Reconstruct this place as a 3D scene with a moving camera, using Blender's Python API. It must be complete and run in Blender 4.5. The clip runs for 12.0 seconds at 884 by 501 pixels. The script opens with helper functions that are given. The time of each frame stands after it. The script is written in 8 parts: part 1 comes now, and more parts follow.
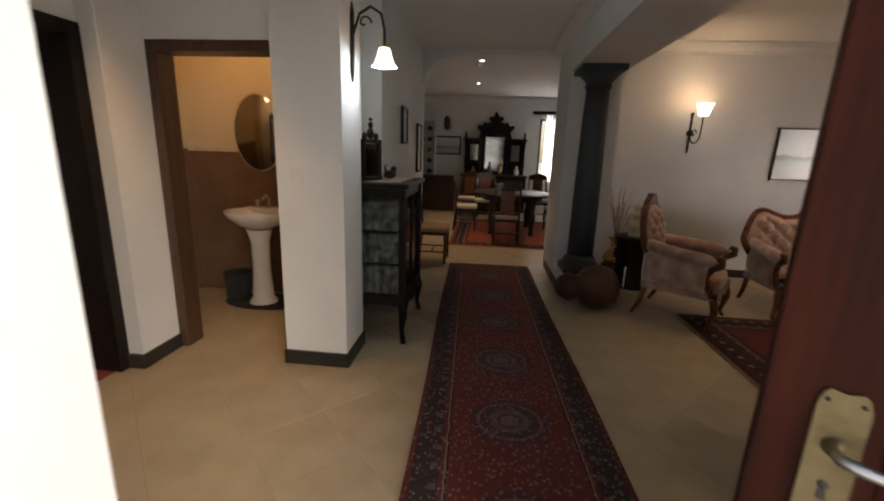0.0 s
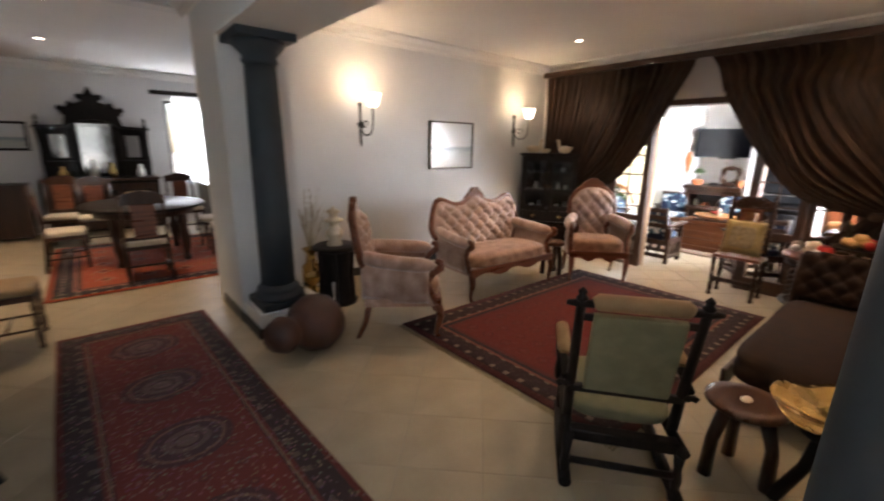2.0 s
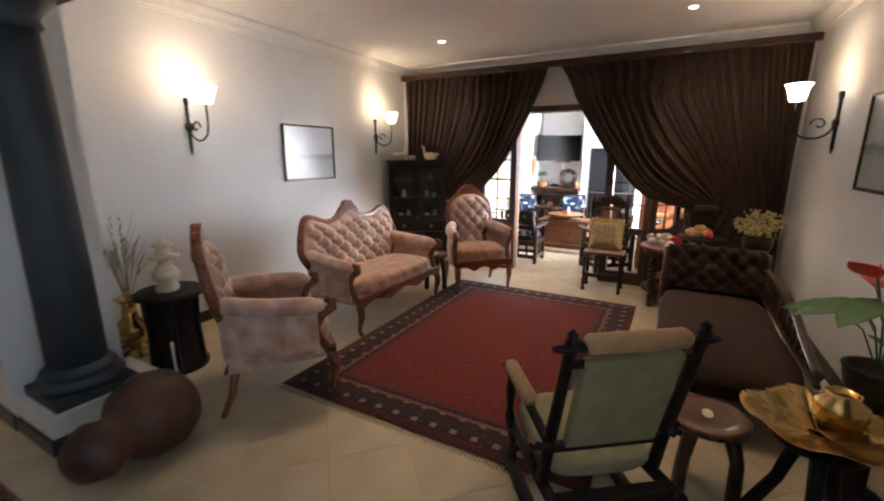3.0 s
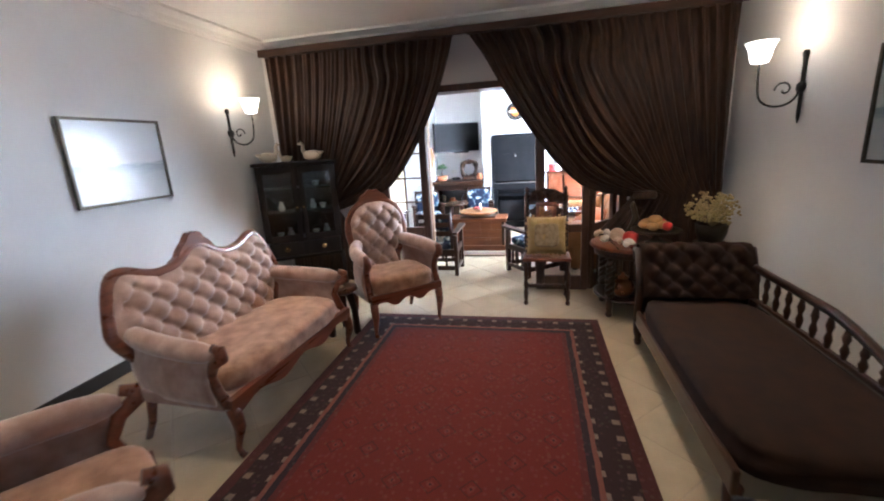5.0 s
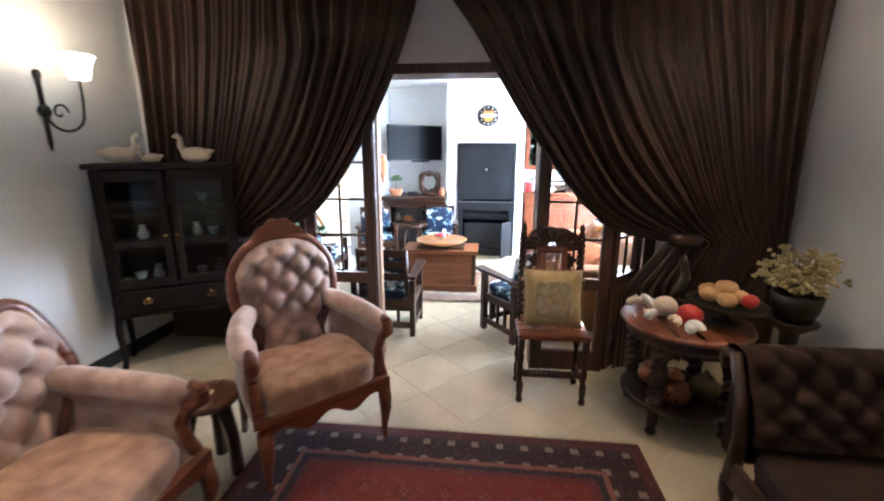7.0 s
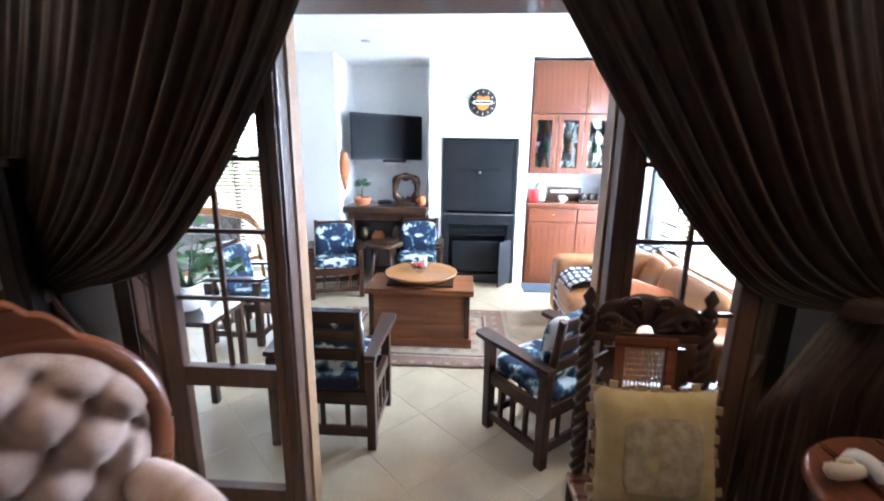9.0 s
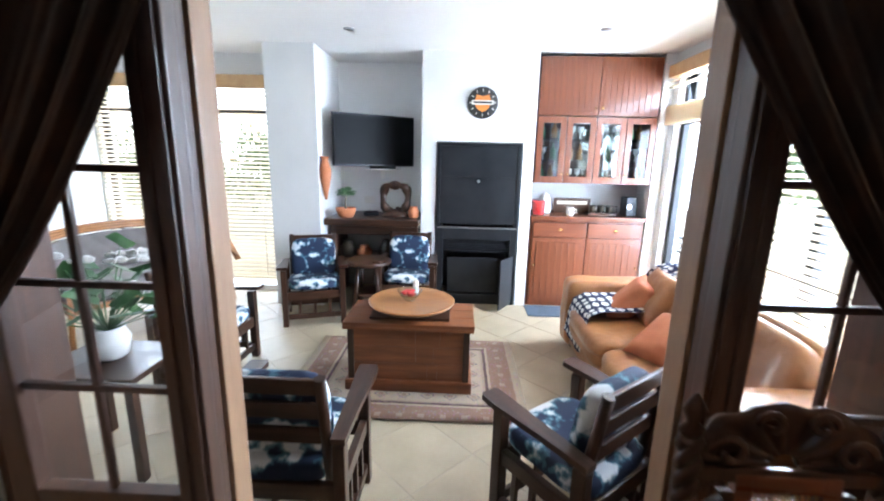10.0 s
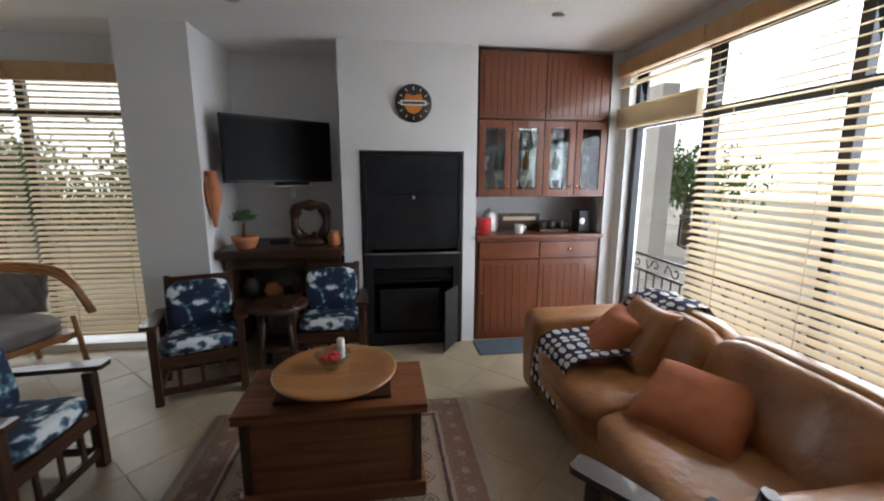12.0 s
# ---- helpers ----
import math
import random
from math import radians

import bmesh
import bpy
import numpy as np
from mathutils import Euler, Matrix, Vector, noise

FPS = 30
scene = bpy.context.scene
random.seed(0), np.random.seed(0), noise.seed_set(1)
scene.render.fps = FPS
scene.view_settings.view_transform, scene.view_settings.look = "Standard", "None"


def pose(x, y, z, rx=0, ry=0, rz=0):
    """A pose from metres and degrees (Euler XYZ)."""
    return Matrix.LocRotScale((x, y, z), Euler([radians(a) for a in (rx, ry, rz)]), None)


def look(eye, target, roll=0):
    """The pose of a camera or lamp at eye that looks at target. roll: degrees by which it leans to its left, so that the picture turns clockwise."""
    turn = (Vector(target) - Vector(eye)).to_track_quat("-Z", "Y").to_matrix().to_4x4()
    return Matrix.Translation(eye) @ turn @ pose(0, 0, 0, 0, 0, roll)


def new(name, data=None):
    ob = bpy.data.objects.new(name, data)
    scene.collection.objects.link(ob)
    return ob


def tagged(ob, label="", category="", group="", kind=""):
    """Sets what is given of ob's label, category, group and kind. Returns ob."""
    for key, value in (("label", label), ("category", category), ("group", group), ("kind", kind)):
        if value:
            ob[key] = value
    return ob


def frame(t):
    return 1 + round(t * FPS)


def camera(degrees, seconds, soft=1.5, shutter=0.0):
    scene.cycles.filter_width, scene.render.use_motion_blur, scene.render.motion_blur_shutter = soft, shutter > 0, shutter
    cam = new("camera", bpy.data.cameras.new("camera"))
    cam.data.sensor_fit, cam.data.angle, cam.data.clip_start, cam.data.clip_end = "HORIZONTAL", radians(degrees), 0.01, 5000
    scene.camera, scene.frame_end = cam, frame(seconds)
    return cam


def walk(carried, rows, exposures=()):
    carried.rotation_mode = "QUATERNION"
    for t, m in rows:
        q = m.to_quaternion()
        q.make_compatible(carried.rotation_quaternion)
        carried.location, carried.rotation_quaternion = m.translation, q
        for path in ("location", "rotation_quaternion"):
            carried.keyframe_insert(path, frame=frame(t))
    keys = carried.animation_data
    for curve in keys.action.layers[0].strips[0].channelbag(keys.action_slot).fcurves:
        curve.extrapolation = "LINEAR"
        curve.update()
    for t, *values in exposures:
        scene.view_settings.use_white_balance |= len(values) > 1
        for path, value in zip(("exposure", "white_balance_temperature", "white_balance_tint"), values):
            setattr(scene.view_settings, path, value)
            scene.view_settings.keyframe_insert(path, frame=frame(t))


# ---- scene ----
cam = camera(93.3, 12.0, soft=2.0, shutter=0.5)
PATH = [
    (0, (0.266, 0.039, 1.474), (0.072, 1.975, 1.01), 1.9),
    (0.5, (0.219, 0.302, 1.48), (0.103, 2.243, 1.013), 0.6),
    (1, (0.186, 0.628, 1.504), (0.377, 2.559, 1.017), 0.9),
    (1.5, (0.165, 0.935, 1.564), (0.969, 2.696, 1.063), 0.8),
    (2, (0.212, 1.197, 1.554), (1.463, 2.68, 1.069), 0.8),
    (2.5, (0.337, 1.484, 1.576), (1.871, 2.678, 1.109), 1.9),
    (3, (0.423, 1.848, 1.538), (2.134, 2.784, 1.093), -0.0),
    (3.5, (0.57, 2.035, 1.567), (2.358, 2.805, 1.106), -0.3),
    (3.7, (0.648, 2.135, 1.562), (2.467, 2.846, 1.134), 0.2),
    (5.3, (1.651, 2.647, 1.53), (3.551, 3.036, 1.042), -3.1),
    (5.5, (1.787, 2.706, 1.525), (3.694, 3.07, 1.046), -2.3),
    (6, (2.147, 2.847, 1.544), (4.064, 3.153, 1.065), -0.5),
    (6.5, (2.52, 2.911, 1.528), (4.451, 3.163, 1.069), -1.3),
    (7, (2.913, 2.893, 1.552), (4.849, 3.094, 1.091), 0.1),
    (7.5, (3.347, 2.989, 1.507), (5.29, 3.138, 1.056), 0.7),
    (9.3, (4.516, 3.044, 1.506), (6.462, 3.149, 1.056), 0.8),
    (9.5, (4.627, 3.054, 1.51), (6.574, 3.155, 1.065), 0.8),
    (10, (4.911, 3.085, 1.514), (6.863, 3.157, 1.084), 1.3),
    (10.5, (5.124, 3.125, 1.491), (7.083, 3.115, 1.091), 1.8),
    (11, (5.322, 3.182, 1.515), (7.276, 3.032, 1.115), 0.2),
    (11.2, (5.427, 3.18, 1.529), (7.375, 2.983, 1.124), 0.1),
    (11.5, (5.507, 3.16, 1.513), (7.456, 2.938, 1.122), -0.3),
    (12, (5.666, 3.136, 1.499), (7.614, 2.863, 1.135), 0.2),
]
EXPOSURES = [(0, 0.2, 7500, 20), (0.5, 0.3, 7600, 20), (1.0, 0.9, 7000, 17), (2.0, 1.3, 6600, 17), (3.7, 1.4, 5750, 15), (5.3, 1.45, 5350, 13), (7.5, 1.4, 5250, 10), (9.4, 0.7, 5150, 10), (10.5, 0.05, 5800, 11), (11.0, -0.5, 6000, 12), (11.5, -1.5, 6250, 13), (12, -1.75, 6300, 13)]
walk(cam, [(t, look(eye, target, roll)) for t, eye, target, roll in PATH], EXPOSURES)

# ---- daylight ----
world = bpy.data.worlds.new("world")
scene.world = world
world.use_nodes = True
wn = world.node_tree.nodes
sky = wn.new("ShaderNodeTexSky")
sky.sky_type, sky.sun_disc = "NISHITA", False
sky.sun_elevation, sky.sun_rotation = radians(57), radians(-38)
wn["Background"].inputs["Strength"].default_value = 0.11
world.node_tree.links.new(sky.outputs["Color"], wn["Background"].inputs["Color"])
sun = new("sun", bpy.data.lights.new("sun", "SUN"))
sun.data.energy, sun.data.angle, sun.data.color = 5.0, radians(0.5), (1.0, 0.95, 0.87)
sun.matrix_world = look((-8, 10, 20), (0, 0, 0))


def window_light(name, eye, target, w, h, watts, color=(0.86, 0.93, 1.0)):
    ob = new(name, bpy.data.lights.new(name, "AREA"))
    ob.data.shape, ob.data.size, ob.data.size_y, ob.data.energy, ob.data.color = "RECTANGLE", w, h, watts, color
    ob.matrix_world = look(eye, target)
    return ob


# skylight standing in the real openings
window_light("daylight_front_door", (0.6, -0.25, 1.3), (0.6, 3, 0.9), 1.6, 2.0, 6, (0.72, 0.88, 1.0))
window_light("daylight_sliding_door", (7.9, 0.72, 1.25), (7.9, 3, 0.55), 2.5, 2.1, 430)
window_light("daylight_north_window", (9.62, 6.0, 1.2), (6, 5.2, 1.0), 1.9, 2.0, 75)
window_light("daylight_dining_window", (1.95, 11.35, 1.55), (1.6, 8, 1.0), 0.9, 1.5, 40)
window_light("daylight_study_window", (-4.1, 3.57, 1.45), (-2.6, 2.6, 1.0), 0.68, 1.0, 45)


def lamp(name, at, watts, color=(1.0, 0.68, 0.38), radius=0.04):
    ob = new(name, bpy.data.lights.new(name, "POINT"))
    ob.data.energy, ob.data.color, ob.data.shadow_soft_size, ob.location = watts, color, radius, at
    return ob


def downlight_lamp(at, watts, color=(1.0, 0.73, 0.45), cone=88):
    ob = new("downlight_lamp", bpy.data.lights.new("downlight_lamp", "SPOT"))
    ob.data.energy, ob.data.color, ob.data.spot_size, ob.data.spot_blend, ob.data.shadow_soft_size = watts, color, radians(cone), 0.8, 0.04
    ob.location = at
    return ob


CEIL, FCEIL = 2.80, 2.52
LIVING_DOWNLIGHTS = [(4.95, 4.33), (5.0, 1.85), (3.0, 4.0), (3.0, 1.9)]
HALL_DOWNLIGHTS = [(0.1, 6.75), (0.0, 8.84)]
for dx, dy in LIVING_DOWNLIGHTS:
    downlight_lamp((dx, dy, CEIL - 0.03), 38 if dx > 4 else 30)
for dx, dy in HALL_DOWNLIGHTS:
    downlight_lamp((dx, dy, CEIL - 0.03), 60)
ENTRY_DOWNLIGHT = (-1.5, 2.0)
downlight_lamp((*ENTRY_DOWNLIGHT, CEIL - 0.03), 46, (1.0, 0.6, 0.26), 78)
lamp("cloakroom_lamp", (-1.9, 3.3, 2.3), 5.5, (1.0, 0.62, 0.28), 0.08)


# ---- materials ----
def nodes_of(name):
    m = bpy.data.materials.new(name)
    m.use_nodes = True
    return m, m.node_tree.nodes, m.node_tree.links, m.node_tree.nodes["Principled BSDF"]


def mixed(n, l, fac, a, b, mode="MIX"):
    """A colour mix; a, b: colours or sockets, fac: number or socket."""
    mx = n.new("ShaderNodeMix")
    mx.data_type, mx.blend_type = "RGBA", mode
    for sock, v in ((mx.inputs[0], fac), (mx.inputs[6], a), (mx.inputs[7], b)):
        if isinstance(v, bpy.types.NodeSocket):
            l.new(v, sock)
        else:
            sock.default_value = v if isinstance(v, (int, float)) else (*v[:3], 1)
    return mx.outputs[2]


def calc(n, l, op, a, b=0.0, c=0.0):
    m = n.new("ShaderNodeMath")
    m.operation = op
    for sock, v in zip(m.inputs, (a, b, c)):
        if isinstance(v, bpy.types.NodeSocket):
            l.new(v, sock)
        else:
            sock.default_value = v
    return m.outputs[0]


def surface(name, c1, c2, scale=8.0, rough=0.6, bump=0.15, fine=60.0, metal=0.0, stretch=(1, 1, 1), sheen=0.0, coat=0.0, vary=0.0, wear=0.35):
    """Two scales of variation: large patches between c1 and c2, and a fine grain that also gives the relief."""
    m, n, l, p = nodes_of(name)
    tc = n.new("ShaderNodeTexCoord")
    mp = n.new("ShaderNodeMapping")
    mp.inputs["Scale"].default_value = stretch
    l.new(tc.outputs["Object"], mp.inputs["Vector"])
    big, small = n.new("ShaderNodeTexNoise"), n.new("ShaderNodeTexNoise")
    big.inputs["Scale"].default_value, big.inputs["Detail"].default_value = scale, 5
    small.inputs["Scale"].default_value, small.inputs["Detail"].default_value = fine, 3
    for t in (big, small):
        l.new(mp.outputs[0], t.inputs["Vector"])
    ramp = n.new("ShaderNodeValToRGB")
    ramp.color_ramp.elements[0].position, ramp.color_ramp.elements[1].position = 0.35, 0.68
    l.new(big.outputs["Fac"], ramp.inputs[0])
    col = mixed(n, l, ramp.outputs[0], c1, c2)
    dark = tuple(0.6 * v for v in c1)
    f = calc(n, l, "MULTIPLY", small.outputs["Fac"], wear)
    col = mixed(n, l, f, col, dark)
    if vary:
        oi = n.new("ShaderNodeObjectInfo")
        f2 = calc(n, l, "MULTIPLY", oi.outputs["Random"], vary)
        col = mixed(n, l, f2, col, tuple(0.55 * v for v in c2))
    l.new(col, p.inputs["Base Color"])
    r = calc(n, l, "MULTIPLY_ADD", big.outputs["Fac"], 0.25, rough - 0.12)
    l.new(r, p.inputs["Roughness"])
    p.inputs["Metallic"].default_value = metal
    p.inputs["Sheen Weight"].default_value = sheen
    p.inputs["Coat Weight"].default_value = coat
    if bump:
        b = n.new("ShaderNodeBump")
        b.inputs["Strength"].default_value, b.inputs["Distance"].default_value = bump, 0.01
        l.new(small.outputs["Fac"], b.inputs["Height"])
        l.new(b.outputs[0], p.inputs["Normal"])
    return m


def wood(name, c1, c2, rough=0.35, along="z", coat=0.3, vary=0.0):
    st = {"x": (1, 14, 14), "y": (14, 1, 14), "z": (14, 14, 1)}[along]
    return surface(name, c1, c2, 2.2, rough, 0.08, 18, 0, st, 0, coat, vary, 0.5)


def glow(name, color, strength):
    m, n, l, p = nodes_of(name)
    p.inputs["Base Color"].default_value = (0.9, 0.88, 0.82, 1)
    p.inputs["Emission Color"].default_value = (*color, 1)
    p.inputs["Emission Strength"].default_value = strength
    return m


def clear_glass(name, tint=(1, 1, 1), rough=0.02):
    m, n, l, p = nodes_of(name)
    mixer, tr, gl = n.new("ShaderNodeMixShader"), n.new("ShaderNodeBsdfTransparent"), n.new("ShaderNodeBsdfGlossy")
    tr.inputs[0].default_value = (*tint, 1)
    gl.inputs["Roughness"].default_value = rough
    lw = n.new("ShaderNodeLayerWeight")
    lw.inputs["Blend"].default_value = 0.5
    gloss = calc(n, l, "MULTIPLY_ADD", calc(n, l, "POWER", lw.outputs["Facing"], 4.0), 0.55, 0.03)
    l.new(gloss, mixer.inputs[0])
    l.new(tr.outputs[0], mixer.inputs[1])
    l.new(gl.outputs[0], mixer.inputs[2])
    l.new(mixer.outputs[0], n["Material Output"].inputs["Surface"])
    return m


WALL = surface("plaster_white", (0.72, 0.72, 0.71), (0.78, 0.78, 0.77), 1.5, 0.85, 0.06, 40, wear=0.08)
CEILM = surface("ceiling_white", (0.78, 0.77, 0.75), (0.82, 0.81, 0.79), 1.2, 0.9, 0.03, 30, wear=0.06)
SHEER = bpy.data.materials.new("sheer_white_cloth")
SHEER.use_nodes = True
sn, sl = SHEER.node_tree.nodes, SHEER.node_tree.links
smix, str1, str2 = sn.new("ShaderNodeMixShader"), sn.new("ShaderNodeBsdfTranslucent"), sn.new("ShaderNodeBsdfTransparent")
str1.inputs[0].default_value = (0.9, 0.9, 0.88, 1)
smix.inputs[0].default_value = 0.3
sl.new(str1.outputs[0], smix.inputs[1])
sl.new(str2.outputs[0], smix.inputs[2])
sl.new(smix.outputs[0], sn["Material Output"].inputs["Surface"])
BLACKTRIM = surface("black_painted_wood", (0.02, 0.018, 0.016), (0.03, 0.027, 0.025), 6, 0.4, 0.05, 80)
COLUMN = surface("grey_painted_plaster", (0.030, 0.041, 0.050), (0.045, 0.058, 0.069), 5, 0.6, 0.08, 50, wear=0.2)
TILE = surface("cream_ceramic_tile", (0.40, 0.322, 0.21), (0.49, 0.40, 0.27), 3.5, 0.46, 0.04, 45, vary=0.12, wear=0.2)
GROUT = surface("grout", (0.40, 0.33, 0.24), (0.46, 0.39, 0.29), 10, 0.9, 0.2, 120)
DARKWOOD = wood("dark_wood", (0.035, 0.016, 0.009), (0.075, 0.032, 0.016))
DARKWOOD_X = wood("dark_wood_lengthwise", (0.035, 0.016, 0.009), (0.075, 0.032, 0.016), along="x")
DARKWOOD_Y = wood("dark_wood_crosswise", (0.035, 0.016, 0.009), (0.075, 0.032, 0.016), along="y")
BLACKWOOD = wood("ebonised_wood", (0.010, 0.007, 0.006), (0.022, 0.015, 0.012), 0.5, "z", 0.08)
MAHOG = wood("mahogany", (0.12, 0.034, 0.013), (0.24, 0.075, 0.03), 0.3, "x", 0.5)
FRONTDOOR = wood("front_door_wood", (0.022, 0.005, 0.003), (0.06, 0.013, 0.006), 0.6, "z", 0.0)
CABWOOD = wood("cabinet_wood", (0.13, 0.032, 0.010), (0.225, 0.064, 0.021), 0.35, "z", 0.3, 0.3)
CABWOOD_Y = wood("cabinet_wood_crosswise", (0.13, 0.032, 0.010), (0.22, 0.062, 0.020), 0.35, "y", 0.3)
CHESTWOOD = wood("chest_wood", (0.15, 0.045, 0.014), (0.33, 0.115, 0.036), 0.4, "y", 0.2, 0.35)
PALEWOOD = wood("turned_wood", (0.34, 0.14, 0.04), (0.48, 0.22, 0.07), 0.35, "y", 0.3)
FRAMEWOOD = wood("door_frame_wood", (0.06, 0.028, 0.016), (0.12, 0.055, 0.03), 0.45)
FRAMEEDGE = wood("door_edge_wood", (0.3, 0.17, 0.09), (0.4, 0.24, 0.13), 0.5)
# same cloth as VELVET; the seat's warm light is put into this browner colour
WARMLITVELVET = surface("rose_tan_velvet", (0.27, 0.125, 0.06), (0.55, 0.33, 0.205), 11, 0.75, 0.12, 130, sheen=0.4, wear=0.35)
VELVET = surface("dusty_pink_velvet", (0.34, 0.20, 0.145), (0.58, 0.41, 0.335), 9, 0.75, 0.12, 130, sheen=0.6, wear=0.25)
CHAISE = surface("brown_upholstery", (0.022, 0.010, 0.006), (0.042, 0.020, 0.011), 10, 0.9, 0.1, 150)
SAGE = surface("sage_green_cloth", (0.19, 0.18, 0.10), (0.25, 0.24, 0.14), 12, 0.85, 0.2, 220)
TAN = surface("tan_padded_cloth", (0.34, 0.22, 0.11), (0.42, 0.28, 0.15), 12, 0.85, 0.15, 200)
LEATHER = surface("tan_leather", (0.31, 0.13, 0.043), (0.47, 0.22, 0.085), 5, 0.36, 0.5, 26, coat=0.3, wear=0.3)
TERRACOTTA = surface("terracotta_cushion_cloth", (0.45, 0.14, 0.055), (0.53, 0.19, 0.08), 9, 0.85, 0.15, 200)
GREYCLOTH = surface("grey_upholstery", (0.17, 0.15, 0.14), (0.24, 0.21, 0.2), 9, 0.85, 0.15, 200)
IRON = surface("wrought_iron", (0.02, 0.018, 0.016), (0.04, 0.035, 0.03), 20, 0.5, 0.15, 120, 0.6)
STEEL = surface("black_steel", (0.018, 0.019, 0.021), (0.028, 0.029, 0.032), 5, 0.4, 0.04, 90, 0.5)
STEELTRIM = surface("brushed_steel", (0.45, 0.45, 0.45), (0.6, 0.6, 0.6), 8, 0.35, 0.03, 90, 1.0)
OLDBRASS = surface("dull_brass", (0.16, 0.12, 0.06), (0.25, 0.19, 0.1), 12, 0.5, 0.15, 60, 0.8)
BRASS = surface("brass", (0.55, 0.36, 0.13), (0.68, 0.47, 0.2), 9, 0.25, 0.08, 40, 1.0)
BRONZE = surface("bronze", (0.05, 0.04, 0.028), (0.09, 0.07, 0.045), 12, 0.4, 0.1, 60, 0.8)
CERAMIC = surface("white_ceramic", (0.76, 0.74, 0.69), (0.82, 0.8, 0.76), 4, 0.2, 0.0, 30, coat=0.4, wear=0.05)
CREAMCHINA = surface("cream_china", (0.6, 0.5, 0.36), (0.7, 0.61, 0.48), 8, 0.3, 0.03, 60)
CLAY = surface("brown_clay", (0.05, 0.018, 0.011), (0.095, 0.034, 0.019), 7, 0.5, 0.15, 50)
TERRAPOT = surface("terracotta_pot", (0.5, 0.17, 0.07), (0.6, 0.24, 0.11), 9, 0.8, 0.1, 80)
LEAF = surface("leaf_green", (0.035, 0.1, 0.03), (0.07, 0.16, 0.05), 14, 0.45, 0.08, 60)
GARDENLEAF = surface("sunlit_leaf", (0.08, 0.15, 0.045), (0.14, 0.23, 0.08), 3, 0.5, 0.05, 30)
DRYGRASS = surface("dried_stems", (0.25, 0.2, 0.12), (0.36, 0.3, 0.18), 14, 0.9, 0.1, 60)
DRYFLOWER = surface("dried_flowers", (0.42, 0.33, 0.15), (0.58, 0.48, 0.26), 18, 0.9, 0.1, 90)
REDFLOWER = surface("red_petal", (0.6, 0.03, 0.025), (0.7, 0.07, 0.05), 10, 0.35, 0.03, 60)
SCREEN = surface("black_screen", (0.006, 0.006, 0.007), (0.008, 0.008, 0.009), 3, 0.5, 0.0, 30)
SCREEN.node_tree.nodes["Principled BSDF"].inputs["Specular IOR Level"].default_value = 0.12
MIRROR = surface("mirror_silver", (0.28, 0.27, 0.26), (0.33, 0.32, 0.31), 3, 0.1, 0.0, 30, 1.0, wear=0.1)
BROWNTILE = surface("brown_wall_tile", (0.17, 0.09, 0.05), (0.22, 0.125, 0.075), 6, 0.4, 0.05, 60, wear=0.25)
CREAMWALL = surface("cream_paint", (0.62, 0.5, 0.34), (0.67, 0.55, 0.38), 2, 0.8, 0.05, 40, wear=0.1)
REDCARPET = surface("red_carpet", (0.3, 0.05, 0.035), (0.36, 0.075, 0.05), 12, 0.95, 0.3, 250)
BLACKRUG = surface("black_mat", (0.02, 0.02, 0.022), (0.035, 0.035, 0.04), 20, 0.95, 0.3, 200)
BLIND = surface("bamboo_slat", (0.66, 0.57, 0.42), (0.76, 0.68, 0.54), 12, 0.55, 0.06, 90, stretch=(1, 1, 6))
BLINDTOP = surface("bamboo_pelmet", (0.5, 0.3, 0.13), (0.6, 0.39, 0.19), 9, 0.5, 0.06, 70)
for slat_mat, tint in ((BLIND, (0.9, 0.82, 0.66)),):
    bn, bl = slat_mat.node_tree.nodes, slat_mat.node_tree.links
    bmix, btr = bn.new("ShaderNodeMixShader"), bn.new("ShaderNodeBsdfTranslucent")
    btr.inputs[0].default_value = (*tint, 1)
    bmix.inputs[0].default_value = 0.6
    bl.new(bn["Principled BSDF"].outputs[0], bmix.inputs[1])
    bl.new(btr.outputs[0], bmix.inputs[2])
    bl.new(bmix.outputs[0], bn["Material Output"].inputs["Surface"])
WHITESHEER = surface("white_sheer", (0.78, 0.78, 0.76), (0.82, 0.82, 0.8), 6, 0.9, 0.05, 150, wear=0.05)
REDPLASTIC = surface("red_plastic", (0.5, 0.03, 0.03), (0.56, 0.05, 0.04), 8, 0.3, 0.0, 30)
ORANGEPLAQUE = surface("orange_enamel", (0.65, 0.2, 0.03), (0.7, 0.25, 0.05), 8, 0.4, 0.0, 30)
STONE = surface("garden_wall_render", (0.72, 0.7, 0.65), (0.8, 0.78, 0.73), 3, 0.9, 0.2, 30)
PAVING = surface("outdoor_paving", (0.42, 0.4, 0.36), (0.5, 0.48, 0.44), 3, 0.9, 0.2, 40)
BARK = surface("bark", (0.12, 0.08, 0.05), (0.18, 0.13, 0.09), 9, 0.9, 0.4, 40)
for dull in (FRONTDOOR, CHAISE, DARKWOOD, DARKWOOD_X, DARKWOOD_Y):
    dull.node_tree.nodes["Principled BSDF"].inputs["Specular IOR Level"].default_value = 0.28
FRONTDOOR.node_tree.nodes["Principled BSDF"].inputs["Specular IOR Level"].default_value = 0.1
BLACKWOOD.node_tree.nodes["Principled BSDF"].inputs["Specular IOR Level"].default_value = 0.15
GLASS = clear_glass("window_glass")
CABGLASS = clear_glass("cabinet_glass", (0.86, 0.9, 0.9))
SHADEGLOW = glow("lit_glass_shade", (1.0, 0.86, 0.66), 3.2)
LAMPGLOW = glow("lit_downlight", (1.0, 0.86, 0.66), 9.0)


# ---- mesh helpers ----
def B():
    return bmesh.new()


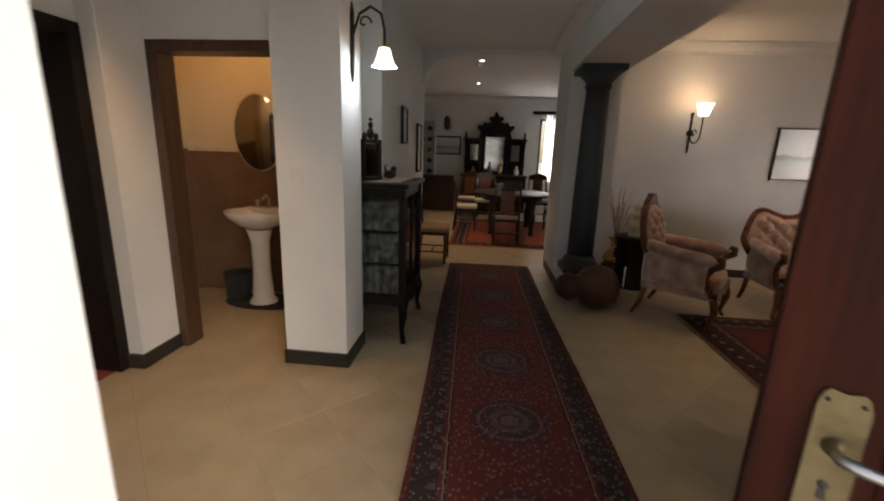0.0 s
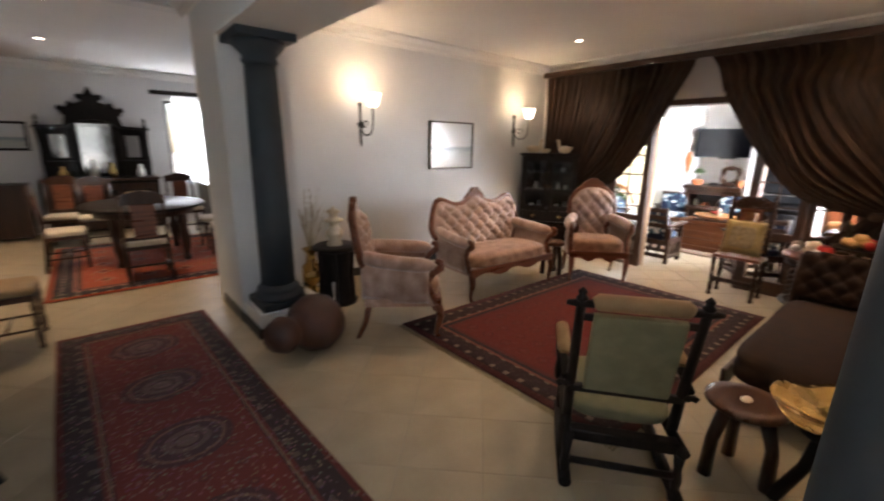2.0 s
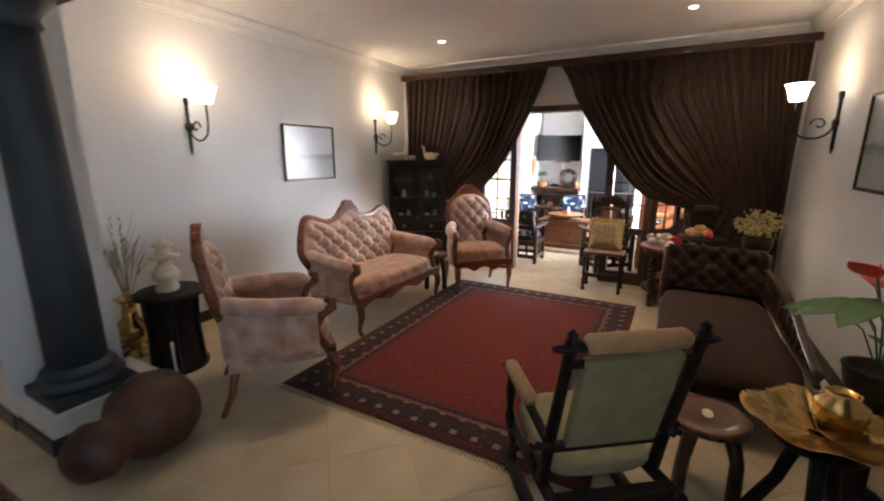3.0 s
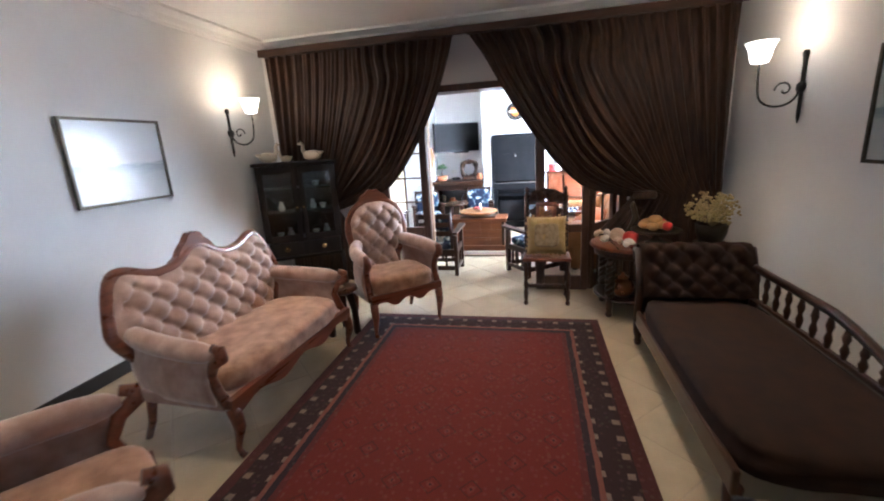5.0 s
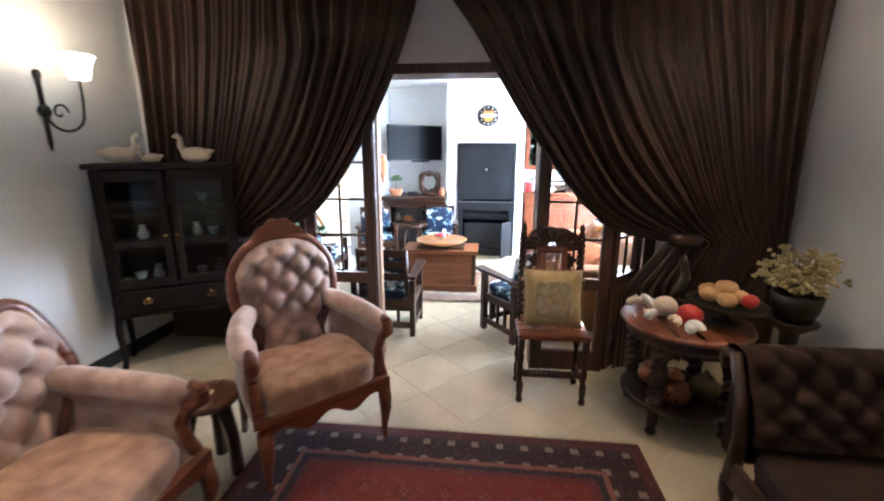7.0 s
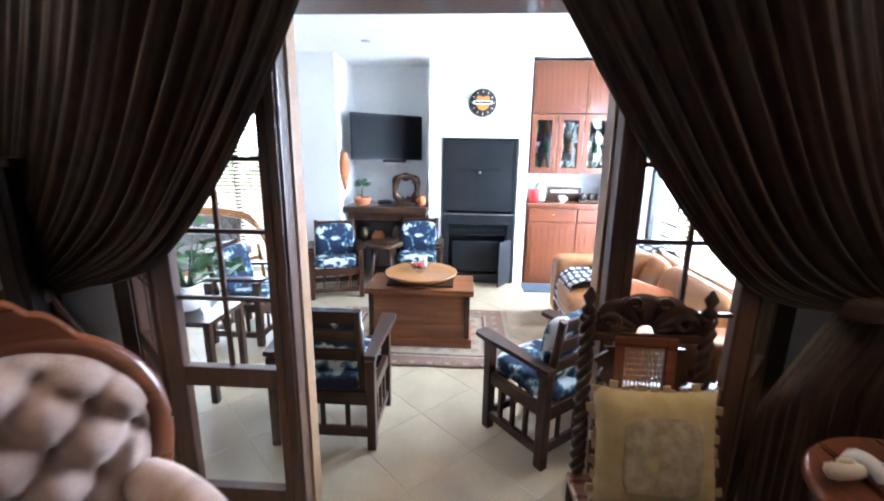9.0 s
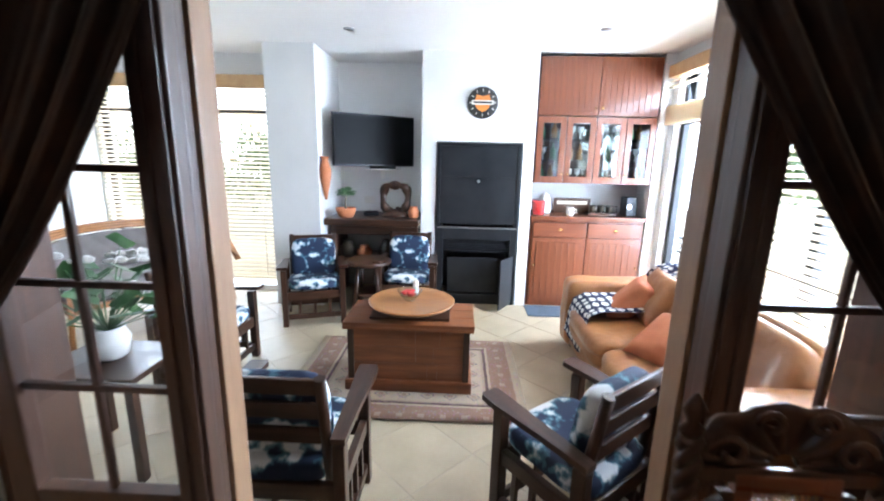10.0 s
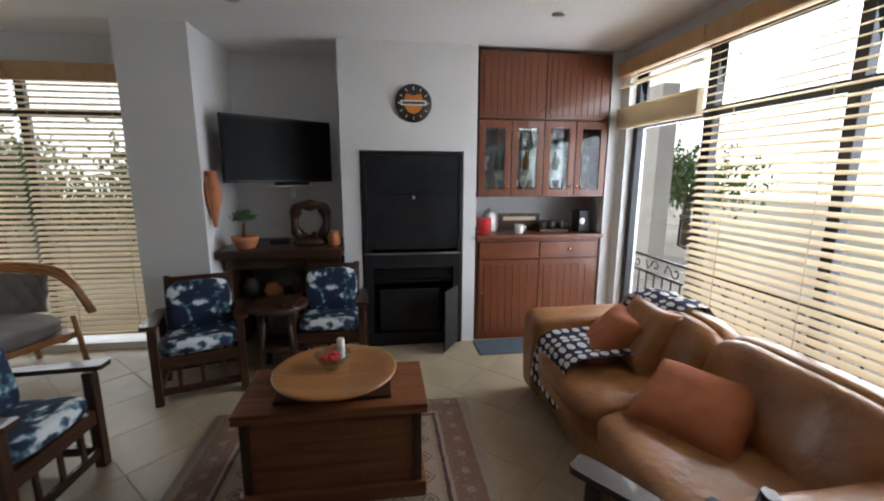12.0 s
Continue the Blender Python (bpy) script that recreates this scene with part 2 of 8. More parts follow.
def add_box(bm, x0, x1, y0, y1, z0, z1, bev=0.0, m=None):
    r = bmesh.ops.create_cube(bm, size=1.0)
    vs = r["verts"]
    bmesh.ops.scale(bm, vec=(x1 - x0, y1 - y0, z1 - z0), verts=vs)
    bmesh.ops.translate(bm, vec=((x0 + x1) / 2, (y0 + y1) / 2, (z0 + z1) / 2), verts=vs)
    if m is not None:
        bmesh.ops.transform(bm, matrix=m, verts=vs)
    if bev:
        es = list({e for v in vs for e in v.link_edges})
        bmesh.ops.bevel(bm, geom=es, offset=bev, segments=2, affect="EDGES", profile=0.6)
    return bm


def add_lathe(bm, prof, segs=16, m=None, sx=1.0, sy=1.0):
    """Revolve (radius, height) pairs about z."""
    rings = []
    for r, z in prof:
        rings.append([bm.verts.new((max(r, 1e-4) * sx * math.cos(2 * math.pi * i / segs), max(r, 1e-4) * sy * math.sin(2 * math.pi * i / segs), z)) for i in range(segs)])
    for a, b in zip(rings, rings[1:]):
        for i in range(segs):
            f = bm.faces.new((a[i], a[(i + 1) % segs], b[(i + 1) % segs], b[i]))
            f.smooth = True
    bm.faces.new(rings[0][::-1])
    bm.faces.new(rings[-1])
    if m is not None:
        bmesh.ops.transform(bm, matrix=m, verts=[v for ring in rings for v in ring])
    return bm


def add_tube(bm, pts, r, segs=8):
    pts = [Vector(p) for p in pts]
    rs = r if isinstance(r, (list, tuple)) else [r] * len(pts)
    rings, side = [], None
    for i, p in enumerate(pts):
        d = (pts[min(i + 1, len(pts) - 1)] - pts[max(i - 1, 0)]).normalized()
        if side is None:
            side = d.orthogonal().normalized()
        side = (side - d * side.dot(d)).normalized()
        up = d.cross(side)
        rings.append([bm.verts.new(p + rs[i] * (math.cos(2 * math.pi * k / segs) * side + math.sin(2 * math.pi * k / segs) * up)) for k in range(segs)])
    for a, b in zip(rings, rings[1:]):
        for k in range(segs):
            bm.faces.new((a[k], a[(k + 1) % segs], b[(k + 1) % segs], b[k])).smooth = True
    bm.faces.new(rings[0][::-1])
    bm.faces.new(rings[-1])
    return bm


def add_prism(bm, poly, d0, d1, axis="y", m=None):
    """Extrude a polygon of (u, v): axis y: u=x, v=z; axis x: u=y, v=z; axis z: u=x, v=y."""
    put = {"y": lambda u, v, d: (u, d, v), "x": lambda u, v, d: (d, u, v), "z": lambda u, v, d: (u, v, d)}[axis]
    a = [bm.verts.new(put(u, v, d0)) for u, v in poly]
    b = [bm.verts.new(put(u, v, d1)) for u, v in poly]
    k = len(poly)
    for i in range(k):
        bm.faces.new((a[i], a[(i + 1) % k], b[(i + 1) % k], b[i]))
    bm.faces.new(a[::-1])
    bm.faces.new(b)
    if m is not None:
        bmesh.ops.transform(bm, matrix=m, verts=a + b)
    bmesh.ops.recalc_face_normals(bm, faces=bm.faces)
    return bm


def add_pillow(bm, sx, sy, sz, m=None, p=3.2, cuts=7, sag=0.0):
    """A stuffed block: a superellipsoid of full sizes sx, sy, sz about the origin."""
    before = len(bm.verts)
    r = bmesh.ops.create_cube(bm, size=2.0)
    es = list({e for v in r["verts"] for e in v.link_edges})
    bmesh.ops.subdivide_edges(bm, edges=es, cuts=cuts, use_grid_fill=True)
    vs = list(bm.verts)[before:]
    for v in vs:
        c = v.co
        k = (abs(c.x) ** p + abs(c.y) ** p + abs(c.z) ** p) ** (-1.0 / p)
        c *= k
        wob = 0.03 * noise.noise(Vector((c.x * 1.7 + sx * 9, c.y * 1.7 + sy * 5, c.z * 1.7)))
        v.co = Vector((c.x * sx / 2, c.y * sy / 2, c.z * sz / 2)) * (1 + wob)
        v.co.z -= sag * max(0, 1 - c.x * c.x - c.y * c.y) * (1 if c.z > 0 else 0)
    for f in {f for v in vs for f in v.link_faces}:
        f.smooth = True
    if m is not None:
        bmesh.ops.transform(bm, matrix=m, verts=vs)
    return bm


def add_cushion(bm, w, h, d, m=None):
    """A stuffed cushion in the x-z plane: thin seams, pinched sides, pointed corners."""
    before = len(bm.verts)
    for side in (-1, 1):
        def at(u, v, side=side):
            a, c = 2 * u - 1, 2 * v - 1
            full = (max(0.0, 1 - a ** 4) * max(0.0, 1 - c ** 4)) ** 0.45
            crease = 0.006 * noise.noise(Vector((a * 3 + w * 7, c * 3, side)))
            return Vector((a * w / 2 * (1 - 0.07 * (1 - c * c)), side * (d / 2 * full + crease * full), c * h / 2 * (1 - 0.07 * (1 - a * a))))
        add_sheet(bm, at, 16, 16)
    vs = list(bm.verts)[before:]
    bmesh.ops.remove_doubles(bm, verts=vs, dist=1e-5)
    if m is not None:
        bmesh.ops.transform(bm, matrix=m, verts=[v for v in list(bm.verts)[before:] if v.is_valid])
    bmesh.ops.recalc_face_normals(bm, faces=bm.faces)
    return bm


def add_sheet(bm, fn, nu, nv, thick=0.0):
    """A surface fn(u, v) -> point for u, v in 0..1."""
    g = [[bm.verts.new(fn(i / nu, j / nv)) for i in range(nu + 1)] for j in range(nv + 1)]
    fs = []
    for j in range(nv):
        for i in range(nu):
            f = bm.faces.new((g[j][i], g[j][i + 1], g[j + 1][i + 1], g[j + 1][i]))
            f.smooth = True
            fs.append(f)
    if thick:
        bmesh.ops.recalc_face_normals(bm, faces=fs)
        bmesh.ops.solidify(bm, geom=fs, thickness=thick)
    return bm


def mesh_of(bm, name, material):
    me = bpy.data.meshes.new(name)
    bm.normal_update()
    bm.to_mesh(me)
    bm.free()
    for mm in (material if isinstance(material, (list, tuple)) else [material]):
        me.materials.append(mm)
    return me


def part(name, bm, material, parent, label=""):
    ob = new(name, mesh_of(bm, name, material))
    ob.parent = parent
    if label:
        ob["label"] = label
    return ob


def repeat(first, at, turn=0.0):
    """Another piece on the same mesh and parent."""
    ob = new(first.name.split(".")[0], first.data)
    ob.parent = first.parent
    ob.matrix_basis = at if isinstance(at, Matrix) else pose(*at, 0, 0, turn)
    return ob


def thing(name, label, category, x, y, z=0.0, turn=0.0, group=""):
    ob = new(name)
    ob.empty_display_size = 0.1
    ob.matrix_basis = pose(x, y, z, 0, 0, turn)
    return tagged(ob, label, category, group)


def solid(name, bm, material, label, category, group="", m=None):
    ob = new(name, mesh_of(bm, name, material))
    if m is not None:
        ob.matrix_basis = m
    return tagged(ob, label, category, group)


def structure(name, bm, material, label, category):
    return tagged(new(name, mesh_of(bm, name, material)), label, category, "", "structure")


# ---- structure ----
N_WALL, S_WALL, E_WALL = 5.62, 0.74, 6.10
F_WALL, F_SOUTH = 9.19, 1.08

bm = B()
add_box(bm, -4.2, 10.6, 0.5, 11.6, -0.25, -0.0018)
add_box(bm, -0.26, 1.5, 0.25, 0.5, -0.25, -0.0018)
structure("floor", bm, GROUT, "cream ceramic floor tiles laid diagonally with pale grout", "floor")

# ground outside, with paving and a garden wall
bm = B()
add_box(bm, -60, 80, -70, 90, -0.6, -0.26)
structure("ground", bm, PAVING, "pale sunlit paved yard outside the windows", "ground")

walls = B()
# front wall with the double door's opening
add_box(walls, -2.25, -0.26, 0.25, 0.5, -0.1, CEIL)
add_box(walls, 1.5, 1.7, 0.25, 0.74, -0.1, CEIL)
add_box(walls, -0.26, 1.5, 0.25, 0.5, 2.15, CEIL)
structure("wall_front", walls, WALL, "white plastered wall round the front doorway", "wall")
walls = B()
add_box(walls, 1.7, 6.10, 0.5, S_WALL, -0.1, CEIL)
structure("wall_south", walls, WALL, "white plastered living room wall", "wall")
walls = B()
add_box(walls, 1.11, 6.4, N_WALL, N_WALL + 0.2, -0.1, CEIL)
structure("wall_north", walls, WALL, "white plastered living room wall with two sconces", "wall")
# wall with the opening to the family room
walls = B()
add_box(walls, E_WALL, E_WALL + 0.28, 0.5, 1.62, -0.1, CEIL)
add_box(walls, E_WALL, E_WALL + 0.28, 4.66, 7.2, -0.1, CEIL)
add_box(walls, E_WALL, E_WALL + 0.28, 1.62, 4.66, 2.17, CEIL)
structure("wall_east", walls, WALL, "white wall with a wide opening to the next room", "wall")
# pier and beam between hall and living room
walls = B()
add_box(walls, 1.11, 1.66, 4.98, N_WALL, -0.1, CEIL)
structure("wall_pier", walls, WALL, "white wall pier behind the column", "wall")
walls = B()
add_box(walls, 1.11, 1.66, 0.74, 4.98, 2.36, CEIL)
structure("beam", walls, WALL, "white plastered beam carried by the columns", "beam")
# west side of the hall
walls = B()
add_box(walls, -2.3, -2.05, 0.5, 1.35, -0.1, CEIL)
add_box(walls, -2.3, -2.05, 1.35, 2.35, 2.1, CEIL)
add_box(walls, -2.3, -1.93, 2.35, 2.9, -0.1, CEIL)
structure("wall_west", walls, WALL, "white wall with the study doorway", "wall")
walls = B()
add_box(walls, -1.93, -1.05, 2.7, 2.82, 2.1, CEIL)
add_box(walls, -1.05, -0.62, 2.58, 2.96, -0.1, CEIL)
structure("wall_post", walls, WALL, "white wall post beside the cloakroom door", "wall")
walls = B()
add_box(walls, -1.05, -0.86, 2.96, 3.8, -0.1, CEIL)
add_box(walls, -1.05, -0.68, 3.8, 6.25, -0.1, CEIL)
structure("wall_hall", walls, WALL, "white hall wall with a niche for the display cabinet", "wall")
# cloakroom shell
walls = B()
add_box(walls, -2.75, -0.9, 3.95, 4.1, -0.1, CEIL)
add_box(walls, -2.75, -2.65, 2.82, 3.95, -0.1, CEIL)
add_box(walls, -2.65, -2.3, 2.82, 2.94, -0.1, CEIL)
structure("wall_cloakroom", walls, CREAMWALL, "cream painted cloakroom wall", "wall")
tiles = B()
add_box(tiles, -2.65, -1.05, 3.93, 3.95, 0, 1.42)
add_box(tiles, -2.65, -2.63, 2.95, 3.93, 0, 1.42)
structure("wall_tiles", tiles, BROWNTILE, "brown tiled dado of the cloakroom", "wall tiles")
b = B()
add_box(b, -2.65, -1.05, 3.915, 3.932, 1.40, 1.45, 0.004)
structure("trim", b, CREAMCHINA, "pale tile border above the dado", "trim")
# study shell, with its window
walls = B()
add_box(walls, -4.2, -4.0, 0.3, 4.2, -0.1, 0.9)
add_box(walls, -4.2, -4.0, 0.3, 4.2, 2.0, CEIL)
add_box(walls, -4.2, -4.0, 0.3, 3.2, 0.9, 2.0)
add_box(walls, -4.2, -4.0, 3.95, 4.2, 0.9, 2.0)
add_box(walls, -4.0, -2.75, 4.0, 4.2, -0.1, CEIL)
add_box(walls, -4.0, -2.3, 0.3, 0.5, -0.1, CEIL)
structure("wall_study", walls, WALL, "plain white study walls", "wall")
b = B()
add_box(b, -4.0, -2.08, 0.5, 2.82, -0.012, 0.006)
add_box(b, -4.0, -2.75, 2.82, 4.0, -0.012, 0.006)
structure("carpet", b, REDCARPET, "plain red carpet on the study floor", "carpet")

# dining room shell
walls = B()
add_box(walls, -2.4, 1.5, 10.95, 11.15, -0.1, CEIL + 0.1)
add_box(walls, 2.3, 3.2, 10.95, 11.15, -0.1, CEIL + 0.1)
add_box(walls, 1.5, 2.3, 10.95, 11.15, -0.1, 0.85)
add_box(walls, 1.5, 2.3, 10.95, 11.15, 2.32, CEIL + 0.1)
structure("wall_dining_back", walls, WALL, "white dining room wall behind the sideboard", "wall")
walls = B()
add_box(walls, -2.4, -2.2, 6.25, 10.95, -0.1, CEIL)
add_box(walls, -2.2, -1.05, 6.05, 6.25, -0.1, CEIL)
structure("wall_dining_west", walls, WALL, "white dining room wall", "wall")
walls = B()
add_box(walls, 2.3, 2.5, 5.82, 10.95, -0.1, CEIL)
structure("wall_dining_east", walls, WALL, "plain white dining room wall", "wall")
walls = B()
arch = [(-0.68, 2.3), (-0.63, 2.48), (-0.52, 2.62), (-0.36, 2.71), (-0.15, 2.745), (1.11, 2.75), (1.11, CEIL), (-0.68, CEIL)]
add_prism(walls, arch, 6.05, 6.25, "y")
structure("arch", walls, WALL, "white header with a rounded corner over the dining room opening", "arch")

# family room shell
walls = B()
add_box(walls, F_WALL, F_WALL + 0.12, F_SOUTH, 1.18, -0.1, FCEIL)
add_box(walls, F_WALL, F_WALL + 0.12, 2.35, 2.46, -0.1, FCEIL)
add_box(walls, F_WALL, F_WALL + 0.12, 3.32, 3.47, -0.1, FCEIL)
add_box(walls, F_WALL, F_WALL + 0.12, 2.46, 3.32, 1.68, FCEIL)
add_box(walls, F_WALL + 0.12, F_WALL + 0.7, 3.35, 3.47, -0.1, FCEIL)
add_box(walls, F_WALL + 0.55, F_WALL + 0.7, F_SOUTH - 0.2, 3.35, -0.1, FCEIL)
structure("wall_chimney", walls, WALL, "white chimney breast round the built-in barbecue", "wall")
walls = B()
add_box(walls, 9.76, 9.9, 3.47, 4.93, -0.1, FCEIL)
add_box(walls, 8.97, 9.9, 4.45, 4.93, -0.1, FCEIL)
structure("wall_recess", walls, WALL, "white recess wall behind the television", "wall")
walls = B()
add_box(walls, 9.4, 9.6, 4.93, 7.0, 2.28, FCEIL)
add_box(walls, 9.4, 9.6, 4.93, 7.0, -0.1, 0.06)
add_box(walls, 9.4, 9.6, 6.95, 7.2, -0.1, FCEIL)
structure("wall_family_window", walls, WALL, "white wall round the tall blinded window", "wall")
walls = B()
add_box(walls, 6.38, 9.6, 7.0, 7.2, -0.1, FCEIL)
structure("wall_family_north", walls, WALL, "plain white family room wall", "wall")
walls = B()
add_box(walls, 6.38, 6.5, F_SOUTH - 0.18, F_SOUTH, -0.1, FCEIL)
add_box(walls, 9.08, F_WALL + 0.6, F_SOUTH - 0.18, F_SOUTH, -0.1, FCEIL)
add_box(walls, 6.5, 9.08, F_SOUTH - 0.18, F_SOUTH, 2.36, FCEIL)
add_box(walls, 6.5, 9.08, F_SOUTH - 0.18, F_SOUTH, -0.1, 0.03)
structure("wall_family_south", walls, WALL, "white wall round the sliding door", "wall")

# ceilings and cornices
b = B()
add_box(b, -4.2, 6.38, 0.25, 11.15, CEIL, CEIL + 0.12)
structure("ceiling", b, CEILM, "white plaster ceiling", "ceiling")
b = B()
add_box(b, 6.38, 9.95, 0.7, 7.2, FCEIL, FCEIL + 0.12)
structure("ceiling_family", b, CEILM, "white plaster ceiling of the family room", "ceiling")


def cornice(name, x0, y0, x1, y1, inward):
    """A coved cornice along a wall; inward is the unit way into the room."""
    prof = [(0, -0.13), (0.015, -0.13), (0.02, -0.11), (0.035, -0.10), (0.05, -0.06), (0.085, -0.03), (0.1, -0.025), (0.105, 0.0), (0, 0.0)]
    bm = B()
    a = [bm.verts.new((x0 + inward[0] * u, y0 + inward[1] * u, CEIL - 0.002 + v)) for u, v in prof]
    c = [bm.verts.new((x1 + inward[0] * u, y1 + inward[1] * u, CEIL - 0.002 + v)) for u, v in prof]
    k = len(prof)
    for i in range(k):
        bm.faces.new((a[i], a[(i + 1) % k], c[(i + 1) % k], c[i]))
    bm.faces.new(a)
    bm.faces.new(c[::-1])
    bmesh.ops.recalc_face_normals(bm, faces=bm.faces)
    return structure(name, bm, CEILM, "white moulded plaster cornice", "cornice")


cornice("cornice_north", 1.66, N_WALL, E_WALL, N_WALL, (0, -1))
cornice("cornice_south", 1.7, S_WALL, E_WALL, S_WALL, (0, 1))
cornice("cornice_east", E_WALL, S_WALL + 0.1, E_WALL, N_WALL - 0.1, (-1, 0))
cornice("cornice_dining", -2.2, 10.95, 2.3, 10.95, (0, -1))
cornice("cornice_hall", 1.11, 0.8, 1.11, 6.05, (-1, 0))


def baseboard(name, x0, x1, y0, y1, h=0.1):
    bm = add_box(B(), x0, x1, y0, y1, 0.0, h, 0.004)
    return structure(name, bm, BLACKTRIM, "black painted skirting board", "skirting board")


baseboard("baseboard_north", 1.68, E_WALL, N_WALL - 0.02, N_WALL)
baseboard("baseboard_south", 1.7, E_WALL, S_WALL, S_WALL + 0.02)
baseboard("baseboard_post", -1.06, -0.605, 2.562, 2.58)
baseboard("baseboard_post_side", -0.62, -0.602, 2.581, 2.96)
baseboard("baseboard_west", -2.05, -1.915, 2.33, 2.349)
baseboard("baseboard_reveal", -1.93, -1.912, 2.35, 2.7)
baseboard("baseboard_hall", -0.68, -0.662, 3.8, 6.05)

# column plinth and columns
b = add_box(B(), 1.12, 1.70, 4.54, 4.98, 0.08, 0.2, 0.006)
structure("plinth", b, WALL, "white painted plinth under the column", "plinth")
b = B()
add_box(b, 1.10, 1.72, 4.52, 4.979, 0, 0.085, 0.004)
add_box(b, 1.092, 1.109, 4.981, N_WALL, 0, 0.1, 0.004)
structure("baseboard_plinth", b, BLACKTRIM, "black painted skirting round the plinth", "skirting board")


def column(x, y, z0, z1):
    c = thing("column", "dark grey round column with moulded base and capital", "column", x, y, z0, group="hall columns")
    c["kind"] = "structure"
    h = z1 - z0
    part("base", add_lathe(add_box(B(), -0.2, 0.2, -0.2, 0.2, 0, 0.06, 0.006), [(0.2, 0.061), (0.21, 0.08), (0.205, 0.1), (0.175, 0.115), (0.17, 0.13), (0.18, 0.145), (0.165, 0.165), (0.14, 0.19)], 24), COLUMN, c)
    part("shaft", add_lathe(B(), [(0.14, 0.19), (0.137, h * 0.35), (0.125, h * 0.75), (0.115, h - 0.22)], 28), COLUMN, c)
    part("capital", add_box(add_lathe(B(), [(0.115, h - 0.22), (0.135, h - 0.2), (0.13, h - 0.18), (0.125, h - 0.16), (0.15, h - 0.13), (0.19, h - 0.09), (0.2, h - 0.06)], 24), -0.22, 0.22, -0.22, 0.22, h - 0.06, h - 0.001, 0.008), COLUMN, c)
    return c


column(1.36, 4.77, 0.2, 2.36)
column(1.42, 1.13, 0.0, 2.36)


# ---- rugs ----
def rug_material(name, length, width, bands, field, motifs, ground_cell, lattice, medallion=0.0, speckle=0.3, square=0.7):
    """Woven rug: bands of (distance from the edge, colour), a field, and rows of small motifs in field and border. Object x runs along the length."""
    m, n, l, p = nodes_of(name)
    tc, sep = n.new("ShaderNodeTexCoord"), n.new("ShaderNodeSeparateXYZ")
    l.new(tc.outputs["Object"], sep.inputs[0])
    wob = n.new("ShaderNodeTexNoise")
    wob.inputs["Scale"].default_value = 14
    l.new(tc.outputs["Object"], wob.inputs["Vector"])
    w = calc(n, l, "MULTIPLY_ADD", wob.outputs["Fac"], 0.014, -0.007)
    x, y = calc(n, l, "ADD", sep.outputs[0], w), calc(n, l, "ADD", sep.outputs[1], w)
    ex = calc(n, l, "SUBTRACT", length / 2, calc(n, l, "ABSOLUTE", x))
    ey = calc(n, l, "SUBTRACT", width / 2, calc(n, l, "ABSOLUTE", y))
    e = calc(n, l, "MINIMUM", ex, ey)
    ramp = n.new("ShaderNodeValToRGB")
    ramp.color_ramp.interpolation = "CONSTANT"
    els = ramp.color_ramp.elements
    els[0].position, els[0].color = 0.0, (*bands[0][1], 1)
    els[1].position, els[1].color = bands[1][0] / 0.6, (*bands[1][1], 1)
    for d, c in bands[2:]:
        k = els.new(d / 0.6)
        k.color = (*c, 1)
    k = els.new(field[0] / 0.6)
    k.color = (*field[1], 1)
    l.new(calc(n, l, "DIVIDE", e, 0.6), ramp.inputs[0])
    col = ramp.outputs[0]

    def cells(step, shift=0.0):
        out = []
        for c in (x, y):
            f = calc(n, l, "PINGPONG", calc(n, l, "ADD", c, shift + 40 * step), step / 2)
            out.append(calc(n, l, "DIVIDE", f, step / 2))
        return out

    inner = calc(n, l, "GREATER_THAN", e, field[0] + 0.02)
    fx, fy = cells(lattice)
    star = calc(n, l, "ADD", fx, fy)
    for lo, hi, c in motifs:
        hit = calc(n, l, "MULTIPLY", calc(n, l, "GREATER_THAN", star, lo), calc(n, l, "LESS_THAN", star, hi))
        col = mixed(n, l, calc(n, l, "MULTIPLY", calc(n, l, "MULTIPLY", hit, inner), 0.75), col, c)
    if medallion:
        px = calc(n, l, "SUBTRACT", calc(n, l, "PINGPONG", calc(n, l, "ADD", x, 20 * medallion), medallion / 2), medallion / 4)
        r = calc(n, l, "SQRT", calc(n, l, "ADD", calc(n, l, "MULTIPLY", px, px), calc(n, l, "MULTIPLY", calc(n, l, "MULTIPLY", y, y), 0.8)))
        for lo, hi, c in ((0.0, 0.05, (0.16, 0.12, 0.1)), (0.05, 0.065, (0.04, 0.025, 0.035)), (0.065, 0.1, (0.13, 0.1, 0.09)), (0.1, 0.15, (0.05, 0.035, 0.045)), (0.15, 0.165, (0.2, 0.11, 0.08)), (0.165, 0.2, (0.06, 0.03, 0.035))):
            hit = calc(n, l, "MULTIPLY", calc(n, l, "GREATER_THAN", r, lo), calc(n, l, "LESS_THAN", r, hi))
            col = mixed(n, l, calc(n, l, "MULTIPLY", calc(n, l, "MULTIPLY", hit, inner), 0.8), col, c)
    vor = n.new("ShaderNodeTexVoronoi")
    vor.inputs["Scale"].default_value = ground_cell
    l.new(tc.outputs["Object"], vor.inputs["Vector"])
    spot = calc(n, l, "LESS_THAN", vor.outputs["Distance"], 0.3)
    tint = mixed(n, l, 0.7, vor.outputs["Color"], (0.3, 0.16, 0.1))
    col = mixed(n, l, calc(n, l, "MULTIPLY", spot, speckle), col, tint)
    # border squares
    bx, by = cells(0.13)
    sq = calc(n, l, "MULTIPLY", calc(n, l, "LESS_THAN", bx, 0.3), calc(n, l, "LESS_THAN", by, 0.3))
    inb = calc(n, l, "MULTIPLY", calc(n, l, "GREATER_THAN", e, bands[1][0]), calc(n, l, "LESS_THAN", e, bands[2][0]))
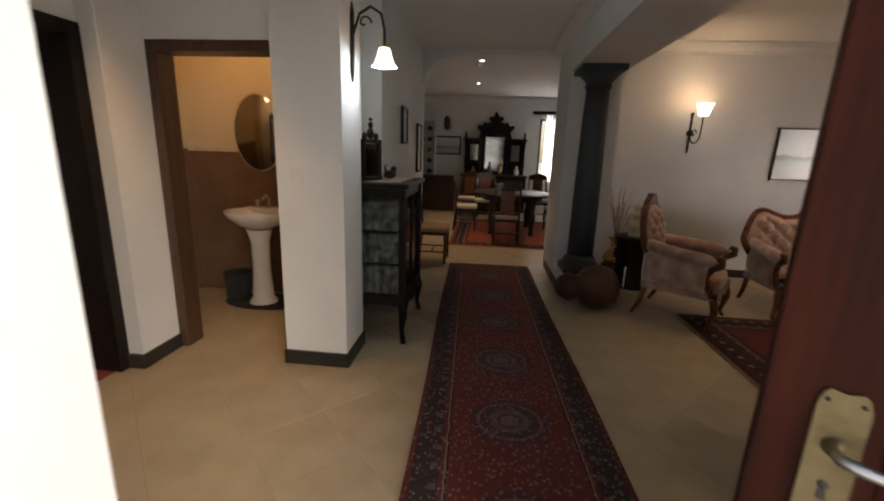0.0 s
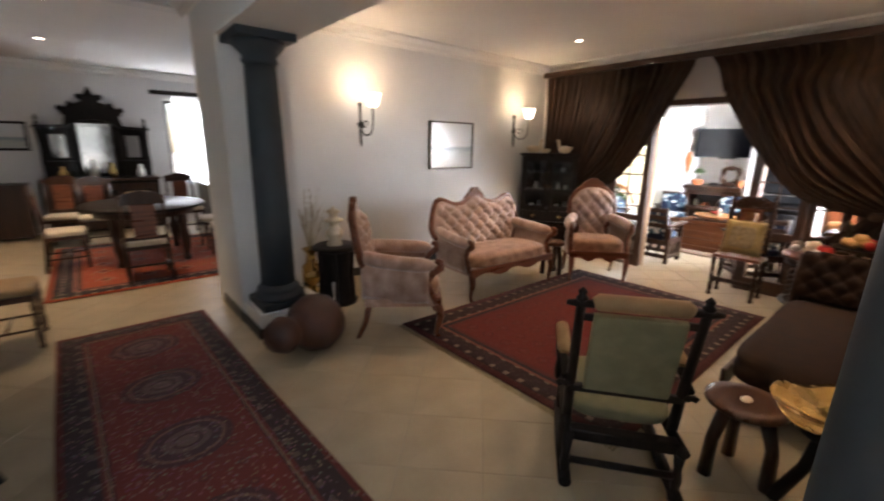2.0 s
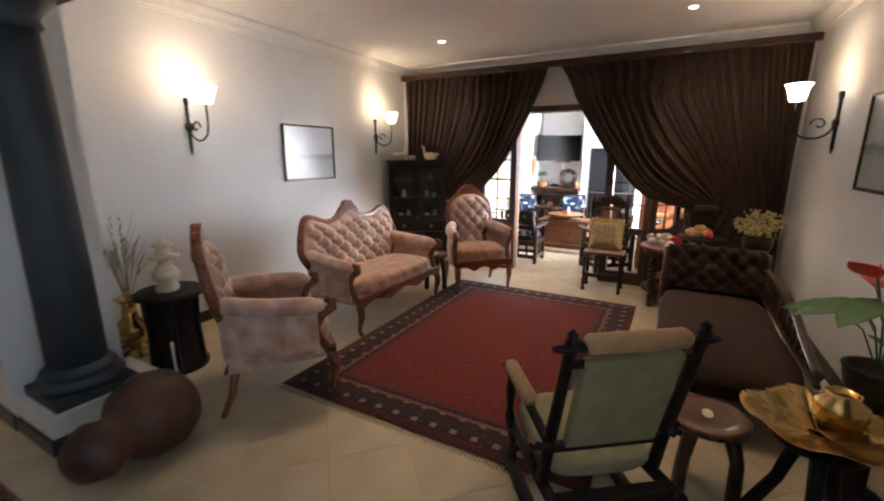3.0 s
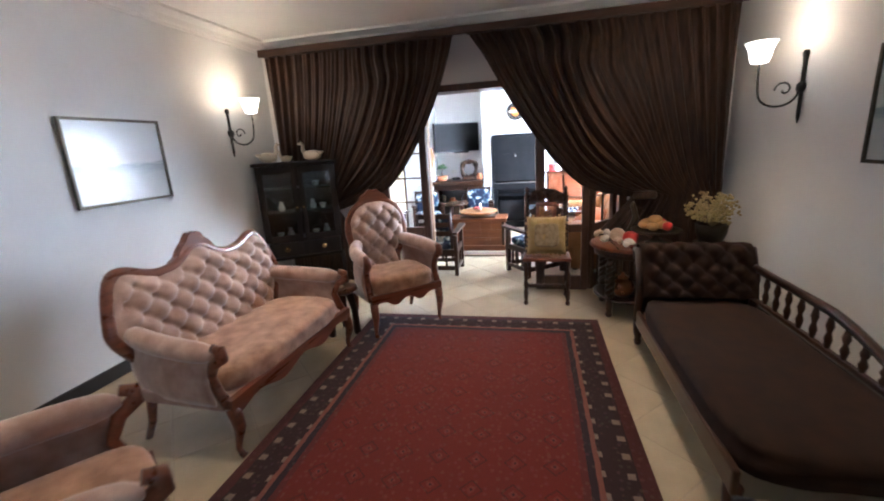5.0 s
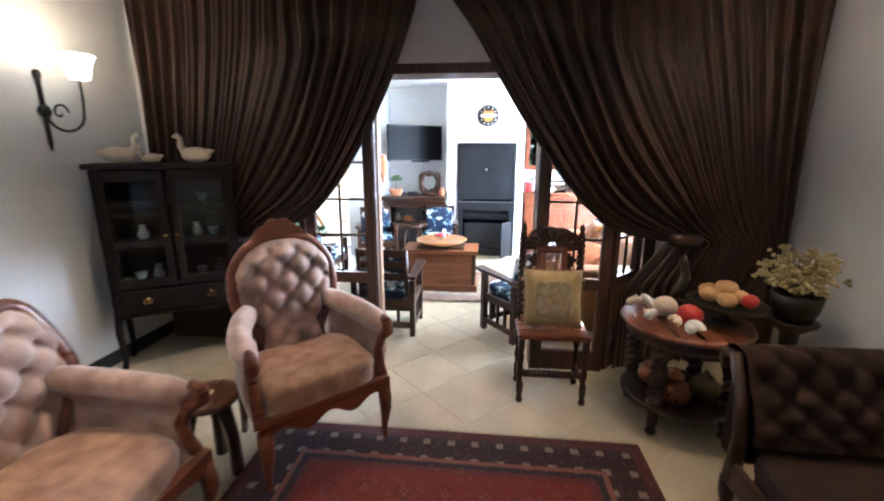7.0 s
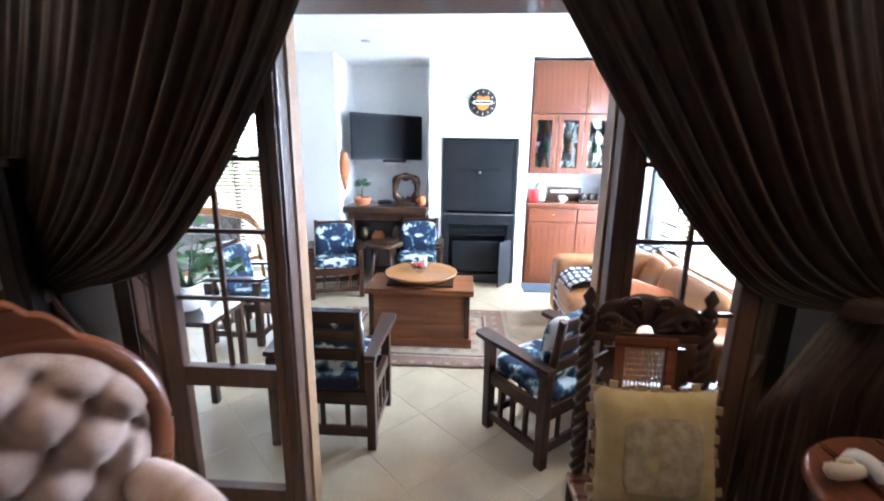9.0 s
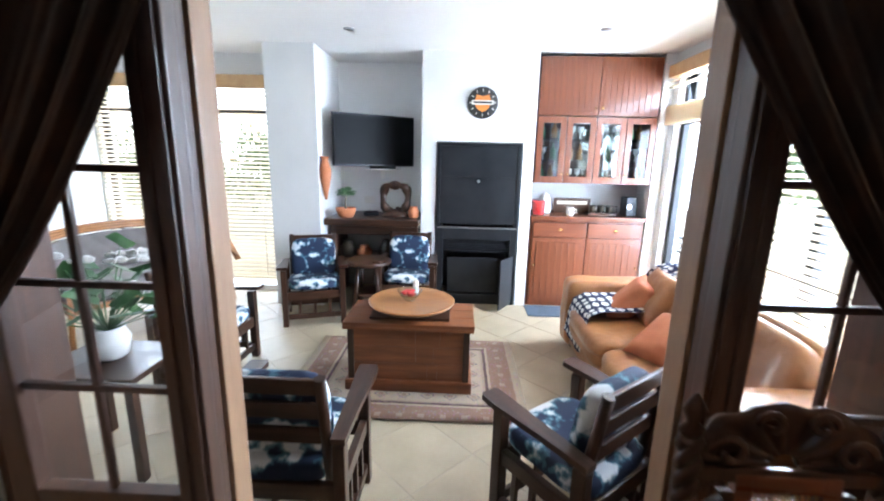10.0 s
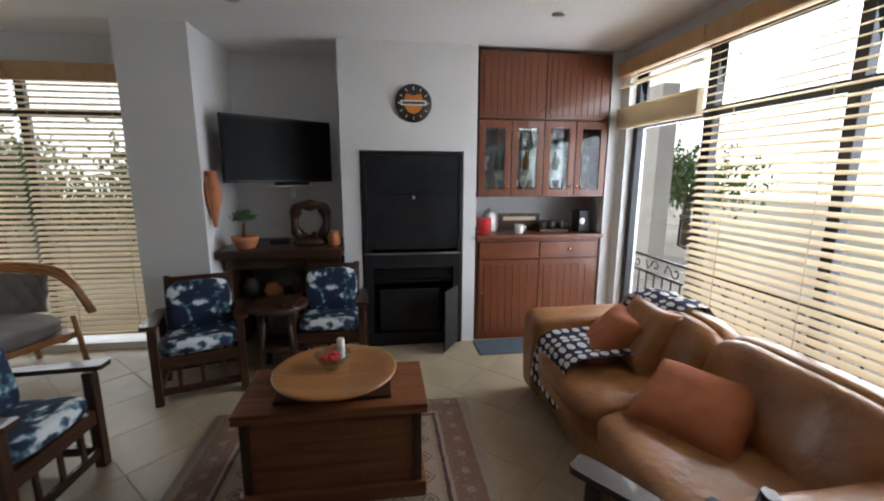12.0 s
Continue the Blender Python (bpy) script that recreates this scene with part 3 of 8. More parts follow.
    col = mixed(n, l, calc(n, l, "MULTIPLY", calc(n, l, "MULTIPLY", sq, inb), square), col, (0.42, 0.33, 0.25))
    fine = n.new("ShaderNodeTexNoise")
    fine.inputs["Scale"].default_value = 170
    l.new(tc.outputs["Object"], fine.inputs["Vector"])
    col = mixed(n, l, calc(n, l, "MULTIPLY", fine.outputs["Fac"], 0.5), col, (0.02, 0.008, 0.006))
    l.new(col, p.inputs["Base Color"])
    p.inputs["Roughness"].default_value = 0.95
    p.inputs["Sheen Weight"].default_value = 0.0
    bp = n.new("ShaderNodeBump")
    bp.inputs["Strength"].default_value, bp.inputs["Distance"].default_value = 0.5, 0.004
    l.new(fine.outputs["Fac"], bp.inputs["Height"])
    l.new(bp.outputs[0], p.inputs["Normal"])
    return m


def rug(label, x0, x1, y0, y1, material, fringe, along_y=False, skew=0.0):
    lx, ly = (y1 - y0, x1 - x0) if along_y else (x1 - x0, y1 - y0)
    r = thing("rug", label, "rug", (x0 + x1) / 2, (y0 + y1) / 2, 0.001, skew + (90 if along_y else 0))

    def top(u, v):
        px, py = (u - 0.5) * lx, (v - 0.5) * ly
        return Vector((px, py + 0.006 * math.sin(px * 2.1), 0.009 + 0.0015 * noise.noise(Vector((px * 2, py * 2, 3)))))

    part("woven_field", add_sheet(B(), top, 24, 16, -0.008), material, r)
    if fringe:
        for s in (-1, 1):
            bm = B()
            k = int(ly / 0.02)
            for i in range(k):
                yy = -ly / 2 + (i + 0.5) * ly / k
                add_box(bm, s * lx / 2, s * (lx / 2 + 0.03 + 0.012 * random.random()), yy - 0.005, yy + 0.005, 0.0, 0.004) if s > 0 else add_box(bm, -lx / 2 - 0.03 - 0.012 * random.random(), -lx / 2, yy - 0.005, yy + 0.005, 0.0, 0.004)
            part("fringe", bm, fringe, r, "short pale fringe")
    return r


RED, DRED, INK, PINK, SAND = (0.17, 0.022, 0.015), (0.1, 0.014, 0.012), (0.016, 0.01, 0.016), (0.34, 0.13, 0.1), (0.4, 0.31, 0.22)
RUG_LIVING = rug_material("rug_red_tribal", 2.79, 2.0, [(0, (0.07, 0.01, 0.009)), (0.06, (0.02, 0.006, 0.007)), (0.22, (0.2, 0.07, 0.05)), (0.245, INK), (0.28, DRED), (0.3, DRED)], (0.315, (0.135, 0.011, 0.006)), [(0.12, 0.22, (0.2, 0.055, 0.04)), (0.0, 0.1, INK), (0.5, 0.6, (0.04, 0.008, 0.008))], 30, 0.19, 0.0, 0.08, 0.5)
RUG_RUNNER = rug_material("rug_runner", 4.6, 1.07, [(0, (0.15, 0.022, 0.016)), (0.04, (0.035, 0.018, 0.02)), (0.17, (0.14, 0.025, 0.018)), (0.19, (0.26, 0.17, 0.11)), (0.2, INK)], (0.21, (0.165, 0.026, 0.019)), [(0.0, 0.14, (0.22, 0.12, 0.08)), (0.2, 0.32, (0.05, 0.02, 0.022))], 36, 0.17, 1.4, 0.45, 0.2)
RUG_DINING = rug_material("rug_dining", 2.75, 2.6, [(0, (0.38, 0.07, 0.02)), (0.06, INK), (0.22, PINK), (0.25, INK), (0.28, (0.3, 0.07, 0.03))], (0.3, (0.4, 0.075, 0.025)), [(0.1, 0.25, INK), (0.4, 0.5, SAND)], 14, 0.4)
RUG_FAMILY = rug_material("rug_cream_floral", 1.55, 1.25, [(0, (0.4, 0.31, 0.21)), (0.05, (0.27, 0.16, 0.105)), (0.2, (0.44, 0.35, 0.24)), (0.22, (0.09, 0.05, 0.045)), (0.24, (0.38, 0.29, 0.2))], (0.26, (0.46, 0.37, 0.26)), [(0.08, 0.28, (0.2, 0.085, 0.06)), (0.48, 0.62, (0.08, 0.07, 0.08))], 46, 0.15, 0.0, 0.6)
rug("dark red tribal rug with dark borders on the living room floor", 2.17, 4.96, 2.04, 4.05, RUG_LIVING, DRYGRASS)
rug("long red patterned runner with medallions on the hall floor", -0.09, 0.95, 0.87, 5.47, RUG_RUNNER, None, True, 2.1)
rug("orange-red patterned rug under the dining table", -0.3, 2.3, 6.6, 9.35, RUG_DINING, None, True)
rug("cream floral rug under the wooden chest", 7.08, 8.2, 2.62, 4.18, RUG_FAMILY, None, True)


# ---- buttoned parlour seats ----
def tufted(x_half, z0, top, y0, sx, sz, amp, nu, nv, rake):
    """A buttoned back: x_half(v) half width, top(u) height; returns mesh and button places."""
    def depth(x, z):
        a, c = x / sx + (z - z0) / sz, x / sx - (z - z0) / sz
        sa, sc = math.sin(math.pi * a), math.sin(math.pi * c)
        fold = (sa * sa * sc * sc + 0.002) ** 0.32
        return amp * fold - 0.05 * math.exp(-(sa * sa + sc * sc) / 0.14)

    def at(u, v):
        q = 2 * u - 1
        z = z0 + v * (top(q) - z0)
        x = q * x_half(v)
        edge = min(1.0, 7 * (1 - abs(q)) + 0.02, 8 * (1 - v) + 0.02)
        bulge = 0.045 * math.sqrt(max(0.0, 1 - q * q)) * edge ** 0.5
        return Vector((x, y0 + rake * (z - z0) - 0.012 - bulge - depth(x, z) * edge, z))

    spots = []
    for i in range(-14, 15):
        for j in range(-14, 15):
            x, dz = (i + j) / 2 * sx, (i - j) / 2 * sz
            if dz > 0.05:
                zt = z0 + dz
                v = dz / max(0.01, top(max(-1, min(1, x / x_half(0.7)))) - z0)
                if v < 0.93:
                    q = x / x_half(v)
                    if abs(q) < 0.9:
                        spots.append((x, y0 + rake * dz - 0.012 - 0.045 * math.sqrt(1 - q * q) + 0.032, zt))
    return add_sheet(B(), at, nu, nv), spots


def cabriole(bm, x, y, h, out):
    ox, oy = out
    pts = [(x, y, h), (x + 0.02 * ox, y + 0.02 * oy, h * 0.82), (x + 0.028 * ox, y + 0.028 * oy, h * 0.62), (x + 0.008 * ox, y + 0.008 * oy, h * 0.35), (x - 0.004 * ox, y - 0.004 * oy, h * 0.16), (x + 0.012 * ox, y + 0.012 * oy, h * 0.05), (x + 0.03 * ox, y + 0.03 * oy, 0.0)]
    return add_tube(bm, pts, [0.034, 0.036, 0.032, 0.021, 0.016, 0.018, 0.02], 10)


def parlour_seat(name, label, category, x, y, turn, w, kind, group):
    """Faces local -y. kind 'settee' has a camel back, 'chair' a balloon back."""
    t = thing(name, label, category, x, y, 0, turn, group)
    hw, zs, y0, rake = w / 2, 0.40, 0.22, 0.2
    if kind == "settee":
        def top(q):
            a = abs(q)
            return 0.9 + 0.1 * math.exp(-(a / 0.2) ** 2) + 0.07 * math.exp(-((a - 0.78) / 0.2) ** 2) - 0.24 * (max(0, a - 0.78) / 0.22) ** 2.4

        def half(v):
            return hw * (0.80 + 0.22 * v * v * (3 - 2 * v))
        sx, sz, nu, nv = 0.135, 0.135, 110, 44
    else:
        def top(q):
            return 0.76 + 0.23 * math.sqrt(max(0.0, 1 - abs(q) ** 2.3))

        def half(v):
            return hw * (0.54 - 0.15 * math.sin(math.pi * min(1, v / 0.7)) ** 1.5 + 0.23 * v * v * (3 - 2 * v))
        sx, sz, nu, nv = 0.125, 0.125, 60, 48
    bm, spots = tufted(half, zs, top, y0, sx * 1.2, sz * 1.2, 0.042, nu, nv, rake)
    back = part("backrest", bm, VELVET, t)
    bt = None
    for sxx, syy, szz in spots:
        if bt is None:
            bt = part("button", add_lathe(B(), [(0.004, -0.006), (0.011, -0.003), (0.009, 0.003), (0.003, 0.005)], 8, pose(0, 0, 0, 90, 0, 0)), VELVET, back)
            bt.matrix_basis = pose(sxx, syy, szz)
        else:
            repeat(bt, (sxx, syy, szz))
    rim = [(2 * i / 60 - 1) for i in range(61)]
    edge = [(half(j / 12) * -1, zs - 0.04 + (top(-1) - zs + 0.04) * j / 12) for j in range(12)]
    edge += [(q * half(1), top(q)) for q in rim]
    edge += [(half(j / 12), zs - 0.04 + (top(1) - zs + 0.04) * j / 12) for j in range(11, -1, -1)]
    outline = [(px, y0 + rake * (pz - zs), pz) for px, pz in edge]
    part("back_frame", add_tube(B(), outline, 0.033, 10), MAHOG, t, "polished carved mahogany frame")
    rear = B()

    def behind(u, v):
        q = 2 * u - 1
        z = zs - 0.04 + v * (top(q) - zs + 0.03)
        return Vector((q * half(v), y0 + rake * (z - zs) + 0.025, z))
    part("back_cover", add_sheet(rear, behind, 24, 8, 0.01), VELVET, t)
    crest = B()
    span = [-0.19 + 0.38 * i / 44 for i in range(45)]
    upper = [(x, top(x / half(1)) + 0.012 + 0.075 * max(0.0, math.cos(math.pi * x / 0.4)) ** 1.6 + 0.013 * abs(math.sin(x * 41.3))) for x in span]
    lower = [(x, top(x / half(1)) - 0.022) for x in span[::-1]]
    add_prism(crest, upper + lower, -0.028, 0.026, "y", Matrix.Translation((0, y0 + rake * (top(0) - zs), 0)))
    part("crest", crest, MAHOG, t, "carved mahogany crest")
    part("seat_cushion", add_pillow(B(), w - 0.12, 0.6, 0.17, pose(0, -0.08, 0.39), 4.5, 9), WARMLITVELVET, t)
    # serpentine apron
    up = [(-hw + 0.02 + (w - 0.04) * i / 24) for i in range(25)]
    poly = [(q, 0.345) for q in up] + [(q, 0.275 + 0.025 * math.cos(q / hw * math.pi * 3) - 0.01) for q in up[::-1]]
    part("apron", add_prism(B(), poly, -0.385, -0.345, "y"), MAHOG, t, "shaped mahogany apron")
    part("seat_frame", add_box(B(), -hw + 0.03, hw - 0.03, -0.345, 0.24, 0.265, 0.335, 0.01), VELVET, t)
    for s in (-1, 1):
        part("leg", cabriole(B(), s * (hw - 0.045), -0.35, 0.29, (0, -1)), MAHOG, t, "mahogany cabriole leg")
        part("leg", add_tube(B(), [(s * (hw - 0.06), 0.2, 0.29), (s * (hw - 0.06), 0.24, 0.12), (s * (hw - 0.06), 0.3, 0)], [0.028, 0.022, 0.018], 8), MAHOG, t)
        xs = s * (hw - 0.035)
        side = B()

        bend = 0.42 if kind == "chair" else 0.1

        def panel(u, v, xs=xs, s=s):
            yy = -0.28 + 0.55 * u
            return Vector((xs * (1 - bend * u ** 3) + s * (0.02 + 0.035 * math.sin(math.pi * v * 0.9)) - s * 0.03 * (1 - u) * v, yy, 0.3 + v * 0.3))
        part("side_panel", add_sheet(side, panel, 14, 8, 0.02), VELVET, t)
        line = [(xs * (1 - bend * u ** 3) + s * 0.012, -0.33 + 0.61 * u, 0.598 + 0.015 * math.sin(2.6 * u) + 0.045 * u ** 3) for u in [i / 14 for i in range(15)]]
        part("arm_pad", add_tube(B(), line, [0.02, 0.045, 0.054] + [0.057] * 9 + [0.055, 0.05, 0.03], 14), VELVET, t)
        sup = add_tube(B(), [(xs, -0.345, 0.3), (xs, -0.3, 0.38), (xs, -0.27, 0.46), (xs + s * 0.01, -0.31, 0.54), (xs + s * 0.015, -0.375, 0.585), (xs + s * 0.015, -0.375, 0.625), (xs + s * 0.015, -0.33, 0.64)], [0.03, 0.027, 0.026, 0.028, 0.034, 0.03, 0.022], 10)
        part("arm_support", sup, MAHOG, t, "scrolled mahogany arm support")
    return t


parlour_seat("settee", "buttoned dusty-pink velvet settee with carved mahogany frame", "sofa", 3.69, 4.42, -3, 1.32, "settee", "parlour suite")
parlour_seat("parlour_armchair", "buttoned pink velvet armchair with balloon back beside the settee", "armchair", 4.89, 3.84, -46, 0.71, "chair", "parlour suite").scale = (1, 0.82, 1.10)
parlour_seat("parlour_armchair", "buttoned pink velvet armchair with balloon back beside the column", "armchair", 2.15, 4.12, 54, 0.68, "chair", "parlour suite").scale = (1, 1, 1.05)


# ---- curtains and their rail ----
CURTAIN = surface("brown_curtain_cloth", (0.025, 0.012, 0.007), (0.072, 0.033, 0.016), 4, 0.5, 0.1, 70, sheen=0.04, stretch=(6, 6, 1), wear=0.4)

CURTAIN.node_tree.nodes["Principled BSDF"].inputs["Specular IOR Level"].default_value = 0.33


def curtain(label, y_out, y_top, y_tie, z_tie, pleats, power):
    t = thing("curtain", label, "curtain", 5.965, y_out, 0.0, 0, "tied-back curtains")
    z_top, s = 2.63, 1 if y_top > y_out else -1

    def inner(z):
        if z < z_tie:
            return y_tie + s * 0.22 * min(1.0, (z_tie - z) / 0.35)
        k = min(1.0, (z - z_tie) / (z_top - z_tie))
        return y_tie + (y_top - y_tie) * (1 - (1 - k ** 0.6) ** power)

    def at(u, v):
        z = z_top * (1 - v) + 0.02
        yi = inner(z)
        y = y_out + (yi - y_out) * u
        squeeze = 0.35 + 0.65 * min(1, abs(yi - y_out) / abs(y_top - y_out))
        drop = math.sin(math.pi * min(1, max(0, (z - z_tie) / 1.4))) * 0.05 * u if z > z_tie else 0
        d = 0.032 * squeeze * (0.75 + 0.5 * math.sin(9.7 * u + 1)) * math.sin(2 * math.pi * pleats * u + 2.2 * math.sin(5.3 * u) + 1.2 * math.sin(3 * v)) + 0.01 * math.sin(2 * math.pi * pleats * 2.3 * u + 4 * v)
        if abs(z - z_tie) < 0.12:
            d *= 0.5
        k = min(1, max(0, (1.62 - abs(y - 3.1)) / 0.5)) * min(1, max(0, (2.56 - z) / 0.4))
        k = k * k * (3 - 2 * k)
        y = 3.05 + (y - 3.05) * (1 - 0.17 * k)
        return Vector((d - drop - 0.265 * k, y - y_out, z))

    cloth = part("cloth", add_sheet(B(), at, 190, 46), CURTAIN, t)
    part("tieback", add_lathe(B(), [(0.10, -0.04), (0.115, -0.02), (0.115, 0.02), (0.10, 0.04)], 20, pose(-0.02, y_tie - y_out - s * 0.09, z_tie), 0.55, 1.0), CURTAIN, t, "gathered brown cloth tieback")
    part("heading", add_box(B(), -0.035, 0.02, min(0, y_top - y_out), max(0, y_top - y_out), 2.6, 2.66, 0.008), CURTAIN, t)
    return t


curtain("dark brown pleated curtain tied back beside the corner cabinet", 5.50, 3.36, 4.82, 0.90, 19, 1.3)
curtain("dark brown pleated curtain tied back behind the round table", 0.79, 3.22, 1.58, 0.95, 19, 0.95)
b = B()
add_box(b, 5.93, 6.098, S_WALL + 0.003, 5.54, 2.655, 2.672, 0.003)
add_box(b, 5.905, 5.929, S_WALL + 0.003, 5.54, 2.60, 2.676, 0.004)
solid("curtain_pelmet", b, DARKWOOD_Y, "dark wooden pelmet board above the curtains", "pelmet")


# ---- french doors ----
b = B()
for y0, y1 in ((1.62, 1.70), (4.58, 4.66)):
    add_box(b, 6.105, 6.36, y0, y1, 0, 2.17, 0.004)
add_box(b, 6.105, 6.36, 1.70, 4.58, 2.10, 2.17, 0.004)
structure("door_frame", b, FRAMEWOOD, "dark brown wooden frame of the french doors", "door frame")


def folding_panel(w, turn, x, y, edge, wide):
    """One glazed panel of the folding doors, along local y from its hinge; edge: paler strip on the free side."""
    d = thing("door_leaf", "dark wooden folding door panel glazed with small panes", "door", x, y, 0, turn, "folding glazed doors")
    d["kind"] = "structure"
    sg = 1 if w > 0 else -1
    W, n = abs(w), 0.065

    def box(x0, x1, a, c, z0, z1, bevel=0.004):
        return add_box(B(), x0, x1, min(sg * a, sg * c), max(sg * a, sg * c), z0, z1, bevel)
    part("stile", box(-0.02, 0.025, 0, n, 0.01, 2.1, 0.006), FRAMEWOOD, d)
    part("stile", box(-0.02, 0.025, W - wide, W, 0.01, 2.1, 0.006), FRAMEWOOD, d)
    if edge:
        part("bead", box(-0.028, -0.019, W - 0.03, W - 0.012, 0.012, 2.09, 0.003), FRAMEWOOD, d)
        part("bead", box(-0.026, -0.019, W - 0.062, W - 0.05, 0.012, 2.09, 0.003), FRAMEWOOD, d)
        # the next panel folded back flat against this one
        part("folded_stile", box(0.029, 0.062, W - wide, W - 0.006, 0.01, 2.095, 0.005), FRAMEWOOD, d)
        part("edge_strip", box(0.064, 0.145, W - wide, W + 0.004, 0.01, 2.095, 0.005), FRAMEEDGE, d, "paler edge strip of the door")
    a, c = n, W - wide
    part("top_rail", box(-0.018, 0.023, a, c, 2.0, 2.098), FRAMEWOOD, d)
    part("bottom_rail", box(-0.018, 0.023, a, c, 0.012, 0.16), FRAMEWOOD, d)
    part("lock_rail", box(-0.018, 0.023, a, c, 0.62, 0.70), FRAMEWOOD, d)
    for i in range(1, 5):
        z = 0.72 + 0.253 * i
        part("glazing_bar", box(-0.006, 0.014, a, c, z - 0.008, z + 0.008, 0.003), FRAMEWOOD, d)
    part("glazing_bar", box(-0.004, 0.012, (a + c) / 2 - 0.008, (a + c) / 2 + 0.008, 0.70, 2.0, 0.003), FRAMEWOOD, d)
    m = (a + c) / 2
    for i in range(5):
        z = 0.72 + 0.253 * i
        for e, f in ((a, m), (m, c)):
            part("pane", box(0.002, 0.006, e + 0.001, f - 0.001, max(z, 0.701), min(z + 0.252, 1.999), 0), GLASS, d).visible_shadow = False
    part("pane", box(0.002, 0.006, a, c, 0.16, 0.62, 0), GLASS, d).visible_shadow = False
    return d


folding_panel(-0.51, 0, 5.76, 4.16, True, 0.085)
folding_panel(0.51, 0, 5.76, 2.04, True, 0.085)
folding_panel(-0.47, -41, 6.085, 4.535, False, 0.065)
folding_panel(0.42, 47, 6.085, 1.74, False, 0.065)


# ---- wall sconces ----
def sconce(x, y, z, turn, watts):
    """On a wall whose face looks along local -y; the arm reaches out and up to a glass cup."""
    t = thing("wall_sconce", "wrought iron wall sconce with a lit frosted glass cup", "wall lamp", x, y, z, turn, "living room sconces")
    part("backplate", add_tube(B(), [(0, -0.014, -0.24), (0, -0.014, -0.19), (0, -0.014, 0.17), (0, -0.014, 0.22), (0, -0.014, 0.24)], [0.004, 0.013, 0.013, 0.022, 0.014], 8), IRON, t)
    part("hub", add_lathe(B(), [(0.004, 0), (0.034, 0.004), (0.042, 0.02), (0.03, 0.036), (0.006, 0.042)], 14, pose(0, 0, 0, 90, 0, 0)), IRON, t)
    arm = [(0, -0.03 - 0.125 * (1 - math.cos(a)), -0.02 - 0.1 * math.sin(a)) for a in [i * math.pi / 10 for i in range(10)]]
    arm += [(0, -0.285, 0.01), (0, -0.29, 0.07), (0, -0.29, 0.18)]
    part("arm", add_tube(B(), arm, 0.008, 8), IRON, t)
    curl = [(0, -0.12 - r * math.cos(a), -0.01 + r * math.sin(a)) for a, r in [(i * 0.5, 0.06 - 0.0042 * i) for i in range(13)]]
    part("scroll", add_tube(B(), curl, 0.0065, 6), IRON, t)
    part("shade", add_lathe(B(), [(0.02, 0.0), (0.05, 0.006), (0.062, 0.04), (0.07, 0.085), (0.086, 0.125), (0.096, 0.138), (0.09, 0.138), (0.08, 0.122), (0.064, 0.085), (0.054, 0.03), (0.01, 0.015)], 20, pose(0, -0.29, 0.175)), SHADEGLOW, t, "lit frosted glass cup")
    lamp("sconce_lamp", t.matrix_basis @ Vector((0, -0.29, 0.36)), watts)
    return t


sconce(2.69, N_WALL, 1.78, 0, 2.8)
sconce(5.34, N_WALL, 1.79, 0, 2.8)
sconce(4.98, S_WALL, 1.79, 180, 2.8)


# ---- pictures ----
def watercolour(name, sea):
    m, n, l, p = nodes_of(name)
    tc, sep, no = n.new("ShaderNodeTexCoord"), n.new("ShaderNodeSeparateXYZ"), n.new("ShaderNodeTexNoise")
    l.new(tc.outputs["Object"], sep.inputs[0])
    mp = n.new("ShaderNodeMapping")
    mp.inputs["Scale"].default_value = (3, 3, 14)
    l.new(tc.outputs["Object"], mp.inputs[0])
    l.new(mp.outputs[0], no.inputs["Vector"])
    no.inputs["Scale"].default_value = 2
    z = calc(n, l, "ADD", sep.outputs[2], calc(n, l, "MULTIPLY_ADD", no.outputs["Fac"], 0.1, -0.05))
    r = n.new("ShaderNodeValToRGB")
    r.color_ramp.elements[0].position, r.color_ramp.elements[0].color = 0.2, (0.5, 0.52, 0.5, 1)
    r.color_ramp.elements[1].position, r.color_ramp.elements[1].color = 0.62, (0.62, 0.66, 0.68, 1)
    for q, c in ((0.4, (0.42, 0.45, 0.44)), (0.47, sea), (0.5, (0.58, 0.6, 0.6))):
        k = r.color_ramp.elements.new(q)
        k.color = (*c, 1)
    l.new(calc(n, l, "ADD", z, 0.5), r.inputs[0])
    l.new(r.outputs[0], p.inputs["Base Color"])
    p.inputs["Roughness"].default_value = 0.5
    p.inputs["Coat Weight"].default_value, p.inputs["Coat Roughness"].default_value = 1.0, 0.22
    return m


def picture(label, x, y, z, turn, w, h, art, frame_mat, border=0.02, mount=None):
    t = thing("picture", label, "picture", x, y, z, turn)
    for sx, sz, ww, hh in ((0, h / 2, w / 2, border / 2), (0, -h / 2, w / 2, border / 2), (-w / 2, 0, border / 2, h / 2 + border / 2), (w / 2, 0, border / 2, h / 2 + border / 2)):
        part("frame", add_box(B(), sx - ww, sx + ww, -0.03, -0.002, sz - hh, sz + hh, 0.003), frame_mat, t)
    part("print", add_box(B(), -w / 2 + 0.005, w / 2 - 0.005, -0.016, -0.006, -h / 2 + 0.005, h / 2 - 0.005), art, t)
    return t


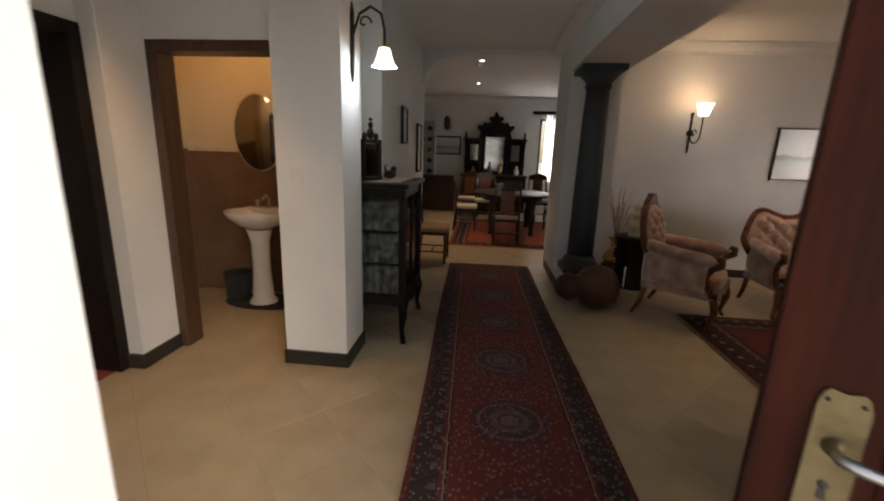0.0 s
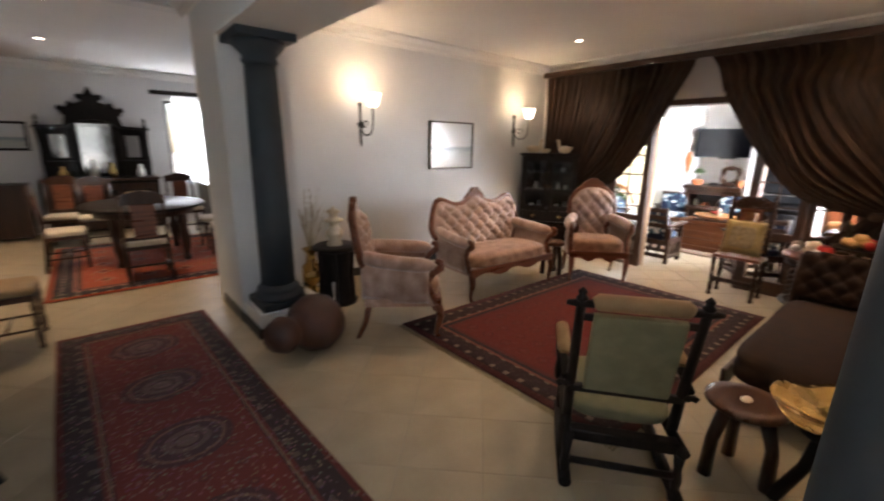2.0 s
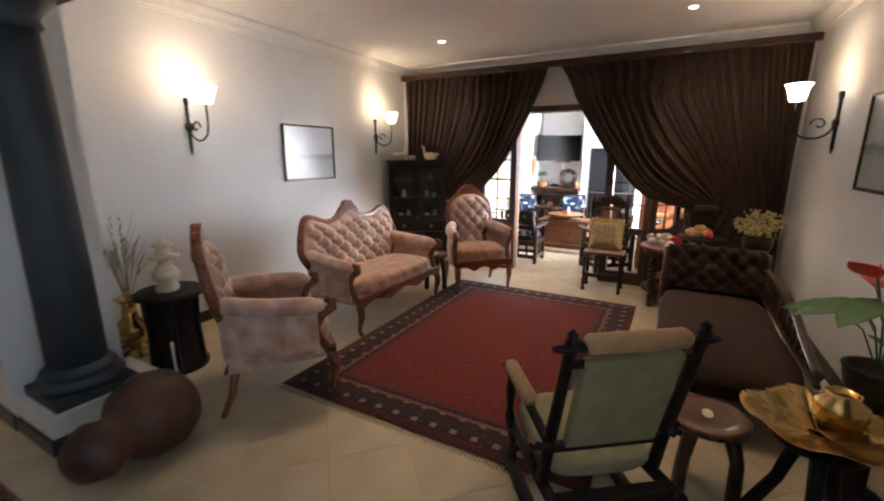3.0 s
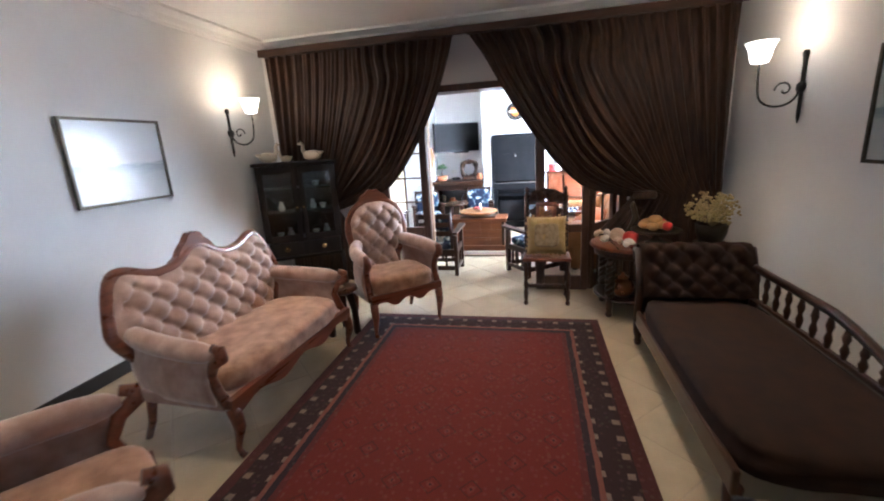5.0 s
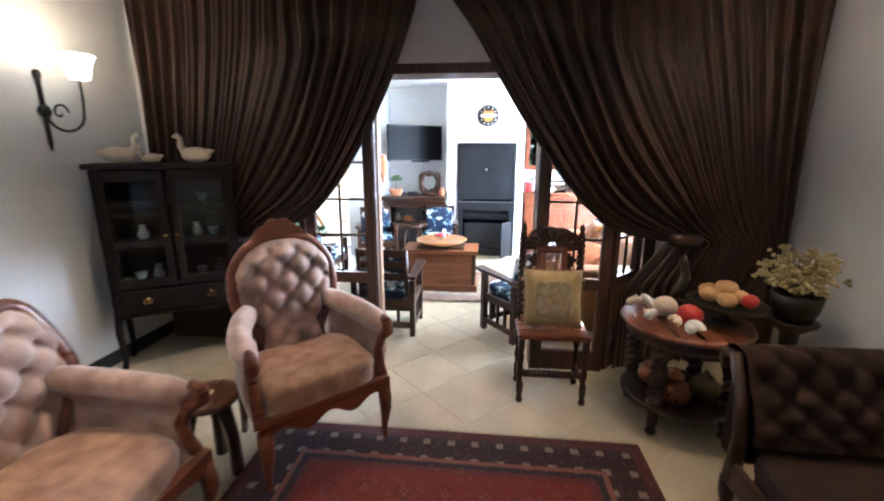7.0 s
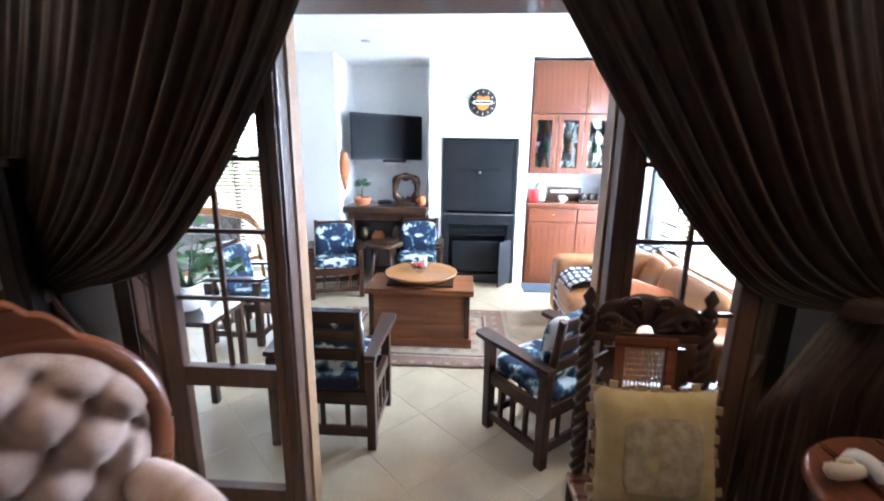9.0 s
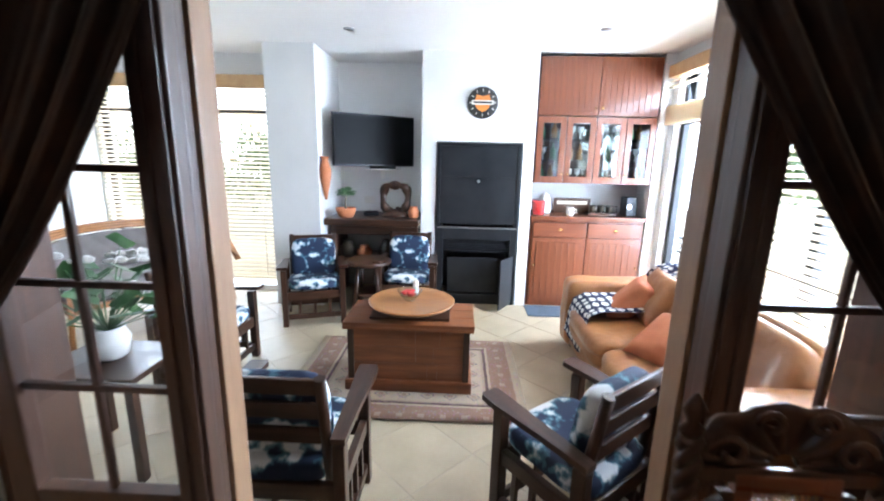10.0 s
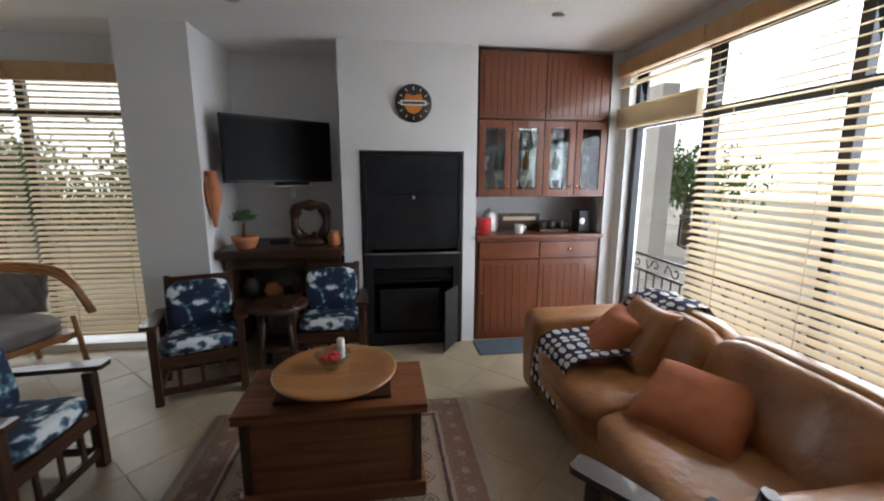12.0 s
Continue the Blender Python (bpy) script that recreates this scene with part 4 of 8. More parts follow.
ART1 = watercolour("pale_seascape", (0.25, 0.3, 0.32))
ART2 = watercolour("blue_landscape", (0.2, 0.26, 0.3))
DARKART = surface("dark_painting", (0.03, 0.025, 0.02), (0.12, 0.09, 0.06), 9, 0.5, 0.05, 40)
picture("framed pale watercolour seascape behind reflecting glass", 4.08, N_WALL, 1.565, 0, 0.76, 0.6, ART1, BRONZE)
picture("framed pale landscape print behind glass", 3.88, S_WALL, 1.62, 180, 0.8, 0.6, ART2, BRONZE)


# ---- downlights ----
def downlight(x, y, z):
    t = thing("downlight", "small recessed ceiling downlight, switched on", "downlight", x, y, z, 0, "ceiling downlights")
    part("rim", add_lathe(B(), [(0.034, -0.004), (0.046, -0.006), (0.05, -0.001), (0.05, 0.0)], 18), CEILM, t)
    part("lens", add_lathe(B(), [(0.001, -0.0075), (0.03, -0.0075), (0.033, -0.0045)], 14), LAMPGLOW, t)
    return t


for dx, dy in LIVING_DOWNLIGHTS + HALL_DOWNLIGHTS + [ENTRY_DOWNLIGHT]:
    downlight(dx, dy, CEIL)


# ---- corner cabinet ----
def corner_cabinet():
    t = thing("corner_cabinet", "dark wooden glazed display cabinet with a drawer and china inside", "cabinet", 5.73, 5.17, 0, -58)
    w, d, h = 0.80, 0.32, 1.47
    hw = w / 2
    for s in (-1, 1):
        part("side", add_box(B(), s * hw - 0.012, s * hw + 0.012, -d / 2, d / 2, 0.42, h - 0.03, 0.003), BLACKWOOD, t)
        for yy in (-d / 2 + 0.02, d / 2 - 0.02):
            part("leg", add_tube(B(), [(s * (hw - 0.01), yy, 0.44), (s * (hw + 0.005), yy, 0.3), (s * (hw - 0.005), yy, 0.1), (s * (hw + 0.012), yy, 0)], [0.028, 0.026, 0.016, 0.02], 8), BLACKWOOD, t)
    part("back", add_box(B(), -hw, hw, d / 2 - 0.012, d / 2, 0.42, h - 0.03), BLACKWOOD, t)
    part("top", add_box(B(), -hw - 0.04, hw + 0.04, -d / 2 - 0.03, d / 2 + 0.02, h - 0.035, h, 0.008), BLACKWOOD, t)
    part("base", add_box(B(), -hw, hw, -d / 2, d / 2 - 0.013, 0.40, 0.43, 0.004), BLACKWOOD, t)
    dr = part("drawer", add_box(B(), -hw + 0.02, hw - 0.02, -d / 2 - 0.012, -d / 2 + 0.01, 0.44, 0.60, 0.008), BLACKWOOD, t)
    for s in (-0.2, 0.2):
        part("handle", add_lathe(add_tube(B(), [(s - 0.03, -d / 2 - 0.02, 0.53), (s - 0.02, -d / 2 - 0.028, 0.505), (s + 0.02, -d / 2 - 0.028, 0.505), (s + 0.03, -d / 2 - 0.02, 0.53)], 0.004, 6), [(0.003, 0), (0.022, 0.002), (0.003, 0.006)], 10, pose(s, -d / 2 - 0.013, 0.53, 90, 0, 0)), BRASS, dr, "brass drop handle")
    for z in (0.62, 0.92, 1.18):
        part("shelf", add_box(B(), -hw + 0.013, hw - 0.013, -d / 2 + 0.02, d / 2 - 0.013, z - 0.009, z + 0.009), BLACKWOOD, t)
    for s in (-1, 1):
        door = part("door", add_box(add_box(add_box(add_box(B(), s * hw / 2 - hw / 2 + 0.012, s * hw / 2 - hw / 2 + 0.06, -d / 2 - 0.01, -d / 2 + 0.012, 0.615, h - 0.04, 0.003), s * hw / 2 + hw / 2 - 0.06, s * hw / 2 + hw / 2 - 0.012, -d / 2 - 0.01, -d / 2 + 0.012, 0.615, h - 0.04, 0.003), s * hw / 2 - hw / 2 + 0.06, s * hw / 2 + hw / 2 - 0.06, -d / 2 - 0.009, -d / 2 + 0.011, 0.615, 0.68, 0.003), s * hw / 2 - hw / 2 + 0.06, s * hw / 2 + hw / 2 - 0.06, -d / 2 - 0.009, -d / 2 + 0.011, h - 0.12, h - 0.04, 0.003), BLACKWOOD, t)
        part("glass", add_box(B(), s * hw / 2 - hw / 2 + 0.05, s * hw / 2 + hw / 2 - 0.05, -d / 2 - 0.001, -d / 2 + 0.003, 0.67, h - 0.11), CABGLASS, door)
        for i in (1, 2):
            z = 0.68 + (h - 0.8) * i / 3
            part("glazing_bar", add_box(B(), s * hw / 2 - hw / 2 + 0.06, s * hw / 2 + hw / 2 - 0.06, -d / 2 - 0.006, -d / 2 + 0.006, z - 0.006, z + 0.006), BLACKWOOD, door)
        part("knob", add_lathe(B(), [(0.004, 0), (0.012, 0.01), (0.012, 0.018), (0.003, 0.024)], 10, pose(s * 0.035, -d / 2 - 0.01, 0.98, 90, 0, 0)), BRASS, door, "small brass knob")
    inv = t.matrix_basis
    for i, (px, z, kk) in enumerate(((-0.25, 0.63, 0), (-0.14, 0.63, 1), (0.14, 0.63, 0), (0.26, 0.63, 1), (-0.2, 0.93, 1), (0.14, 0.93, 1), (0.25, 0.93, 0), (0.2, 1.19, 0))):
        prof = [(0.025, 0), (0.045, 0.01), (0.055, 0.06), (0.035, 0.1), (0.025, 0.13), (0.04, 0.15), (0.03, 0.148)] if kk else [(0.03, 0), (0.035, 0.004), (0.04, 0.03), (0.06, 0.08), (0.062, 0.082), (0.05, 0.078), (0.01, 0.02)]
        solid("china", add_lathe(B(), [(0.7 * r, 0.7 * z) for r, z in prof], 14), (CERAMIC, STEELTRIM)[i % 2], "pale china piece on the cabinet shelf", "ornament", "cabinet china", inv @ pose(px, 0.02, z))
    return t


CC = corner_cabinet()


def goose(m, s):
    bm = B()
    add_pillow(bm, 0.2 * s, 0.11 * s, 0.11 * s, pose(0, 0, 0.056 * s), 2.2, 5)
    add_tube(bm, [(0.07 * s, 0, 0.07 * s), (0.1 * s, 0, 0.12 * s), (0.095 * s, 0, 0.17 * s), (0.115 * s, 0, 0.19 * s), (0.15 * s, 0, 0.18 * s)], [0.034 * s, 0.022 * s, 0.018 * s, 0.022 * s, 0.004 * s], 8)
    add_tube(bm, [(-0.08 * s, 0, 0.07 * s), (-0.13 * s, 0, 0.09 * s)], [0.03 * s, 0.006 * s], 8)
    return solid("goose_figurine", bm, CREAMCHINA, "cream china goose standing on the dark cabinet", "figurine", "cabinet geese", m)


goose(CC.matrix_basis @ pose(-0.26, 0, 1.471, 0, 0, 20), 1.0)
goose(CC.matrix_basis @ pose(-0.08, 0.02, 1.471, 0, 0, 200), 0.6)
goose(CC.matrix_basis @ pose(0.2, -0.02, 1.471, 0, 0, 160), 1.0)


# ---- carved chair with a cushion ----
def twist(bm, p0, p1, r, turns):
    """A barley-twist post between two points."""
    a, c = Vector(p0), Vector(p1)
    d = (c - a)
    k = 40
    s = d.normalized().orthogonal()
    t = d.normalized().cross(s)
    for ph in (0, math.pi):
        pts = [a + d * i / k + 0.45 * r * (math.cos(2 * math.pi * turns * i / k + ph) * s + math.sin(2 * math.pi * turns * i / k + ph) * t) for i in range(k + 1)]
        add_tube(bm, pts, r * 0.62, 6)
    return bm


def turned_leg(bm, x, y, h, r):
    prof = [(r * 0.8, 0), (r * 1.1, 0.02), (r * 0.7, 0.045), (r, 0.07), (r, 0.13), (r * 0.6, 0.15), (r * 1.05, 0.2), (r * 0.65, 0.25), (r * 1.05, h - 0.12), (r * 0.7, h - 0.09), (r, h - 0.07), (r, h)]
    return add_lathe(bm, prof, 10, pose(x, y, 0))


def carved_chair(x, y, turn, label):
    t = thing("carved_chair", label, "chair", x, y, 0, turn)
    hw = 0.2
    part("seat", add_box(B(), -0.225, 0.225, -0.215, 0.2, 0.42, 0.45, 0.01), MAHOG, t, "polished mahogany seat")
    for s in (-1, 1):
        part("leg", turned_leg(B(), s * hw, -0.19, 0.42, 0.022), DARKWOOD, t)
        part("leg", turned_leg(B(), s * hw, 0.19, 0.42, 0.022), DARKWOOD, t)
        part("back_post", twist(B(), (s * 0.19, 0.19, 0.45), (s * 0.19, 0.25, 0.99), 0.024, 7), DARKWOOD, t)
        part("finial", add_lathe(B(), [(0.02, 0), (0.026, 0.015), (0.012, 0.03), (0.024, 0.055), (0.004, 0.085)], 10, pose(s * 0.19, 0.252, 0.99)), DARKWOOD, t)
        part("stretcher", twist(B(), (s * hw, -0.19, 0.14), (s * hw, 0.19, 0.14), 0.014, 6), DARKWOOD, t)
    part("stretcher", twist(B(), (-hw, -0.19, 0.19), (hw, -0.19, 0.19), 0.017, 7), DARKWOOD, t)
    part("stretcher", twist(B(), (-hw, 0, 0.14), (hw, 0, 0.14), 0.014, 6), DARKWOOD, t)
    sh = pose(0, 0.19, 0.45, -6.6, 0, 0) @ Matrix.Diagonal((1, 1, 0.88, 1))
    fr = B()
    for a, c, e, f in ((-0.066, 0.066, 0.1, 0.16), (-0.066, 0.066, 0.3, 0.34), (-0.066, 0.066, 0.5, 0.54), (-0.1, -0.066, 0.1, 0.54), (0.066, 0.1, 0.1, 0.54)):
        add_box(fr, a, c, -0.016, 0.014, e, f, 0.004, sh)
    part("cane_frame", fr, MAHOG, t, "reddish polished frame of the cane panel")
    for sd in (-1, 1):
        pan = B()
        inner = [(sd * 0.099, 0.5), (sd * 0.099, 0.12)]
        outer = [(sd * (0.14 + 0.016 * math.sin(i * 1.57) + 0.012 * math.sin(i * 0.7)), 0.12 + 0.38 * i / 24) for i in range(25)]
        add_prism(pan, inner + outer, -0.014, 0.012, "y", sh)
        for i in range(5):
            add_lathe(pan, [(0.004, -0.024), (0.018, -0.016), (0.022, 0), (0.004, 0.016)], 8, sh @ pose(sd * 0.13, 0, 0.155 + 0.075 * i, 90, 0, 0))
        part("side_carving", pan, DARKWOOD, t, "carved openwork strip")
    cane = B()
    for i in range(13):
        u = -0.075 + 0.15 * i / 12
        add_box(cane, u - 0.0018, u + 0.0018, -0.002, 0.002, 0.16, 0.5, 0, sh)
    for i in range(17):
        z = 0.16 + 0.34 * i / 16
        add_box(cane, -0.076, 0.076, -0.003, 0.001, z - 0.0018, z + 0.0018, 0, sh)
    part("cane", cane, PALEWOOD, t, "woven cane panel")
    crest = B()

    def arch(u, v):
        a = math.pi * u
        k = 1 + 0.07 * abs(math.sin(5.5 * a)) * v
        ro, ri = (0.185 * k, 0.135 * k), (0.03, 0.03)
        return sh @ Vector((-math.cos(a) * (ri[0] + (ro[0] - ri[0]) * v), 0.012 - 0.012 * math.sin(math.pi * v) * abs(math.sin(8 * a)), 0.55 + math.sin(a) * (ri[1] + (ro[1] - ri[1]) * v)))
    add_sheet(crest, arch, 66, 6, 0.024)
    for sd in (-1, 1):
        add_tube(crest, [tuple(sh @ Vector((sd * (0.115 + (0.04 - 0.003 * i) * math.cos(0.6 * i)), -0.012, 0.585 + (0.04 - 0.003 * i) * math.sin(0.6 * i)))) for i in range(12)], 0.009, 6)
        add_tube(crest, [tuple(sh @ Vector((sd * (0.045 + (0.03 - 0.0025 * i) * math.cos(0.6 * i)), -0.014, 0.652 + (0.03 - 0.0025 * i) * math.sin(0.6 * i)))) for i in range(11)], 0.008, 6)
    add_box(crest, -0.18, 0.18, -0.012, 0.012, 0.52, 0.552, 0.005, sh)
    part("crest", crest, DARKWOOD, t, "pierced carved crest rail")
    return t


carved_chair(5.45, 2.455, -90, "dark carved chair with barley-twist posts and cane back").scale = (0.97, 0.66, 1.03)


def framed_cushion(m, label):
    t = new("cushion")
    t.matrix_basis = m
    tagged(t, label, "cushion")
    part("cover", add_cushion(B(), 0.41, 0.41, 0.15), surface("mustard_tapestry", (0.42, 0.3, 0.12), (0.52, 0.4, 0.2), 16, 0.9, 0.3, 180), t)
    part("panel", add_pillow(B(), 0.25, 0.03, 0.25, pose(0, -0.062, 0), 6, 7), surface("faded_tapestry", (0.3, 0.22, 0.12), (0.48, 0.4, 0.26), 26, 0.9, 0.3, 200), t, "faded woven picture panel")
    fr = B()
    for i in range(48):
        k = i / 12
        u = -0.19 + 0.38 * (k % 1)
        px, pz = ((u, 0.19), (0.19, -u), (-u, -0.19), (-0.19, u))[int(k)]
        add_box(fr, px - 0.014, px + 0.014, -0.004, 0.004, pz - 0.014, pz + 0.014, 0.002, pose(0, 0, 0, 0, 8 * math.sin(i * 2.1), 0))
    part("ruffle", fr, TAN, t, "short ruffled edge")
    return t


framed_cushion(pose(5.47, 2.455, 0.652, 0, 0, -90) @ pose(0, 0, 0, -14, 0, 0) @ Matrix.Scale(0.9, 4), "mustard tapestry cushion with ruffled edge leaning on the chair")


# ---- round table with shells and fruit ----
def round_table(x, y):
    t = thing("round_table", "round polished mahogany table with a lower tier on turned legs", "table", x, y)
    part("tabletop", add_lathe(B(), [(0.31, 0.595), (0.335, 0.6), (0.342, 0.612), (0.335, 0.625), (0.32, 0.63), (0.01, 0.63)], 40), MAHOG, t)
    part("lower_tier", add_lathe(B(), [(0.28, 0.15), (0.3, 0.155), (0.3, 0.17), (0.28, 0.175), (0.01, 0.175)], 32), DARKWOOD, t)
    part("apron", add_lathe(B(), [(0.3, 0.53), (0.31, 0.594), (0.28, 0.594), (0.28, 0.53)], 32), DARKWOOD, t)
    for i in range(4):
        a = math.pi / 4 + math.pi / 2 * i
        part("leg", twist(turned_leg(B(), 0.27 * math.cos(a), 0.27 * math.sin(a), 0.595, 0.03), (0.27 * math.cos(a), 0.27 * math.sin(a), 0.2), (0.27 * math.cos(a), 0.27 * math.sin(a), 0.5), 0.036, 3), DARKWOOD, t)
    return t


round_table(5.28, 1.74)
COPPER = surface("old_copper", (0.3, 0.12, 0.06), (0.42, 0.2, 0.1), 9, 0.3, 0.08, 40, 1.0)
for ex, ey, k, mt, lb in ((5.14, 1.82, 1.0, COPPER, "old copper pot on the lower tier of the table"), (5.2, 1.62, 0.8, OLDBRASS, "dull brass pot on the lower tier of the table"), (5.36, 1.86, 0.7, COPPER, "small copper pot on the lower tier of the table")):
    pot = thing("lidded_pot", lb, "pot", ex, ey, 0.176)
    part("body", add_lathe(B(), [(0.05 * k, 0), (0.085 * k, 0.03 * k), (0.1 * k, 0.08 * k), (0.085 * k, 0.13 * k), (0.05 * k, 0.16 * k)], 18), mt, pot)
    part("lid", add_lathe(B(), [(0.052 * k, 0.16 * k), (0.05 * k, 0.175 * k), (0.015 * k, 0.19 * k), (0.016 * k, 0.21 * k), (0.002, 0.22 * k)], 14), mt, pot)
solid("white_egg", add_pillow(B(), 0.13, 0.13, 0.12, None, 2, 6), CREAMCHINA, "large cream-white ostrich egg on the round table", "egg", "", pose(5.29, 1.85, 0.69))
solid("red_apple", add_lathe(B(), [(0.004, 0.012), (0.03, 0), (0.055, 0.02), (0.066, 0.055), (0.058, 0.09), (0.03, 0.108), (0.004, 0.098)], 16), REDFLOWER, "shiny red ornamental apple on the round table", "ornament", "", pose(5.18, 1.765, 0.63))


def shell(x, y, z, s, turn, mat):
    bm = B()
    pts, rs = [], []
    for i in range(40):
        a = i * 0.5
        k = math.exp(-i * 0.07)
        pts.append((0.035 * k * math.cos(a) * s, 0.035 * k * math.sin(a) * s, (0.03 + 0.055 * (1 - k)) * s))
        rs.append(0.026 * k * s + 0.001)
    add_tube(bm, pts, rs, 7)
    return solid("sea_shell", bm, mat, "pale sea shell on the round table", "shell", "shells on the table", pose(x, y, z, 70, 0, turn) if s > 0.9 else pose(x, y, z, 25, 10, turn))


for i, (dx, dy, s) in enumerate(((5.40, 1.95, 1.1), (5.36, 1.99, 0.9), (5.15, 1.95, 1.0), (5.10, 1.87, 0.8), (5.06, 1.79, 1.0), (5.19, 1.99, 0.75))):
    shell(dx, dy, 0.655, s, 57 * i, CREAMCHINA if i % 2 else CERAMIC)
b = B()
add_lathe(b, [(0.09, 0), (0.06, 0.01), (0.025, 0.03), (0.025, 0.07), (0.1, 0.085), (0.19, 0.1), (0.2, 0.115), (0.18, 0.108), (0.02, 0.09)], 26)
solid("cake_stand", b, BRONZE, "dark footed dish piled with bread rolls and fruit", "dish", "", pose(5.25, 1.55, 0.63))
for i, (dx, dy, k) in enumerate(((-0.09, 0.05, 0), (0.0, 0.09, 0), (0.09, 0.05, 0), (-0.03, -0.04, 0), (0.08, -0.06, 1), (-0.1, -0.06, 1), (0.0, 0.01, 2))):
    solid(("bread_roll", "ornamental_fruit", "bread_roll")[k], add_pillow(B(), 0.11 if k != 1 else 0.075, 0.085 if k != 1 else 0.075, 0.075, None, 2.2, 5), (surface("bread_crust", (0.5, 0.27, 0.09), (0.62, 0.4, 0.18), 20, 0.8, 0.2, 90) if i == 0 else bpy.data.materials["bread_crust"]) if k != 1 else REDFLOWER, ("golden bread roll in the footed dish", "red ornamental fruit in the footed dish", "golden bread roll on top of the pile")[k], ("bread", "fruit", "bread")[k], "", pose(5.25 + dx, 1.55 + dy, 0.785 if k != 2 else 0.83, 0, 0, 40 * i))
# bronze figure behind the table, a plain shape
b = B()
add_lathe(b, [(0.06, 0), (0.062, 0.02), (0.03, 0.03), (0.004, 0.032)], 14)
add_tube(b, [(0, 0.05, 0.025), (0, 0.01, 0.1), (0, -0.02, 0.17), (0, -0.005, 0.24), (0, 0.01, 0.28), (0, 0.005, 0.32)], [0.022, 0.026, 0.03, 0.022, 0.026, 0.008], 10)
solid("bronze_statue", b, BRONZE, "slim dark bronze statue on the round table", "statue", "", pose(5.50, 1.68, 0.63))


# ---- dried flowers in a basket stand ----
def dried_flowers(x, y):
    t = thing("flower_stand", "tall dark wooden stand with a basket of dried cream flowers", "plant stand", x, y)
    part("stand", add_lathe(B(), [(0.14, 0), (0.14, 0.03), (0.04, 0.06), (0.035, 0.3), (0.05, 0.5), (0.13, 0.56), (0.13, 0.58)], 18), DARKWOOD, t)
    part("basket", add_lathe(B(), [(0.09, 0.58), (0.12, 0.66), (0.13, 0.74), (0.12, 0.745), (0.1, 0.7)], 18), BRONZE, t)
    rng = random.Random(5)
    st, fl = B(), B()
    for i in range(150):
        a, e, r = rng.uniform(0, 6.28), rng.uniform(0.15, 1.35), rng.uniform(0.1, 0.24)
        tip = Vector((r * math.cos(a) * math.cos(e), r * math.sin(a) * math.cos(e), 0.74 + r * 1.25 * math.sin(e)))
        if i % 2 == 0:
            add_tube(st, [(0, 0, 0.72), tip * 0.5 + Vector((0, 0, 0.37)), tip], 0.0022, 4)
        for k in range(3):
            q = tip + Vector((rng.uniform(-0.02, 0.02), rng.uniform(-0.02, 0.02), rng.uniform(-0.02, 0.02)))
            add_lathe(fl, [(0.002, -0.01), (0.010, -0.002), (0.013, 0.008), (0.003, 0.01)], 6, Matrix.Translation(q) @ pose(0, 0, 0, rng.uniform(-60, 60), rng.uniform(-60, 60), 0))
    part("stem", st, DRYGRASS, t)["kind"] = "stuff"
    part("bloom", fl, DRYFLOWER, t, "clustered dried cream blooms")["kind"] = "stuff"
    return t


dried_flowers(5.45, 1.05)


